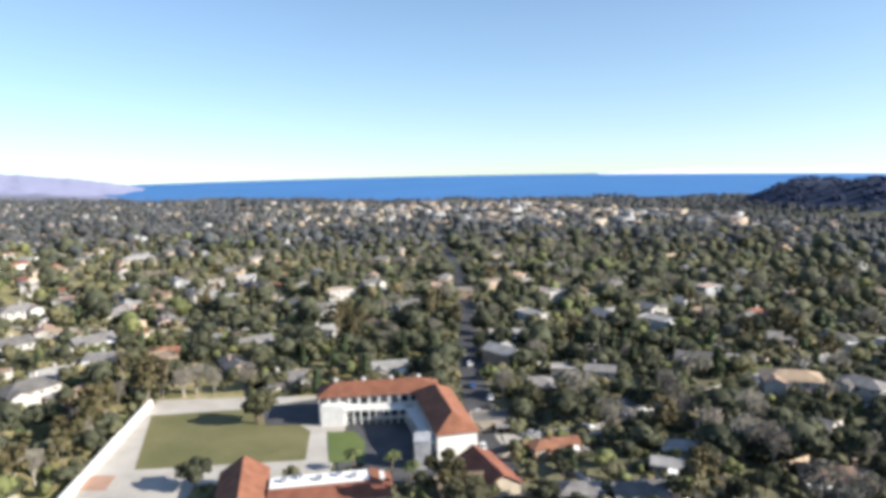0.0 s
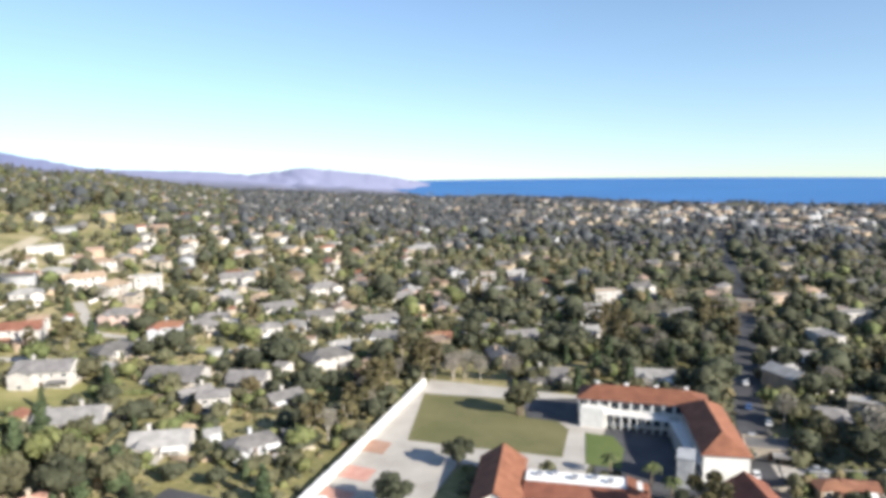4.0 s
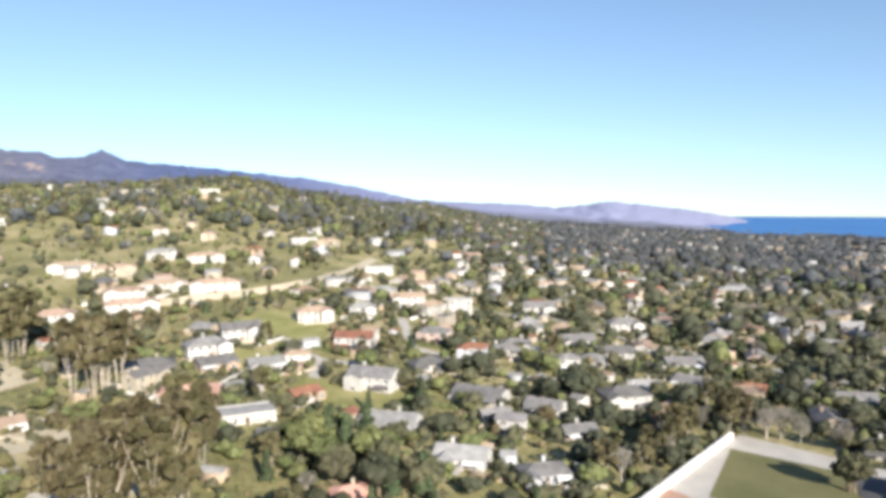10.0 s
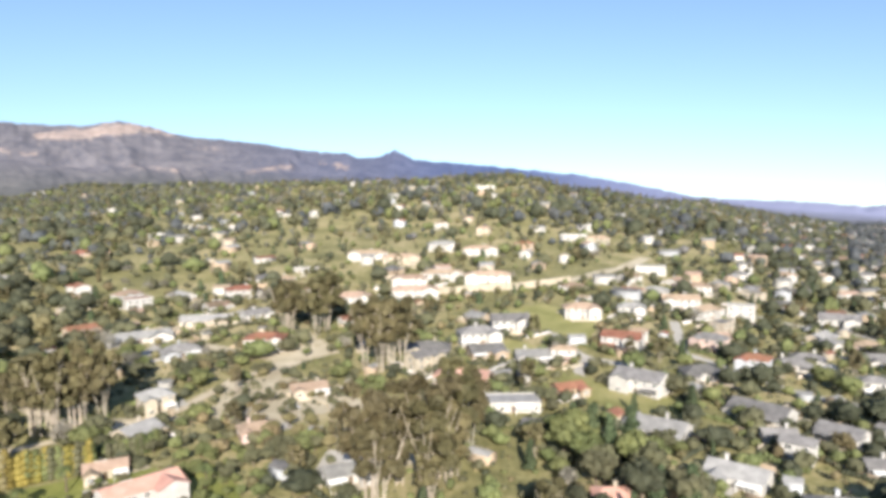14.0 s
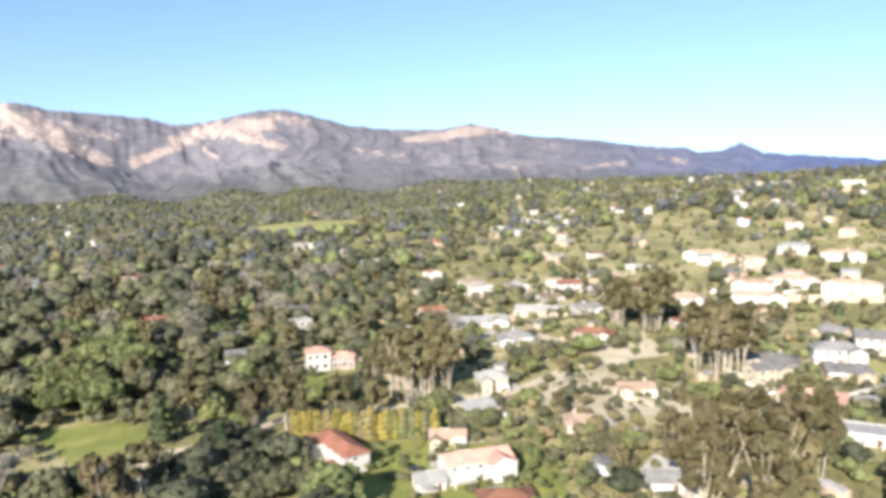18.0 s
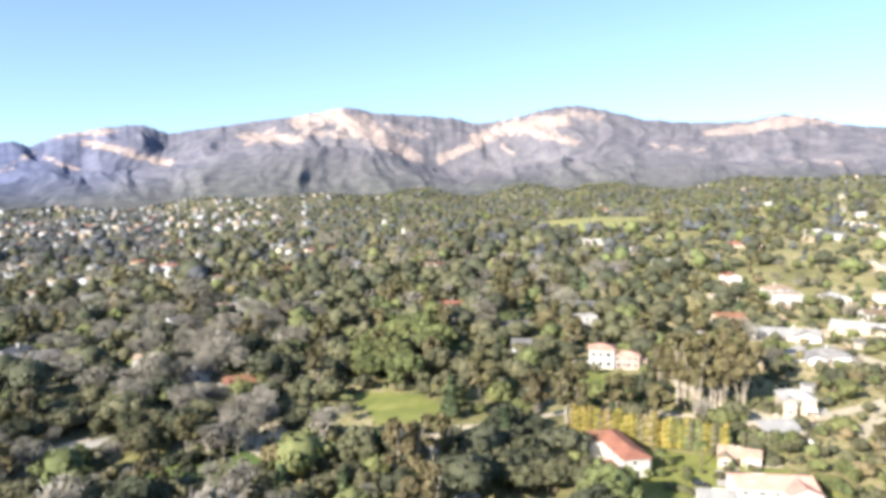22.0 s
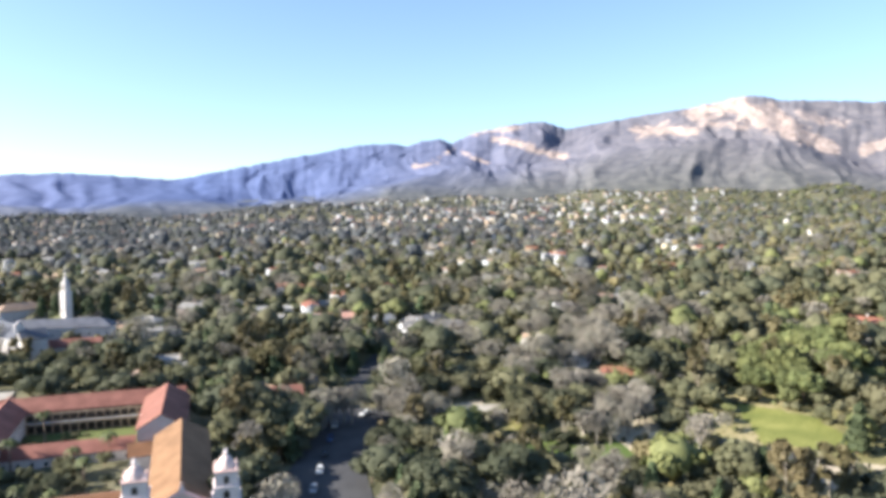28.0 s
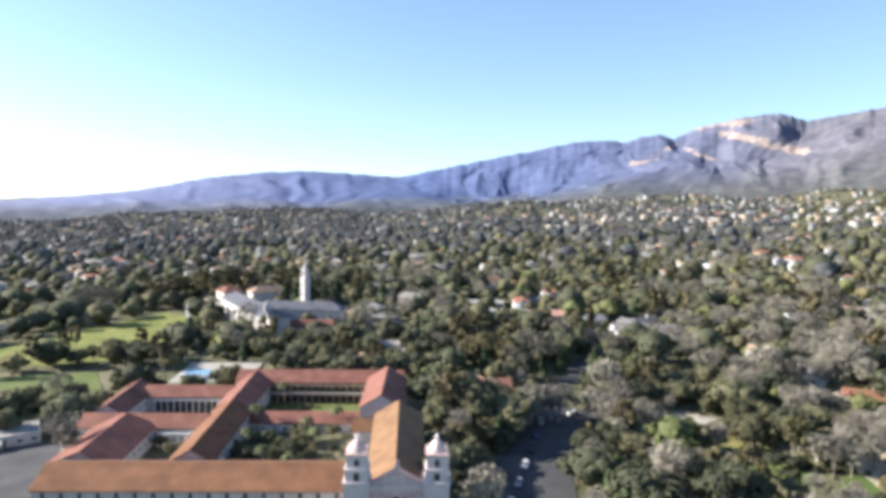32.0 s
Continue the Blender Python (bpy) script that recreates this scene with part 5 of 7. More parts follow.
house(30, 149, 359, 10, 6, 1, "white", "grey", "hip")
house(3, 154, 9, 11, 7, 1, "tan", "brown", "gable")
house(-286, 127, 81, 18, 11, 2, "white", "grey", "hip")
house(-300, 150, 73, 18, 11, 2, "white", "grey", "gable")
house(-283, 102, 70, 19, 11, 1, "cream", "grey", "hip")
house(-267, 122, 85, 15, 10, 1, "tan", "grey", "gable")
house(-253, 137, 72, 14, 9, 1, "white", "pale", "gable")
house(-248, 149, 59, 10, 6, 2, "white", "tan", "hip")
house(-243, 101, 58, 20, 11, 1, "pink", "pink", "hip")
house(-208, 105, 68, 18, 11, 1, "white", "pale", "flat")
house(-215, 131, 89, 11, 7, 1, "tan", "terracotta", "gable")
house(-208, 158, 28, 18, 11, 2, "white", "grey", "gable")
house(-213, 190, 68, 15, 10, 1, "white", "grey", "hip")
house(-174, 181, 19, 19, 11, 1, "white", "grey", "gable")
house(-172, 137, 31, 18, 11, 1, "white", "pale", "gable")
house(-138, 136, 30, 15, 10, 1, "white", "pale", "gable")
house(-156, 169, 63, 10, 6, 1, "white", "grey", "gable")
house(-144, 164, 31, 9, 6, 2, "white", "grey", "gable")
house(-257, 185, 39, 17, 11, 2, "white", "terracotta", "gable")
house(-263, 198, 53, 8, 5, 2, "white", "tan", "hip")
house(-309, 196, 68, 18, 11, 2, "white", "tan", "hip")
house(-304, 224, 54, 14, 9, 2, "white", "pale", "hip")
house(-315, 265, 60, 20, 11, 2, "white", "tan", "gable")
house(-287, 282, 45, 14, 9, 3, "white", "pale", "flat")
house(-346, 300, 59, 22, 11, 2, "white", "tan", "hip")
house(-411, 319, 52, 21, 11, 2, "white", "pale", "flat")
house(-254, 233, 67, 13, 8, 1, "cream", "tan", "gable")
house(-407, 188, 65, 29, 11, 2, "white", "tan", "hip")
house(-428, 165, 69, 26, 11, 2, "white", "tan", "hip")
house(-421, 139, 72, 22, 11, 2, "white", "tan", "hip")
house(-503, 226, 66, 27, 11, 2, "white", "tan", "hip")
house(-531, 205, 79, 25, 11, 2, "white", "pale", "hip")
house(-490, 156, 72, 27, 11, 2, "cream", "tan", "hip")
house(-516, 272, 62, 16, 10, 2, "tan", "terracotta", "hip")
house(-555, 344, 58, 24, 11, 2, "white", "pale", "flat")
house(-528, 352, 56, 21, 11, 2, "cream", "tan", "hip")
house(-1070, 388, 70, 31, 11, 2, "white", "pale", "flat")
house(-942, 431, 65, 30, 11, 2, "white", "pale", "flat")
house(-747, 421, 61, 21, 11, 2, "cream", "pale", "hip")
house(-638, 245, 69, 13, 9, 2, "white", "tan", "hip")
house(-590, 269, 65, 14, 9, 2, "cream", "tan", "hip")
house(-139, 221, 57, 17, 11, 2, "white", "grey", "hip")
house(-156, 298, 48, 17, 11, 1, "white", "grey", "gable")
house(-136, 270, 7, 15, 9, 1, "white", "grey", "gable")
house(-129, 179, 61, 11, 7, 1, "white", "grey", "gable")
house(-181, 243, 47, 10, 7, 2, "white", "grey", "hip")
house(-83, 294, 36, 14, 9, 1, "white", "grey", "gable")
house(-57, 237, 24, 14, 9, 1, "white", "grey", "gable")
house(-297, 514, 40, 24, 11, 2, "cream", "tan", "hip")
house(-259, 426, 31, 10, 6, 2, "white", "pale", "flat")
house(-211, 290, 56, 18, 11, 1, "white", "grey", "gable")
house(-221, 351, 52, 19, 11, 2, "white", "grey", "hip")
house(-151, 190, 18, 13, 8, 1, "white", "grey", "gable")
house(-116, 145, 54, 13, 8, 1, "grey", "grey", "hip")
house(-109, 156, 45, 7, 5, 1, "white", "grey", "gable")
house(-146, 247, 31, 12, 8, 1, "white", "pale", "gable")
house(-117, 213, 39, 9, 6, 1, "cream", "terracotta", "gable")
house(-116, 280, 23, 14, 9, 1, "tan", "terracotta", "hip")
house(-106, 300, 19, 12, 8, 1, "white", "grey", "gable")
house(-177, 360, 36, 18, 11, 1, "white", "grey", "gable")
house(-267, 602, 24, 27, 11, 2, "cream", "pale", "hip")
house(-221, 255, 41, 14, 9, 1, "white", "grey", "hip")
house(-273, 338, 39, 20, 11, 2, "white", "grey", "gable")
house(-408, 442, 43, 20, 11, 2, "white", "tan", "hip")
house(-264, -9, 107, 11, 9, 2, "cream", "pale", "hip")
house(-323, 37, 73, 18, 11, 2, "white", "terracotta", "hip")
house(-438, 37, 95, 20, 11, 2, "white", "terracotta", "hip")
house(-368, -19, 103, 30, 11, 1, "white", "pale", "gable")
house(-390, 13, 78, 24, 11, 1, "cream", "pale", "gable")
house(-222, 22, 94, 12, 8, 1, "pink", "tan", "hip")
house(-179, 40, 97, 12, 8, 1, "white", "pale", "gable")
house(-188, 289, 48, 18, 11, 1, "white", "grey", "gable")
house(-216, 241, 52, 14, 9, 1, "white", "grey", "hip")
house(-255, 44, 90, 13, 8, 1, "cream", "tan", "gable")
house(-139, 97, 65, 9, 6, 1, "cream", "pink", "hip")
villa = thing("villa", pose(-297, -86, float(height(-297, -86)), 0, 0, 106), "white two storey villa with low faded tile roofs", "house", "houses of the town")
part("main_block", Shape().box(-6.2, 4.6, -4.5, 4.5, -3, 8.3).mesh("main_block", WALLS["white"]), villa)
part("main_roof", roof_shape(10.8, 9, 8.3, 1.7, "hip", 0.6).mesh("main_roof", ROOFS["pink"]), villa, "faded clay tile hipped roof", pose(-0.8, 0, 0))
part("terrace", Shape().box(-13, -6.25, -5.4, 3, -3, 1.4).box(-13, -6.25, -5.6, -5.2, 1.4, 2.2).box(-13.2, -12.8, -5.2, 3, 1.4, 2.2).mesh("terrace", WALLS["cream"]), villa, "pale walled terrace")
part("garden_wing", Shape().box(4.65, 15, -3.0, 4.2, -3, 5.6).mesh("garden_wing", WALLS["pink"]), villa, "pale pink lower wing")
part("wing_roof", roof_shape(10.6, 7.4, 5.6, 1.4, "hip", 0.5).mesh("wing_roof", ROOFS["pink"]), villa, "faded clay tile hipped roof", pose(9.9, 0.6, 0))
part("loggia", Shape().box(5.5, 12.5, -5.0, -3.05, 2.7, 2.95).box(5.6, 5.95, -4.95, -4.6, -2, 2.7).box(8.8, 9.15, -4.95, -4.6, -2, 2.7).box(12.05, 12.4, -4.95, -4.6, -2, 2.7).mesh("loggia", WALLS["white"]), villa, "white loggia on square posts")
for wx, wz, ww, wh in ((-4.2, 0.8, 1.6, 2.2), (-1.2, 0.8, 1.8, 2.2), (2.2, 0.8, 2.6, 2.3), (-4.2, 4.9, 1.5, 1.9), (-1.2, 4.9, 1.8, 2.0), (2.2, 4.9, 2.4, 2.0)):
    part("window", FLAT_WINDOW, villa, m=pose(wx, -4.5, wz) @ Matrix.Diagonal((ww, 1, wh, 1)))
for wx in (6.4, 8.8, 11.2, 13.4):
    part("window", FLAT_WINDOW, villa, m=pose(wx, -3.0, 0.9) @ Matrix.Diagonal((1.4, 1, 1.6, 1)))
    part("window", FLAT_WINDOW, villa, m=pose(wx, -3.0, 3.5) @ Matrix.Diagonal((1.2, 1, 1.3, 1)))
part("door", DOOR_LEAF, villa, m=pose(-8, -5.4, -1.2) @ Matrix.Diagonal((1.4, 1, 2.1, 1)))
keep_free(-297, -86, 106, 14, 8)
keep_free(-205, -66, 97, 20, 9)
house(-304, -74, 104, 10, 7, 1, "pink", "tan", "hip")
house(-198, -52, 39, 23, 8, 2, "white", "terracotta", "hip")
house(-188, -11, 115, 19, 9, 2, "white", "pink", "gable")
house(-180, -23, 110, 8, 7, 1, "white", "pale", "gable")
house(-170, -2, 100, 14, 9, 1, "cream", "terracotta", "hip")
house(-374, -207, 119, 29, 11, 1, "white", "terracotta", "gable")
house(-673, -210, 107, 26, 11, 2, "white", "pale", "flat")
house(-579, -122, 112, 34, 11, 1, "white", "pale", "flat")
house(-406, -126, 117, 19, 11, 1, "white", "grey", "gable")
house(-764, -12, 91, 26, 11, 2, "white", "pale", "flat")
house(-838, 17, 89, 23, 11, 1, "white", "pale", "flat")
house(-834, 118, 82, 29, 11, 1, "white", "pale", "flat")
house(-515, 137, 75, 30, 11, 2, "white", "tan", "hip")
house(-391, 133, 71, 27, 11, 2, "white", "tan", "hip")
house(-392, 95, 76, 20, 11, 2, "white", "tan", "hip")
house(-334, -0, 105, 18, 11, 1, "grey", "grey", "hip")
house(-337, -337, 135, 14, 9, 1, "white", "pale", "flat")
house(-662, -68, 96, 30, 11, 1, "pink", "terracotta", "hip")
house(-530, -218, 112, 16, 10, 1, "white", "pale", "gable")
house(-212, -21, 96, 11, 7, 1, "cream", "tan", "gable")
house(-117, -414, 169, 21, 11, 1, "white", "pale", "flat")
house(-140, -373, 169, 22, 11, 1, "pink", "pink", "gable")
house(-170, -327, 172, 18, 11, 1, "grey", "grey", "gable")
house(-187, -320, 160, 17, 11, 1, "white", "grey", "hip")
house(-315, -322, 136, 13, 8, 1, "white", "pale", "gable")
house(-203, -210, 136, 13, 8, 1, "tan", "terracotta", "hip")
house(-49, -387, 173, 19, 11, 1, "white", "pale", "flat")
house(-38, -318, 173, 19, 11, 1, "cream", "pale", "flat")
house(-258, -196, 127, 13, 9, 1, "grey", "grey", "gable")
house(-308, -127, 112, 14, 9, 1, "grey", "grey", "gable")
house(84, -219, 201, 18, 11, 1, "white", "pale", "flat")
house(-43, -303, 172, 13, 8, 1, "white", "pale", "flat")

# ---- more houses of the town, farther off ----
def blocked(x, y, margin=0.0):
    """Which of these places lie in a road, a lawn or a building."""
    x, y = np.asarray(x, float), np.asarray(y, float)
    out = np.zeros(x.shape, bool)
    for cx, cy, a, hw, hd in BLOCKED:
        dx, dy = x - cx, y - cy
        out |= (np.abs(dx * math.cos(a) + dy * math.sin(a)) < hw + margin) & (np.abs(dy * math.cos(a) - dx * math.sin(a)) < hd + margin)
    for poly in LAWNS:
        px, py = np.array([p[0] for p in poly]), np.array([p[1] for p in poly])
        near = (x > px.min()) & (x < px.max()) & (y > py.min()) & (y < py.max())
        for i in np.flatnonzero(near):
            out.flat[i] |= inside(x.flat[i], y.flat[i], poly)
    return out


rng = np.random.default_rng(5)


def spread(r0, r1, cell, a0=-44.0, a1=212.0):
    """Places on a jittered grid within a ring sector: x, y, direction, distance."""
    n = int(2 * r1 / cell) + 1
    gx, gy = np.meshgrid(np.arange(n), np.arange(n))
    x = (gx.ravel() + rng.uniform(0.05, 0.95, n * n)) * cell - r1
    y = (gy.ravel() + rng.uniform(0.05, 0.95, n * n)) * cell - r1
    r, a = np.hypot(x, y), (np.degrees(np.arctan2(-x, y)) + 120) % 360 - 120
    k = (r >= r0) & (r < r1) & (a > a0) & (a < a1)
    return x[k], y[k], a[k], r[k]


HOUSE_AZ = (-44, -20, 0, 20, 32, 45, 60, 72, 80, 95, 105, 125, 140, 160, 185, 212)
HOUSE_NEAR = (0.3, 0.3, 0.3, 0.5, 0.7, 0.75, 0.5, 0.4, 0.25, 0.14, 0.05, 0.03, 0.08, 0.1, 0.2, 0.3)
HOUSE_FAR = (0.22, 0.24, 0.26, 0.4, 0.5, 0.42, 0.28, 0.22, 0.18, 0.16, 0.12, 0.2, 0.42, 0.3, 0.35, 0.4)
hx, hy, ha, hr = spread(230, 640, 26)
pick = (rng.random(len(hx)) < np.interp(ha, HOUSE_AZ, HOUSE_NEAR)) & ~blocked(hx, hy, 6)
order = np.flatnonzero(pick)
order = order[np.argsort(hr[order])][:130]
for i in order:
    sunny = ha[i] > 25
    wall = rng.choice(["white", "cream", "grey", "tan", "pink"], p=[0.6, 0.2, 0.06, 0.1, 0.04] if sunny else [0.4, 0.2, 0.22, 0.16, 0.02])
    roof = rng.choice(["grey", "pale", "tan", "terracotta", "brown"], p=[0.3, 0.3, 0.16, 0.16, 0.08] if sunny else [0.5, 0.2, 0.12, 0.06, 0.12])
    house(float(hx[i]), float(hy[i]), float(rng.choice([0, 90, 15, 105]) + rng.uniform(-8, 8) + 20), float(rng.uniform(10, 16)), float(rng.uniform(7.5, 10)),
          int(rng.choice([1, 1, 2])), str(wall), str(roof), str(rng.choice(["gable", "hip", "gable", "flat"])), plain=True)


def joined(name, pieces, mats, label, category, smooth=False):
    """Many small forms in one mesh. pieces: rows of (verts, triangles or quads, material index, tone)."""
    total_v = np.concatenate([p[0] for p in pieces])
    sizes = np.array([len(p[0]) for p in pieces])
    starts = np.concatenate([[0], np.cumsum(sizes)[:-1]])
    faces = np.concatenate([p[1] + s for p, s in zip(pieces, starts)])
    k = faces.shape[1]
    me = bpy.data.meshes.new(name)
    me.vertices.add(len(total_v))
    me.vertices.foreach_set("co", total_v.astype(np.float32).ravel())
    me.loops.add(len(faces) * k)
    me.loops.foreach_set("vertex_index", faces.astype(np.int32).ravel())
    me.polygons.add(len(faces))
    me.polygons.foreach_set("loop_start", np.arange(0, len(faces) * k, k, dtype=np.int32))
    for m in mats:
        me.materials.append(m)
    me.polygons.foreach_set("material_index", np.concatenate([np.full(len(p[1]), p[2]) if np.isscalar(p[2]) else p[2] for p in pieces]).astype(np.int32))
    if smooth:
        me.polygons.foreach_set("use_smooth", np.ones(len(faces), bool))
    tone = me.attributes.new("tone", "FLOAT", "POINT")
    tone.data.foreach_set("value", np.concatenate([np.full(len(p[0]), p[3]) for p in pieces]).astype(np.float32))
    me.update(calc_edges=True)
    me.validate()
    return tagged(new(name, me), label, category, kind="stuff")


def far_house(x, y, turn, w, d, h, wall, roof, tone, flat=False):
    """A small house of a distant quarter, as quads: walls, then roof slopes with eaves."""
    c, s = math.cos(turn), math.sin(turn)
    z = float(height(x, y))
    rise = 0.25 if flat else d * 0.2
    v = [(-w, -d, -3), (w, -d, -3), (w, d, -3), (-w, d, -3), (-w, -d, h), (w, -d, h), (w, d, h), (-w, d, h),
         (-w - .5, -d - .5, h - .15), (w + .5, -d - .5, h - .15), (w + .5, d + .5, h - .15), (-w - .5, d + .5, h - .15), (-w - .4, 0, h + rise), (w + .4, 0, h + rise),
         (w, 0, h + rise - .2), (-w, 0, h + rise - .2)]
    v = np.array(v) * (0.5, 0.5, 1)
    v = np.stack([x + v[:, 0] * c - v[:, 1] * s, y + v[:, 0] * s + v[:, 1] * c, z + v[:, 2]], 1)
    f = np.array([(0, 1, 5, 4), (1, 2, 6, 5), (2, 3, 7, 6), (3, 0, 4, 7), (5, 6, 14, 14), (7, 4, 15, 15), (8, 9, 13, 12), (10, 11, 12, 13)])
    f[4] = (5, 6, 14, 14)
    tri = np.concatenate([f[:, [0, 1, 2]], f[[0, 1, 2, 3, 6, 7]][:, [0, 2, 3]]])
    idx = np.array([wall] * 6 + [roof] * 2 + [wall] * 4 + [roof] * 2)
    return v, tri, idx, tone


FAR_MATS = [WALLS["white"], WALLS["cream"], WALLS["tan"], WALLS["grey"], ROOFS["grey"], ROOFS["pale"], ROOFS["tan"], ROOFS["terracotta"]]
pieces = []
for r0, r1, cell in ((420, 900, 27), (900, 1500, 32), (1500, 2500, 40)):
    hx, hy, ha, hr = spread(r0, r1, cell)
    hz = height(hx, hy)
    pick = (rng.random(len(hx)) < np.interp(ha, HOUSE_AZ, HOUSE_FAR) + 0.24 * ((ha < 24) & (hr > 900)) + 0.18 * ((ha > 134) & (ha < 160) & (hr > 1000))) & (hz > SEA + 4) & ~((ha < -16) & (hr > 1250)) & ~blocked(hx, hy, 5)
    pick &= ~((ha > 46) & (ha < 128) & (hr > 560) & (rng.random(len(hx)) < 0.62))
    south = ha < 20
    pick &= ((hx - 960) / 500) ** 2 + ((hy - 1500) / 390) ** 2 > 1
    pick &= ~(south & (hr < 900) & (rng.random(len(hx)) < 0.2))
    for i in np.flatnonzero(pick):
        big = 1 - (hr[i] > 900) * 0.08
        pieces.append(far_house(hx[i], hy[i], rng.uniform(0, 3.14), rng.uniform(9, 17) * big, rng.uniform(7, 10) * big, rng.uniform(3.2, 6.5) * (0.6 + 0.4 * big) + (2.0 if hr[i] > 1000 and ha[i] > 130 else 0.8 if hr[i] > 1000 else 0),
                                int(rng.choice([1, 2, 3, 3, 3] if ha[i] > 126 else [0, 0, 0, 1, 2, 3] if ha[i] > 22 else [1, 2, 2, 3, 3])), int(rng.choice([4, 5, 5, 6, 7] if ha[i] > 22 else [4, 4, 4, 6])), rng.random()))
        BLOCKED.append((hx[i], hy[i], 0.0, 7, 7)) if hr[i] < 900 else None
# sheds and garages between the nearer gardens
hx, hy, ha, hr = spread(170, 430, 21, 12, 100)
pick = (rng.random(len(hx)) < 0.4) & ~blocked(hx, hy, 2)
for i in np.flatnonzero(pick):
    pieces.append(far_house(hx[i], hy[i], rng.uniform(0, 3.14), rng.uniform(4, 7.5), rng.uniform(3.5, 5.5), rng.uniform(2.4, 3.2), int(rng.choice([0, 1, 2, 3])), int(rng.choice([4, 5, 5, 6, 7])), rng.random()))
    BLOCKED.append((hx[i], hy[i], 0.0, 2.5, 2.5))
joined("distant_houses", pieces, FAR_MATS, "many small pale houses of the town among trees", "houses")
pieces = []
for i in range(280):
    a, r = radians(float(np.clip(rng.normal(-7, 11), -23, 16))), rng.uniform(1050, 2000)
    if math.hypot(-r * math.sin(a) - 985, r * math.cos(a) - 1480) < 470 or (math.degrees(a) < -11 and r > 1500):
        continue
    pieces.append(far_house(-r * math.sin(a), r * math.cos(a), rng.uniform(-0.1, 0.1) + rng.choice([0.3, 1.87]), rng.uniform(12, 32), rng.uniform(9, 18), rng.uniform(7, 12), int(rng.choice([1, 2, 3])), int(rng.choice([4, 5, 6])), rng.random(), True))
joined("downtown_buildings", pieces, FAR_MATS, "pale flat roofed downtown blocks", "buildings")

# ---- trees ----
ball = bmesh.new()
bmesh.ops.create_icosphere(ball, subdivisions=2, radius=1)
ICO_V, ICO_F = np.array([v.co[:] for v in ball.verts]), np.array([[v.index for v in f.verts] for f in ball.faces])
ball.free()
ball = bmesh.new()
bmesh.ops.create_icosphere(ball, subdivisions=1, radius=1)
SMALL_V, SMALL_F = np.array([v.co[:] for v in ball.verts]), np.array([[v.index for v in f.verts] for f in ball.faces])
ball.free()


def lump(r, centre, radii, fine=True, rough=0.22):
    v, f = (ICO_V, ICO_F) if fine else (SMALL_V, SMALL_F)
    k = 1 + r.uniform(-rough, rough, (len(v), 1))
    return v * k * radii + centre, f


def tufts(r, centre, radii, count, size, up=-0.35, slim=0.7):
    """Loose leafy sprays round a lobe, lying outward like shingles: two bent blades each."""
    d = r.normal(size=(count * 2, 3))
    d /= np.linalg.norm(d, axis=1, keepdims=True)
    d = d[d[:, 2] > up][:count]
    n = len(d)
    c = centre + d * radii * r.uniform(0.86, 1.1, (n, 1))
    verts = []
    for k in range(2):
        out = d + 0.45 * r.normal(size=(n, 3))
        out /= np.linalg.norm(out, axis=1, keepdims=True)
        a = np.cross(out, r.normal(size=(n, 3)))
        a /= np.linalg.norm(a, axis=1, keepdims=True) + 1e-6
        b = np.cross(out, a)
        s = size * r.uniform(0.6, 1.3, (n, 1))
        quad = np.stack([c - a * s, c - b * s * slim + d * s * 0.25, c + a * s, c + b * s * slim - d * s * 0.2], 1)
        verts.append(quad.reshape(-1, 3))
    v = np.concatenate(verts)
    q = np.arange(len(v)).reshape(-1, 4)
    return v, np.concatenate([q[:, [0, 1, 2]], q[:, [0, 2, 3]]])


def lobes_of(kind, r):
    """Lobes of a crown for a tree one unit high: centres, radii."""
    if kind in ("oak", "olive", "bright", "gold"):
        n = 10 if kind != "olive" else 8
        wide = {"oak": 0.44, "olive": 0.38, "bright": 0.4, "gold": 0.36}[kind]
        out = [((0, 0, 0.58), (wide * 0.72, wide * 0.72, 0.33))]
        for i in range(n):
            a = 2 * math.pi * (i * 0.618 + r.uniform(-0.1, 0.1))
            up = -0.25 + 1.1 * (i + 0.5) / n
            d = wide * 0.74 * math.sqrt(max(0.05, 1 - up * up)) * r.uniform(0.8, 1.05)
            s = r.uniform(0.11, 0.19)
            out.append(((d * math.cos(a), d * math.sin(a), 0.56 + 0.3 * up), (s, s, s * 0.85)))
        return out
    if kind == "eucalyptus":
        out = []
        for i in range(13):
            a, d = i * 1.571 + r.uniform(-0.35, 0.35), r.uniform(0.08, 0.23)
            s = r.uniform(0.05, 0.09)
            out.append(((d * math.cos(a), d * math.sin(a), 0.42 + 0.54 * (i + 0.5) / 13 + r.uniform(-0.05, 0.05)), (s, s, s * 0.85)))
        return out
    if kind == "conifer":
        out = []
        for i in range(6):
            z = 0.16 + 0.14 * i
            s = 0.2 * (1 - z) + 0.04
            out.append(((r.uniform(-0.03, 0.03), r.uniform(-0.03, 0.03), z), (s, s, 0.14)))
        return out
    if kind == "shrub":
        return [((r.uniform(-0.4, 0.4), r.uniform(-0.4, 0.4), r.uniform(0.3, 0.55)), (r.uniform(0.3, 0.5), r.uniform(0.3, 0.5), r.uniform(0.3, 0.45))) for _ in range(4)]
    return [((r.uniform(-0.16, 0.16), r.uniform(-0.16, 0.16), r.uniform(0.5, 0.85)), (0.2, 0.2, 0.16)) for _ in range(6)]


LOBES, GROW, CORE = (2, 3, 5, 8, 99), (1.3, 1.25, 1.2, 1.1, 1.0), (1.0, 1.0, 1.0, 0.95, 0.88)
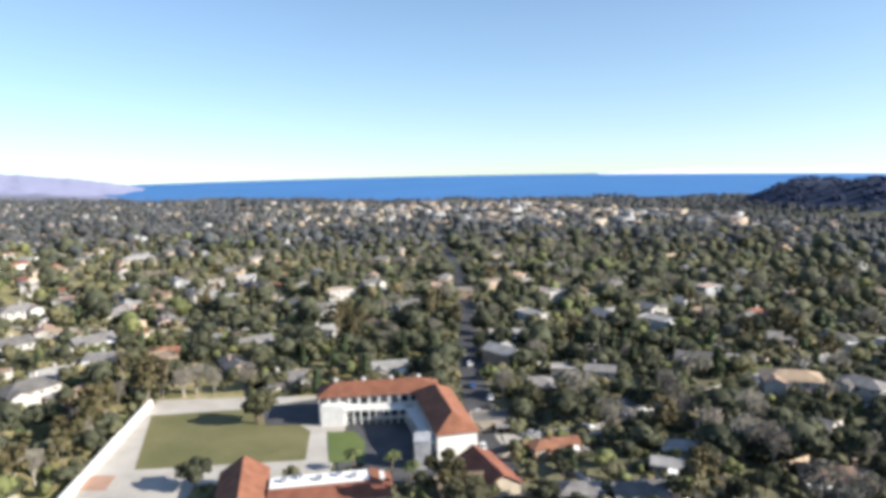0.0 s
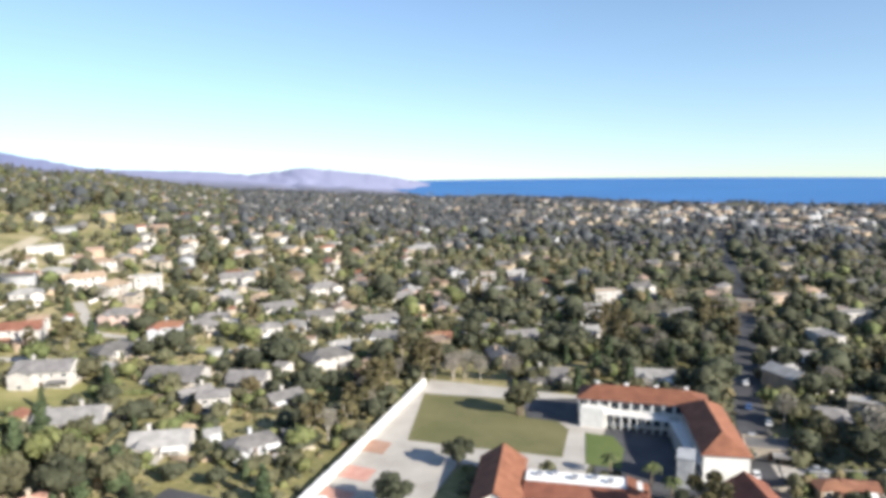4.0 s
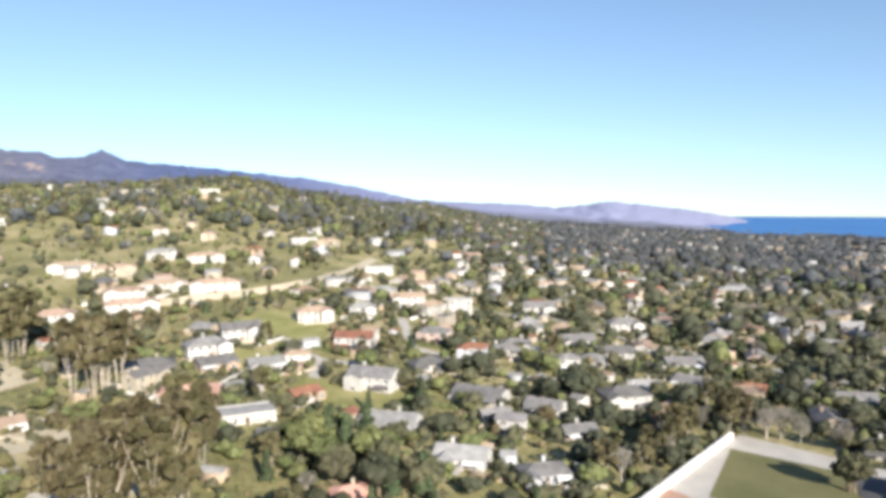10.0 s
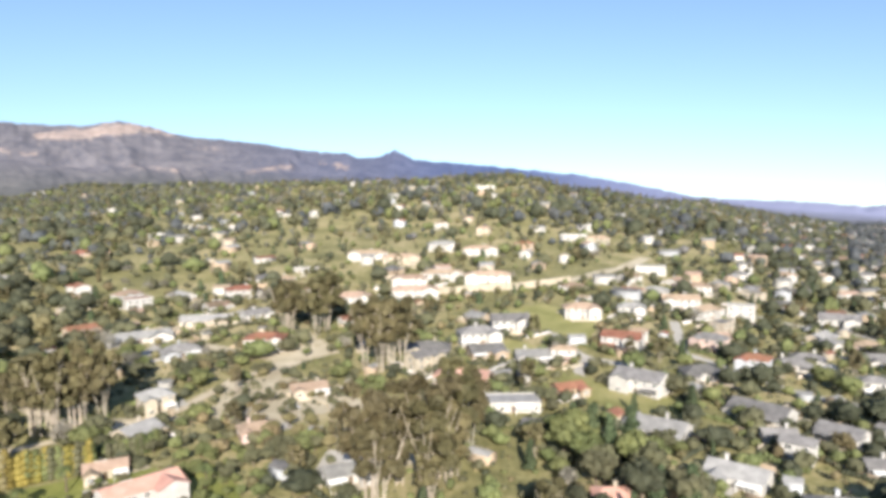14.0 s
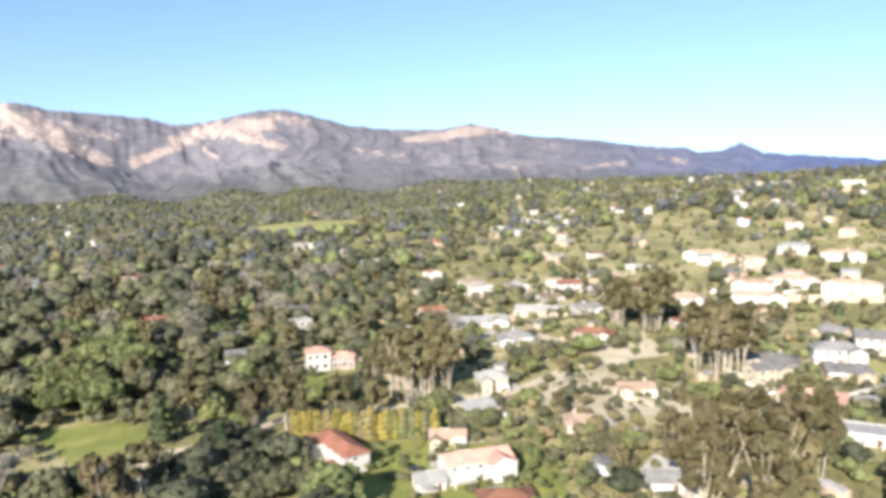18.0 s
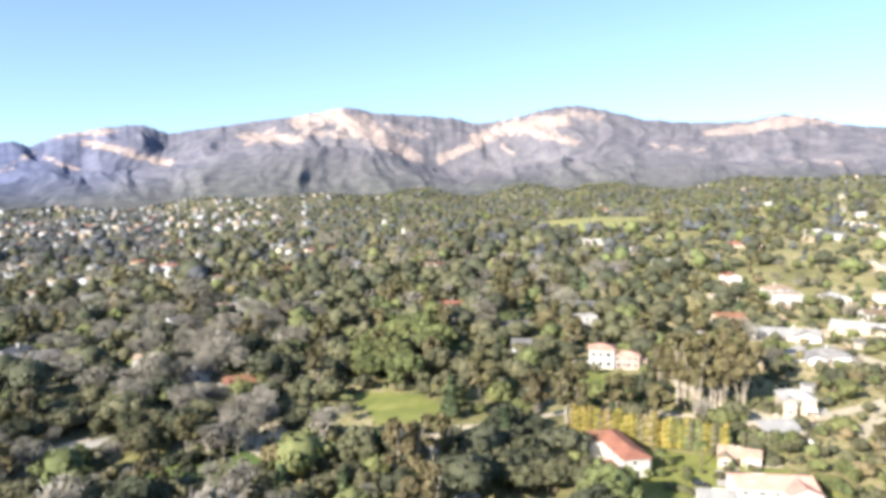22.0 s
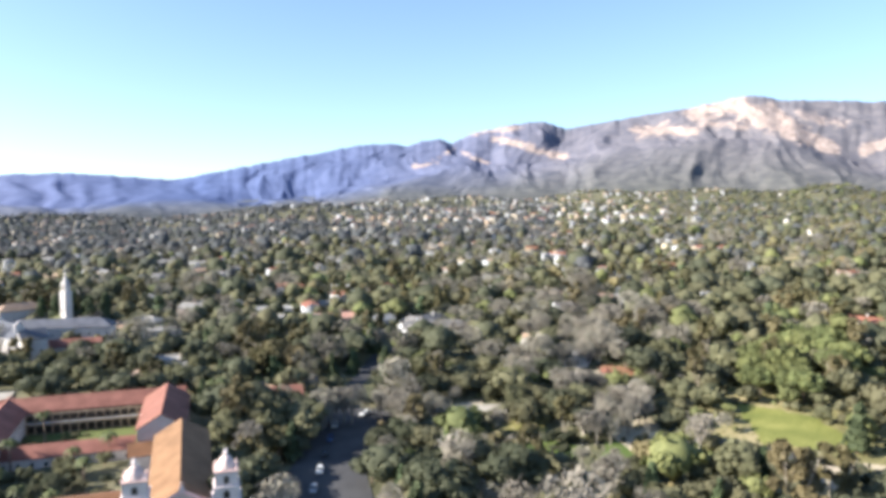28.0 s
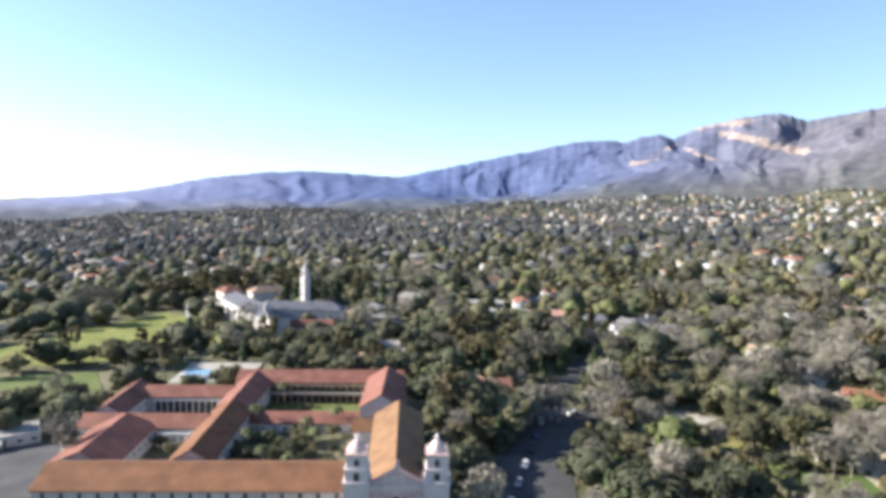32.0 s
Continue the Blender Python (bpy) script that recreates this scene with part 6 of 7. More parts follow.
ROUGH, TUFTS, BLADE = (0.34, 0.3, 0.18, 0.16, 0.1), (0, 0, 7, 14, 36), (0.1, 0.1, 0.08, 0.072, 0.055)


def crown_arrays(kind, seed, detail):
    """Leaves of a unit tree, in five steps of detail from 0 for the farthest to 4 for the nearest."""
    r = np.random.default_rng(seed)
    vs, fs, n = [], [], 0
    lobes = lobes_of(kind, r)
    lobes = lobes[::(4, 3, 2, 1, 1)[detail]] if kind in ("conifer", "eucalyptus") else lobes[:LOBES[detail]]
    count, blade = TUFTS[detail], BLADE[detail]
    if detail == 4:
        count, blade = {"bare": 60, "eucalyptus": 26, "conifer": 30}.get(kind, count), {"shrub": 0.12, "bare": 0.05}.get(kind, blade)
    elif kind == "bare":
        count, blade = (50, 0.055) if detail > 1 else (24, 0.08)
    elif kind == "shrub":
        blade = 0.15
    for c, rad in lobes:
        c, rad = np.array(c), np.array(rad) * GROW[detail]
        got = []
        if kind != "bare":
            got.append(lump(r, c, rad * (0.5 if kind == "eucalyptus" and detail == 4 else CORE[detail]), False, ROUGH[detail]))
        if count:
            got.append(tufts(r, c, rad, count, blade, slim=0.16 if kind == "bare" else 0.7))
        for v, f in got:
            vs.append(v), fs.append(f + n)
            n += len(v)
    return np.concatenate(vs), np.concatenate(fs)


def trunk_shape(kind, seed, scale=1.0):
    r = random.Random(seed)
    s = Shape()
    if kind == "eucalyptus":
        for i in range(4):
            a, w = i * 1.571 + r.uniform(-0.5, 0.5), r.uniform(0.14, 0.24)
            c, d = math.cos(a), math.sin(a)
            p = [(0.03 * c, 0.03 * d, -0.03), (w * 0.3 * c, w * 0.3 * d, r.uniform(0.3, 0.4)), (w * 0.8 * c, w * 0.8 * d, r.uniform(0.6, 0.7)), (w * 1.25 * c, w * 1.25 * d, r.uniform(0.84, 0.95))]
            for (q0, q1, r0, r1) in zip(p, p[1:], (0.008, 0.0064, 0.0045), (0.0064, 0.0045, 0.002)):
                s.tube(q0, q1, r0, r1, 5)
            for k in range(2):
                e = (p[2][0] + r.uniform(-0.1, 0.1), p[2][1] + r.uniform(-0.1, 0.1), p[2][2] + r.uniform(0.08, 0.2))
                s.tube(p[1 + k], e, 0.005, 0.002, 4)
    elif kind == "bare":
        s.tube((0, 0, -0.03), (0.01, 0, 0.35), 0.026, 0.018, 6)
        for i in range(11):
            a = i * 2.4 + r.uniform(-0.4, 0.4)
            b = (0.2 * math.cos(a), 0.2 * math.sin(a), r.uniform(0.55, 0.8))
            s.tube((0.01, 0, 0.22 + 0.02 * i), b, 0.012, 0.006, 5)
            for j in range(7):
                e = (b[0] + r.uniform(-0.16, 0.16), b[1] + r.uniform(-0.16, 0.16), b[2] + r.uniform(0.02, 0.24))
                s.tube(b, e, 0.0055, 0.0025, 3)
    elif kind == "conifer":
        s.tube((0, 0, -0.03), (0, 0, 0.9), 0.022, 0.005, 6)
    else:
        s.tube((0, 0, -0.04), (0.02, 0.01, 0.34), 0.035, 0.026, 7)
        for i in range(4):
            a = i * 1.6 + r.uniform(-0.3, 0.3)
            s.tube((0.02, 0.01, 0.28), (0.24 * math.cos(a), 0.24 * math.sin(a), r.uniform(0.5, 0.66)), 0.02, 0.008, 5)
    return s


TREE_WORDS = {"oak": ("oak_tree", "dark green spreading oak tree", 230), "olive": ("olive_tree", "grey green rounded tree", 230), "bright": ("broadleaf_tree", "sunny yellow green leafy tree", 150),
              "eucalyptus": ("eucalyptus_tree", "tall brownish eucalyptus with pale bare trunks", 140), "conifer": ("conifer_tree", "tall dark green conifer", 90),
              "bare": ("bare_tree", "leafless pale grey winter tree", 200), "gold": ("yellowing_tree", "tree with yellowing winter leaves", 40), "shrub": ("shrub", "low rounded green shrub", 120)}
PLANTED = []      # kind, x, y, height


def plant(kind, x, y, tall):
    PLANTED.append((kind, x, y, tall))


def grove(kind, x, y, wide, deep, turn, count, low, high, seed=1):
    r = random.Random(seed)
    for _ in range(count):
        a, b = r.uniform(-wide, wide), r.uniform(-deep, deep)
        c, s = math.cos(radians(turn)), math.sin(radians(turn))
        plant(kind, x + a * c - b * s, y + a * s + b * c, r.uniform(low, high))


grove("eucalyptus", -167, 60, 21, 8, 120, 12, 22, 32, 2)
grove("eucalyptus", -255, -34, 13, 4, 90, 10, 22, 29, 3)
grove("eucalyptus", -341, 58, 12, 5, 60, 7, 24, 31, 4)
grove("eucalyptus", -268, 77, 8, 6, 60, 5, 24, 30, 5)
grove("eucalyptus", -105, 185, 36, 4, 97, 12, 8, 14, 6)
grove("bare", -104, 190, 34, 4, 97, 6, 6, 10, 56)
grove("eucalyptus", -98, 228, 8, 8, 0, 8, 10, 15, 7)
grove("conifer", -166, 110, 10, 6, 60, 5, 12, 18, 8)
grove("bright", -160, 110, 14, 7, 60, 8, 9, 15, 45)
grove("conifer", -140, 108, 14, 6, 50, 4, 9, 14, 9)
grove("olive", -140, 108, 14, 7, 50, 9, 7, 12, 46)
grove("olive", -58, -203, 14, 9, 40, 8, 10, 15, 10)
grove("gold", -54, -198, 12, 8, 40, 4, 9, 12, 41)
grove("oak", -62, -212, 12, 8, 40, 4, 10, 14, 42)
grove("bare", -76, -214, 9, 7, 40, 8, 10, 14, 11)
grove("oak", -84, -166, 12, 4, 10, 9, 6, 9, 12)
grove("oak", -90, -186, 9, 5, 30, 6, 7, 10, 13)
grove("gold", -108, -164, 9, 7, 0, 7, 6, 9, 14)
grove("bare", -106, -201, 7, 4, 0, 6, 9, 13, 15)
grove("bare", -172, -194, 10, 6, 0, 6, 9, 14, 16)
grove("bare", -158, -164, 14, 8, 30, 12, 8, 12, 17)
grove("bare", -214, -242, 30, 10, 40, 16, 10, 14, 18)
grove("bare", -275, -250, 40, 14, 40, 14, 10, 15, 21)
grove("bright", -280, -176, 26, 16, 30, 32, 11, 16, 19)
grove("bright", -245, -166, 18, 14, 30, 18, 10, 14, 20)
grove("gold", -82, -281, 7, 4, 0, 4, 13, 17, 22)
grove("bright", -123, -303, 8, 6, 0, 5, 8, 11, 23)
grove("oak", -67, 131, 1, 1, 0, 1, 9, 11, 24)
grove("bare", -80, 231, 12, 4, 10, 6, 7, 11, 50)
grove("olive", -70, 232, 14, 4, 10, 5, 4, 7, 51)
grove("olive", -55, 194, 3, 7, 0, 3, 9, 12, 25)
grove("olive", 6, 151, 8, 3, 0, 4, 3.5, 5.5, 26)
grove("shrub", -24, 166, 5, 2, 0, 3, 1.2, 2, 27)
grove("oak", -287, 5, 3, 3, 0, 2, 9, 11, 28)
grove("oak", -289, -57, 7, 6, 10, 4, 8, 11, 29)
grove("shrub", -262, -86, 9, 6, 10, 6, 1.5, 3, 30)
grove("olive", -150, -66, 10, 10, 10, 6, 3, 5, 55)
grove("shrub", -188, -32, 14, 26, 10, 34, 1.2, 2.6, 52)
grove("bright", -196, -30, 9, 26, 10, 12, 2, 3.6, 53)
grove("gold", -186, -14, 14, 20, 10, 8, 2, 3.4, 54)
grove("bare", -106, -216, 9, 7, 20, 7, 8, 12, 80)
grove("bare", -168, -226, 14, 6, 40, 5, 9, 13, 82)
grove("oak", -134, -232, 16, 6, 30, 8, 8, 12, 94)
grove("bright", -158, -218, 9, 5, 30, 4, 9, 12, 95)
grove("bare", -205, -262, 40, 12, 45, 13, 9, 13, 83)
grove("bare", -112, -168, 5, 5, 0, 4, 7, 9, 84)
grove("bright", -92, -166, 9, 7, 0, 9, 5, 8, 96)
grove("oak", -136, -164, 10, 4, 40, 8, 3, 5, 97)
grove("olive", -145, -191, 14, 8, 45, 14, 6, 10, 98)
grove("oak", -156, -186, 10, 6, 45, 6, 7, 11, 99)
grove("bare", -176, -178, 12, 8, 30, 8, 8, 12, 85)
grove("olive", -172, -60, 10, 13, 10, 16, 5, 8.5, 86)
grove("oak", -180, -72, 8, 6, 10, 6, 6, 9, 87)
grove("shrub", -250, 34, 18, 18, 0, 34, 1.2, 2.8, 88)
grove("gold", -246, 36, 16, 14, 0, 9, 2.5, 4.5, 89)
grove("bright", -320, 44, 20, 12, 0, 12, 3, 6, 90)
grove("shrub", -150, -150, 26, 12, 30, 24, 1.2, 2.6, 91)
grove("bright", -286, 8, 1, 1, 0, 1, 6, 7, 60)
grove("olive", -284, -85, 3, 11, 16, 5, 3.5, 6.5, 101)
grove("oak", 88, 178, 42, 34, 0, 44, 5, 9, 75)
grove("olive", 60, 200, 40, 30, 0, 16, 5, 8, 76)
grove("olive", -228, -14, 8, 14, 0, 14, 3, 6, 61)
grove("bright", -208, 6, 9, 10, 0, 16, 2.5, 5, 62)
grove("gold", -212, 30, 14, 12, 0, 12, 3, 6, 63)
grove("bright", -180, 10, 10, 12, 0, 14, 2.5, 5, 64)
grove("olive", -196, 24, 8, 14, 0, 14, 3, 6.5, 65)
grove("shrub", -200, 10, 22, 34, 0, 40, 1.2, 2.8, 66)
grove("olive", -240, 20, 12, 18, 0, 12, 3, 5, 67)
grove("bright", -250, -70, 14, 8, 20, 10, 4, 8, 68)
grove("oak", -262, -62, 5, 4, 0, 3, 8, 10, 69)
grove("bright", -234, -96, 14, 8, 40, 10, 4, 7, 70)
grove("olive", -300, 20, 18, 14, 0, 14, 3, 6, 71)
grove("bright", -330, -30, 26, 14, 90, 16, 5, 9, 72)
grove("olive", -176, -80, 12, 10, 30, 12, 6, 10, 73)
grove("oak", -196, -84, 9, 6, 30, 7, 8, 12, 74)
grove("olive", 4, -198, 15, 12, 0, 15, 3.5, 6.5, 31)
grove("oak", 2, -194, 15, 12, 170, 10, 3, 5.5, 47)
grove("olive", 14, -346, 26, 6, 160, 7, 6, 9, 48)
grove("oak", -2, -352, 20, 5, 170, 4, 6, 9, 49)
grove("shrub", 3, -196, 17, 14, 170, 22, 1.2, 2.4, 43)
grove("shrub", -2, -229, 15, 8, 170, 12, 1.2, 2.2, 44)
grove("conifer", 0, -224, 14, 4, 170, 4, 3.5, 5.5, 32)
grove("olive", 34, -202, 6, 8, 0, 3, 3, 5, 33)
grove("eucalyptus", 100, -345, 6, 4, 0, 2, 10, 12, 34)
grove("oak", 80, -312, 26, 6, 170, 12, 8, 12, 35)
grove("oak", 20, -330, 34, 8, 170, 14, 7, 10, 36)
grove("conifer", -10, -430, 22, 8, 170, 9, 14, 20, 37)
grove("eucalyptus", 40, -470, 40, 10, 170, 14, 16, 24, 38)
grove("olive", 92, -226, 12, 6, 170, 7, 6, 10, 39)

# random planting between roads, houses and lawns
AZ_MIX = (-44, 18, 40, 70, 100, 135, 165, 212)
MIX = {"oak": (0.54, 0.52, 0.4, 0.17, 0.18, 0.2, 0.26, 0.44), "olive": (0.2, 0.22, 0.28, 0.34, 0.4, 0.5, 0.44, 0.28), "bright": (0.04, 0.06, 0.11, 0.22, 0.17, 0.05, 0.04, 0.05),
       "eucalyptus": (0.04, 0.05, 0.06, 0.1, 0.07, 0.04, 0.04, 0.05), "conifer": (0.1, 0.09, 0.08, 0.06, 0.04, 0.04, 0.06, 0.08), "bare": (0.26, 0.18, 0.07, 0.05, 0.12, 0.26, 0.24, 0.14),
       "gold": (0.015, 0.025, 0.03, 0.04, 0.025, 0.03, 0.03, 0.01)}
KINDS = list(MIX)
SPAN = {"oak": (8, 14), "olive": (7, 12), "bright": (7, 13), "eucalyptus": (14, 22), "conifer": (9, 16), "bare": (9, 14), "gold": (7, 11), "shrub": (1.6, 3.2)}
GROVE_AZ = (-44, 0, 20, 40, 60, 75, 90, 100, 120, 160, 185, 212)
GROVE_D = (1.0, 0.95, 0.85, 0.8, 0.78, 0.72, 0.7, 0.95, 1.05, 1.0, 0.85, 0.8)


def kinds_for(a, x, y):
    """Kinds by direction, in drifts a few hundred metres across."""
    p = np.stack([np.interp(a, AZ_MIX, MIX[k]) for k in KINDS], 1)
    drift = np.array([(noise.noise(Vector((u * 0.006, v * 0.006, 4.0))), noise.noise(Vector((u * 0.009, v * 0.009, 9.0)))) for u, v in zip(x, y)])
    for i, k in enumerate(KINDS):
        if k in ("bare", "gold"):
            p[:, i] *= np.clip(1 + 3.2 * drift[:, 0], 0.15, 4)
        if k in ("bright", "olive"):
            p[:, i] *= np.clip(1 + 2.2 * drift[:, 1], 0.3, 3)
    p = np.cumsum(p / p.sum(1, keepdims=True), 1)
    return (rng.random((len(a), 1)) > p).sum(1).clip(0, len(KINDS) - 1)


def size_for(a, r):
    """Garden trees of the town stay lower than those of the wooded valley."""
    a = (a + 120) % 360 - 120
    return 1.0 if r > 700 else float(np.interp(a, (-44, 20, 70, 95, 110, 170, 212), (0.85, 0.74, 0.62, 0.74, 1.0, 1.0, 0.9)))


near_rows, far_rows = [], []
for r0, r1, cell, grow, level in ((118, 330, 9.0, 1.0, 3), (330, 560, 10.5, 1.05, 2), (560, 1000, 11.5, 1.0, 1), (1000, 1600, 13.5, 0.92, 0), (1600, 2700, 20, 0.95, 0)):
    tx, ty, ta, tr = spread(r0, r1, cell)
    tz = height(tx, ty)
    clump = np.array([noise.noise(Vector((a * 0.02, b * 0.02, 0.0))) for a, b in zip(tx, ty)])
    open_slope = np.where((tr < 345) & (ta > 40) & (ta < 99), np.where(ta < 62, 0.88, 0.62), 1.0)
    open_slope = np.where((ta > 45) & (ta < 102) & (tr >= 345) & (tr < 1500), np.where((ta > 60) & (tr > 520), 0.74, 0.92), open_slope)
    open_slope = np.where((ta < 14) & (tr > 950) & (tr < 1900) & ((ta > -10) | (tr < 1450)), 0.55, open_slope)
    open_slope = np.where(np.hypot(tx - 985, ty - 1480) < 320, 0.0, open_slope)
    open_slope = np.where((ta > 134) & (ta < 160) & (tr > 1000), 0.5, open_slope)
    keep = (rng.random(len(tx)) < (np.interp(ta, GROVE_AZ, GROVE_D) + 0.25 * clump + 0.15 * (tr > 1000)) * open_slope) & (tz > SEA + 2)
    if r1 <= 1000:
        keep &= ~blocked(tx, ty, 0.6)
    tx, ty, ta, tr = tx[keep], ty[keep], ta[keep], tr[keep]
    kind = kinds_for(ta, tx, ty)
    for x, y, r, k in zip(tx, ty, tr, kind):
        name = KINDS[k]
        turned = (math.degrees(math.atan2(-x, y)) + 120) % 360 - 120
        if name in ("oak", "conifer") and 84 < turned < 132 and r < 400 and rng.random() < 0.65:
            name = str(rng.choice(["bright", "olive"]))
        if name == "bare" and x < -140 and -130 < y < -40:
            name = "oak"
        lo, hi = SPAN[name]
        tall = rng.uniform(lo, hi) * (min(grow, 1.25) if name in ("eucalyptus", "conifer") else grow)
        if name not in ("eucalyptus", "conifer"):
            tall *= float(rng.choice([0.55, 0.8, 1.1, 1.45], p=[0.25, 0.3, 0.3, 0.15])) if r1 <= 1000 else float(rng.uniform(0.75, 1.1))
        tall *= size_for(math.degrees(math.atan2(-x, y)), r)
        (near_rows if r1 <= 560 else far_rows).append((name, x, y, tall, level))
sx, sy, sa, sr = spread(125, 300, 9.0)
keep = (rng.random(len(sx)) < 0.3) & ~blocked(sx, sy, 0.3)
near_rows += [("shrub", x, y, rng.uniform(1.6, 3.2), 2) for x, y in zip(sx[keep], sy[keep])]

# low scrub and grass tussocks that roughen the open slopes
scrub = []
for r0, r1, cell, dens in ((140, 300, 3.6, 0.5), (300, 430, 5.0, 0.4)):
    bx, by, ba, br = spread(r0, r1, cell, -40, 205)
    keep = (rng.random(len(bx)) < dens) & ~blocked(bx, by, -0.5)
    for x, y in zip(bx[keep], by[keep]):
        v, f = lump(rng, np.zeros(3), np.array((1, 1, 0.8)), False, 0.3)
        s_ = rng.uniform(0.4, 1.3)
        scrub.append((v * (s_, s_, s_ * rng.uniform(0.6, 1.1)) + (x, y, float(height(x, y)) + s_ * 0.2), f, int(rng.choice([0, 0, 1, 2, 3])), rng.random()))
joined("scrub", scrub, [LEAF["olive"], LEAF["gold"], LEAF["bright"], LEAF["oak"]], "low olive and yellow scrub on open slopes", "scrub")

# garden plants close round the houses
for x, y, w in HOUSES:
    if math.hypot(x, y) < 520:
        a, d = rng.uniform(0, 6.28, 6), w * rng.uniform(0.45, 0.75, 6) + 1.5
        hx, hy = x + d * np.cos(a), y + d * np.sin(a)
        for px, py in zip(*(q[~blocked(hx, hy, -2.0)] for q in (hx, hy))):
            near_rows.append((str(rng.choice(["olive", "oak", "bright", "gold", "shrub"])), px, py, float(rng.uniform(2.4, 6.0)), 2))

# small garden trees that close the gaps between the houses on the slopes
gx_, gy_, ga_, gr_ = spread(130, 450, 7.5, -40, 104)
keep = (rng.random(len(gx_)) < np.where(ga_ < 16, 0.5, np.where(ga_ < 84, 0.55, 0.4))) & ~blocked(gx_, gy_, 0.2)
for x, y, a in zip(gx_[keep], gy_[keep], ga_[keep]):
    near_rows.append((str(rng.choice(["olive", "oak", "bright", "gold", "conifer"], p=[0.36, 0.13, 0.32, 0.15, 0.04] if a > 58 else [0.3, 0.36, 0.16, 0.1, 0.08])), x, y, float(rng.uniform(3.2, 6.2)), 2))

# clipped hedges along the lot lines, and the paved yards in front of the houses
rows_of, yards = [], []
for x, y, w in HOUSES:
    if not 140 < math.hypot(x, y) < 430:
        continue
    turn = rng.choice([0.35, 1.92]) + rng.uniform(-0.1, 0.1)
    c, s = math.cos(turn), math.sin(turn)
    for side in rng.choice(4, 2, replace=False):
        half, off = w * 0.7, (w * 0.85) * (1 if side % 2 else -1)
        line = np.arange(-half, half, 1.3)
        u, v_ = (line, off) if side < 2 else (off, line)
        hx, hy = x + u * c - v_ * s, y + u * s + v_ * c
        for px, py in zip(*(q[~blocked(hx, hy, -1.0)] for q in (hx, hy))):
            v, f = lump(rng, np.zeros(3), np.array((1.0, 1.0, 1.0)), False, 0.22)
            tall = rng.uniform(0.8, 1.3)
            rows_of.append((v * (0.95, 0.95, tall) + (px, py, float(height(px, py)) + tall * 0.6), f, int(side) % 3, rng.random()))
    d = w * rng.uniform(0.5, 0.65)
    a = turn + rng.choice([0, 1.57, 3.14, 4.71])
    cx, cy, hw, hd = x + d * math.cos(a), y + d * math.sin(a), rng.uniform(2.5, 5.5), rng.uniform(2.0, 4.0)
    q = []
    for iu in (-1, 0, 1):
        for iv in (-1, 0, 1):
            px, py = cx + hw * iu * c - hd * iv * s, cy + hw * iu * s + hd * iv * c
            q.append((px, py, float(height(px, py)) + 0.3))
    grid = np.array([(i * 3 + j, (i + 1) * 3 + j, (i + 1) * 3 + j + 1, i * 3 + j + 1) for i in (0, 1) for j in (0, 1)])
    yards.append((np.array(q), np.concatenate([grid[:, [0, 1, 2]], grid[:, [0, 2, 3]]]), int(rng.integers(3)), rng.random()))
walls = []
for x, y, w in HOUSES:
    if not 140 < math.hypot(x, y) < 520 or y < -60:
        continue
    for _ in range(3):
        turn = rng.choice([0.35, 1.92]) + rng.uniform(-0.15, 0.15)
        d, a, half = w * rng.uniform(0.55, 0.95), rng.uniform(0, 6.28), rng.uniform(3, 8)
        cx, cy, c, s = x + d * math.cos(a), y + d * math.sin(a), math.cos(turn), math.sin(turn)
        if blocked(np.array([cx]), np.array([cy]), -1.5)[0]:
            continue
        tall = rng.uniform(0.9, 1.8)
        v = []
        for iu in (-half, 0.0, half):
            px, py = cx + iu * c, cy + iu * s
            z = float(height(px, py))
            v += [(px - 0.15 * s, py + 0.15 * c, z - 1), (px + 0.15 * s, py - 0.15 * c, z - 1), (px + 0.15 * s, py - 0.15 * c, z + tall), (px - 0.15 * s, py + 0.15 * c, z + tall)]
        q = np.array([(k, k + 4, k + 7, k + 3) for k in (0, 4)] + [(k + 1, k + 2, k + 6, k + 5) for k in (0, 4)] + [(k + 2, k + 3, k + 7, k + 6) for k in (0, 4)] + [(0, 3, 2, 1), (8, 9, 10, 11)])
        walls.append((np.array(v), np.concatenate([q[:, [0, 1, 2]], q[:, [0, 2, 3]]]), int(rng.integers(3)), rng.random()))
joined("garden_walls", walls, [WHITEWASH, WALLS["cream"], WALLS["tan"]], "low pale walls and fences between gardens", "walls")
joined("garden_hedges", rows_of, [LEAF["oak"], LEAF["olive"], LEAF["bright"]], "low clipped green hedges along garden lot lines", "hedges")
joined("house_yards", yards, [CONCRETE, DIRT, DRYGRASS], "small paved and grassy yards beside the houses", "yards")

# one by one: what was placed by name, then the nearest of the rest
near_rows.sort(key=lambda q: q[1] ** 2 + q[2] ** 2)
single = {k: [] for k in TREE_WORDS}
rest = []
for kind, x, y, tall in PLANTED:
    single[kind].append((x, y, tall))
for kind, x, y, tall, level in near_rows:
    if len(single[kind]) < TREE_WORDS[kind][2]:
        single[kind].append((x, y, tall))
    else:
        rest.append((kind, x, y, tall, level))

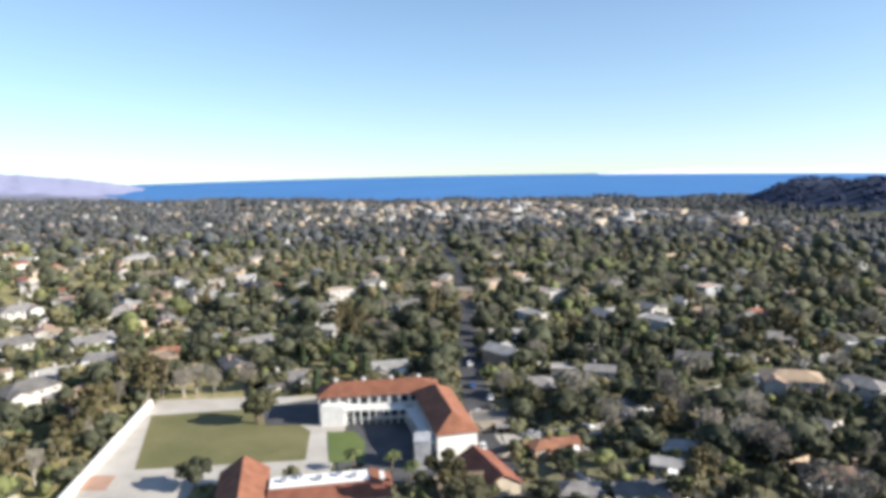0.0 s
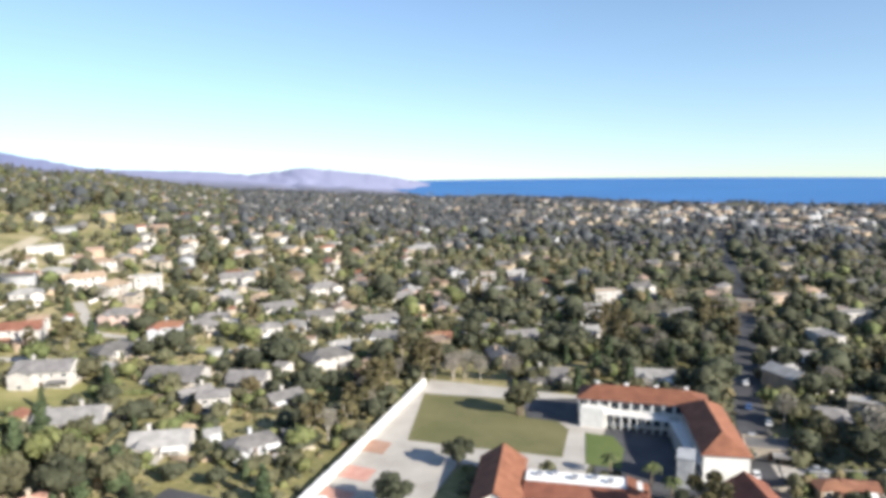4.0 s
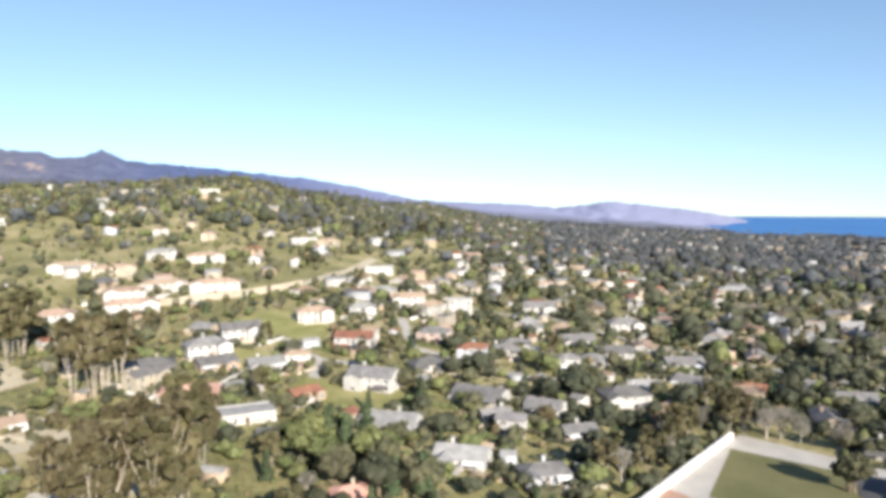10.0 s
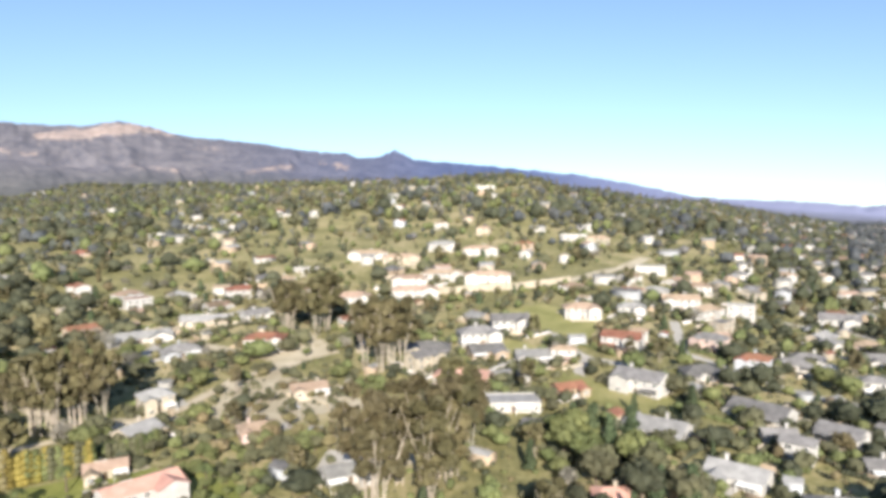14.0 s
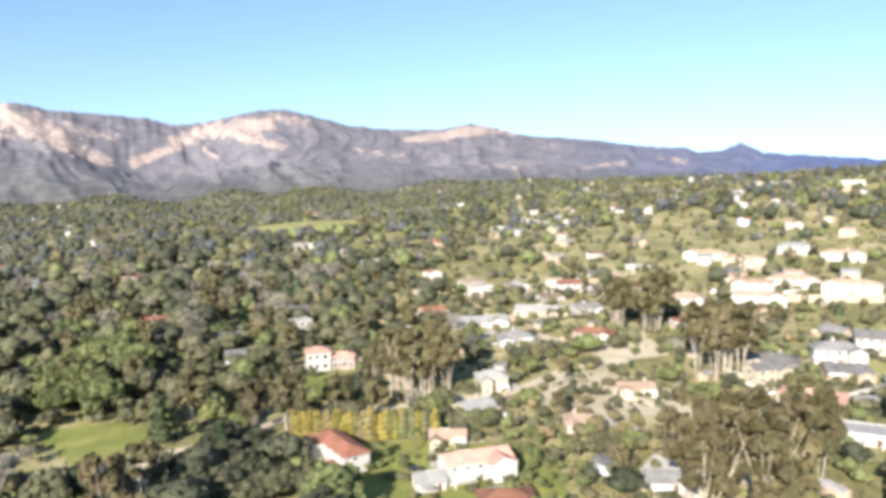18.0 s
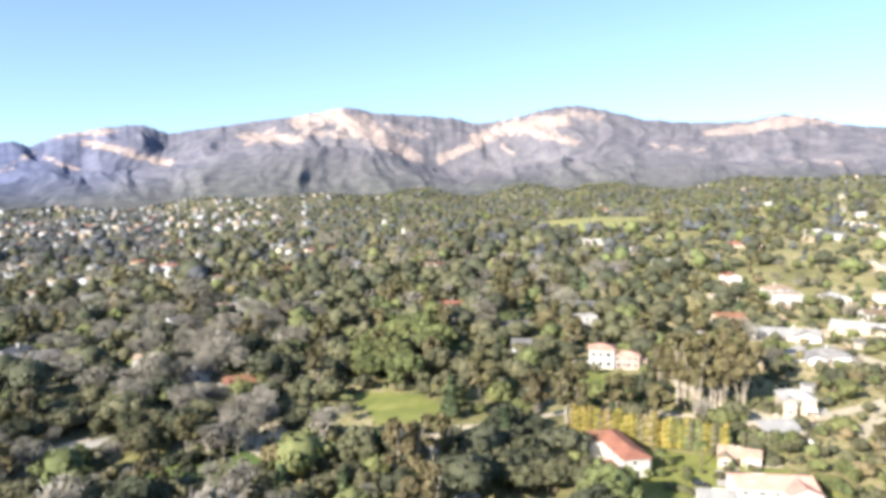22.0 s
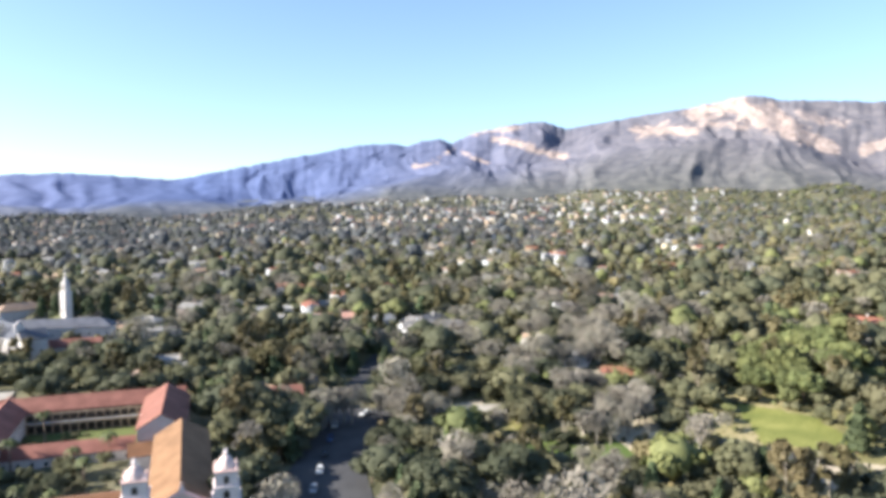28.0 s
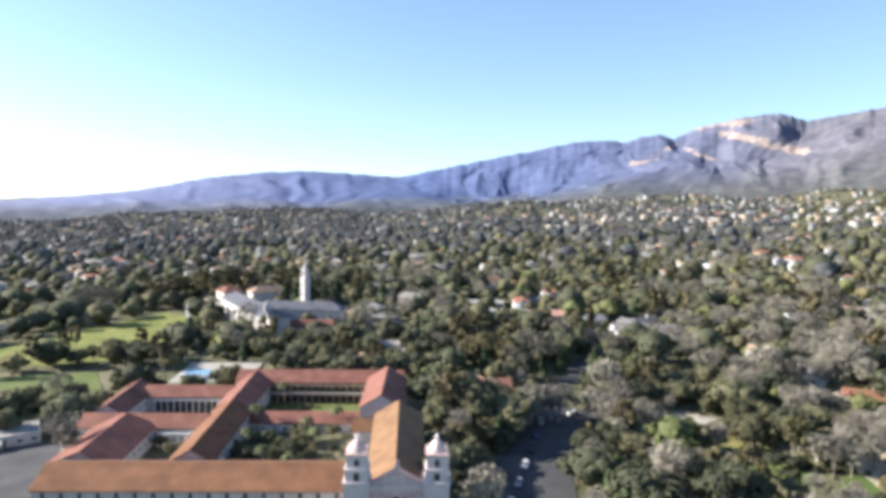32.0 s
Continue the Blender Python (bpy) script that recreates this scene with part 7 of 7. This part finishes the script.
for kind, places in single.items():
    name, words, _ = TREE_WORDS[kind]
    leaf = LEAF["olive" if kind == "shrub" else kind]
    models = []
    for i, (x, y, tall) in enumerate(places):
        wide = tall * rng.uniform(0.88, 1.16) * (1.1 if y < 40 and kind != "eucalyptus" else 1.0)
        m = pose(x, y, float(height(x, y)) - 0.1, 0, 0, rng.uniform(0, 360)) @ Matrix.Diagonal((wide, wide, tall, 1))
        if len(models) < 5:
            ob = thing(name, m, words, "shrub" if kind == "shrub" else "tree", {"shrub": "shrubs"}.get(kind, "trees of the valley"))
            part("trunk" if kind != "shrub" else "stem", trunk_shape(kind, i).mesh("trunk", PALE_BARK if kind == "eucalyptus" else TWIG_BARK if kind == "bare" else BARK), ob)
            v, f = crown_arrays(kind, 40 + i, 4)
            part("crown", mesh_of("crown", v, f, leaf, smooth=True), ob)
            ob.matrix_basis = pose(0, 0, 0)
            models.append((ob, m))
        else:
            copy_thing(models[i % 5][0], m)
    for ob, m in models:
        ob.matrix_basis = m

# the rest as woodland
for kind in TREE_WORDS:
    for level, rows in ((1, rest), (0, far_rows)):
        models = {k: [crown_arrays(kind, 90 + i, k) for i in range(6)] for k in range(4)}
        pieces = []
        for k, x, y, tall, fine in rows:
            if k != kind:
                continue
            v, f = models[2 if fine == 3 and tall < 5 else fine][rng.integers(6)]
            a, wide = rng.uniform(0, 6.28), tall * rng.uniform(0.85, 1.2) * (1.1 if y < 40 else 1.0) * (1.0 if math.hypot(x, y) < 1000 else 1.15 if math.hypot(x, y) < 1600 else 1.6)
            c, s = math.cos(a), math.sin(a)
            z = float(height(x, y))
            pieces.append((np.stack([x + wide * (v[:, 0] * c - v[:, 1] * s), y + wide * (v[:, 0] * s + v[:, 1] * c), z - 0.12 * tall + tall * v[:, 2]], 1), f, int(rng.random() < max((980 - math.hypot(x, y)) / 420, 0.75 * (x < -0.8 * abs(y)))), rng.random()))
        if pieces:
            # the farther rows take the leaf colours with haze mixed in
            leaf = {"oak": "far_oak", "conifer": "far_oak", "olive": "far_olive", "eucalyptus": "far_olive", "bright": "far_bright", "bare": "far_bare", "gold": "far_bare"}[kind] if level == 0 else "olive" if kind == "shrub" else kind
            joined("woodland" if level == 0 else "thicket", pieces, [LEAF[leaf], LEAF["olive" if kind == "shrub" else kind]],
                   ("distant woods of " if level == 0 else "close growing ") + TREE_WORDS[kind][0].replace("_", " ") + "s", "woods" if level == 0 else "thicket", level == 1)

# low dark trees all over the mesa, their leaves blued for haze
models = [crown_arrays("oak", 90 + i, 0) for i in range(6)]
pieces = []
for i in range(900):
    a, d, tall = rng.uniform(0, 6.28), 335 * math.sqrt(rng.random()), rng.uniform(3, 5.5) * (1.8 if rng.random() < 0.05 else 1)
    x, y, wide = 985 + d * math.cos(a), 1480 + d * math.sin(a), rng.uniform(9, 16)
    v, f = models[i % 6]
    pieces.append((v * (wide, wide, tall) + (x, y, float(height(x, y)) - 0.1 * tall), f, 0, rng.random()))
joined("hill_woods", pieces, [LEAF["mesa"]], "dark low trees in haze blue covering the flat topped hill", "woods", True)


def palm(x, y, tall, seed):
    r = random.Random(seed)
    ob = thing("palm_tree", pose(x, y, float(height(x, y)) - 0.1, 0, 0, r.uniform(0, 360)), "slim palm tree with a drooping crown of fronds", "tree", "palms")
    part("trunk", Shape().lathe([(0.32, -0.3), (0.22, tall * 0.4), (0.19, tall)], 7).mesh("trunk", BARK), ob)
    for i in range(16):
        a, lift = i * 2.4, r.uniform(-0.5, 0.9)
        v, f = [], []
        for j in range(5):
            t = j / 4
            d = 2.6 * t
            w = 0.42 * math.sin(math.pi * (0.15 + 0.8 * t))
            z = tall + lift * 1.4 * t * (1.6 - t) - 1.7 * t * t
            for sd in (-1, 0, 1):
                v.append((d * math.cos(a) - sd * w * math.sin(a), d * math.sin(a) + sd * w * math.cos(a), z - abs(sd) * 0.16))
        for j in range(4):
            for q in (0, 1):
                k = j * 3 + q
                f.append((k, k + 1, k + 4, k + 3))
        part("frond", mesh_of("frond", v, f, LEAF["palm"]), ob)


for i, (x, y, tall) in enumerate(((-5, -195, 8), (4, -235, 10), (12, -215, 9), (-12, -212, 8), (9, -186, 7), (-3, -204, 8), (2, -182, 6), (14, -200, 7), (-50, -243, 12), (-47, -246, 11), (-205, -30, 7), (-198, -40, 6), (-24, 166, 6), (-14, 164, 6), (-9, 160, 5), (70, 200, 12), (-190, 5, 7))):
    palm(x, y, tall, i)


def hedge(points, tall, deep, kinds, label, seed):
    """A row of slim upright hedge plants of uneven height, each one a part."""
    r = np.random.default_rng(seed)
    ob = thing("hedge", pose(0, 0, 0), label, "hedge")
    for (x0, y0), (x1, y1) in zip(points, points[1:]):
        n = int(math.hypot(x1 - x0, y1 - y0) / 0.95)
        for i in range(n):
            x, y = x0 + (x1 - x0) * (i + 0.5) / n + r.uniform(-0.4, 0.4), y0 + (y1 - y0) * (i + 0.5) / n + r.uniform(-0.4, 0.4)
            z, h = float(height(x, y)), tall * r.uniform(0.82, 1.08)
            vs, fs, k = [], [], 0
            for j in range(5):
                taper = (1.0, 1.08, 1.05, 0.95, 0.7)[j] * deep * r.uniform(0.4, 0.58)
                c, rad = np.array((x + r.uniform(-0.15, 0.15), y + r.uniform(-0.15, 0.15), z + h * (0.1 + 0.2 * j))), np.array((taper, taper, h * 0.15))
                for v, f in (lump(r, c, rad, False, 0.12), tufts(r, c, rad, 10, 0.42, -0.8)):
                    vs.append(v), fs.append(f + k)
                    k += len(v)
            part("hedge_plant", mesh_of("hedge_plant", np.concatenate(vs), np.concatenate(fs), LEAF[kinds[int(r.integers(len(kinds)))]], smooth=True), ob)


hedge([(-212, -71), (-215, -44)], 10.2, 3.0, ("hedge", "hedge", "hedge", "gold"), "tall yellow green hedge along a garden", 3)
hedge([(-215, -43), (-217, -24)], 9.4, 2.9, ("olive", "hedge", "bright"), "tall olive green hedge along a garden", 6)
hedge([(-219, -21), (-226, -6)], 6, 2.4, ("olive", "bright"), "tall green garden hedge", 4)
hedge([(-80, -160), (-88, -163), (-93, -170)], 3.4, 3.0, ("conifer",), "clipped dark green garden hedge", 5)

# ---- parked cars ----
CAR_BODY = [Shape().extrude([(-2.15, 0.35), (2.15, 0.35), (2.2, 0.75), (1.2, 0.92), (-1.9, 0.98), (-2.2, 0.8)], 1, -0.88, 0.88).mesh("body", p) for p in PAINTS]
CAR_ROOF = [Shape().solid([(-1.75, -0.8, 0.94), (0.95, -0.8, 0.94), (0.95, 0.8, 0.94), (-1.75, 0.8, 0.94), (-1.3, -0.62, 1.45), (0.2, -0.62, 1.45), (0.2, 0.62, 1.45), (-1.3, 0.62, 1.45)],
                          [(4, 5, 6, 7), (0, 1, 5, 4), (1, 2, 6, 5), (2, 3, 7, 6), (3, 0, 4, 7)]).mesh("cabin", GLASS)]
CAR_TOP = [Shape().box(-1.3, 0.2, -0.64, 0.64, 1.43, 1.49).mesh("roof", p) for p in PAINTS]
WHEEL = Shape().lathe([(0.32, -0.11), (0.33, 0), (0.32, 0.11)], 12).mesh("wheel", RUBBER)
RIM = Shape().lathe([(0.19, -0.125), (0.19, 0.125)], 8).mesh("rim", STEEL)


def car(x, y, turn, colour):
    tone = ("white", "silver", "black", "red", "dark blue")[colour]
    ob = thing("car", pose(x, y, float(height(x, y)) + 0.32, 0, 0, turn), f"{tone} parked car on the pavement", "car", "parked cars")
    part("body", CAR_BODY[colour], ob), part("cabin", CAR_ROOF[0], ob), part("roof", CAR_TOP[colour], ob)
    for wx in (-1.35, 1.35):
        for wy in (-0.8, 0.8):
            part("rim", RIM, part("wheel", WHEEL, ob, m=pose(wx, wy, 0.33, 90, 0, 0)))


for i in range(7):
    car(72 + (i % 4) * 7 + (i // 4) * 4, -168 - (i // 4) * 14 - (i % 4) * 2, 169 + 90, (0, 1, 0, 2, 0, 1, 3)[i])
for i in range(6):
    car(-52 - i * 5.6, -158 - i * 11, 64, (0, 1, 0, 2, 4, 0)[i])
for i in range(7):
    car(12.5 - i * 0.1 + (i % 2) * 5 - 3, 178 + i * 13, 92, (0, 2, 1, 0, 4, 1, 0)[i])
for x, y, t, c in ((-94, -220, 20, 0), (-104, -219, 160, 1), (-84, 128, 96, 0), (-226, 160, 30, 0), (-240, 36, 80, 1), (-320, 28, 60, 0), (-190, -28, 100, 2), (24, 186, 10, 1), (40, 190, 12, 0)):
    car(x, y, t, c)
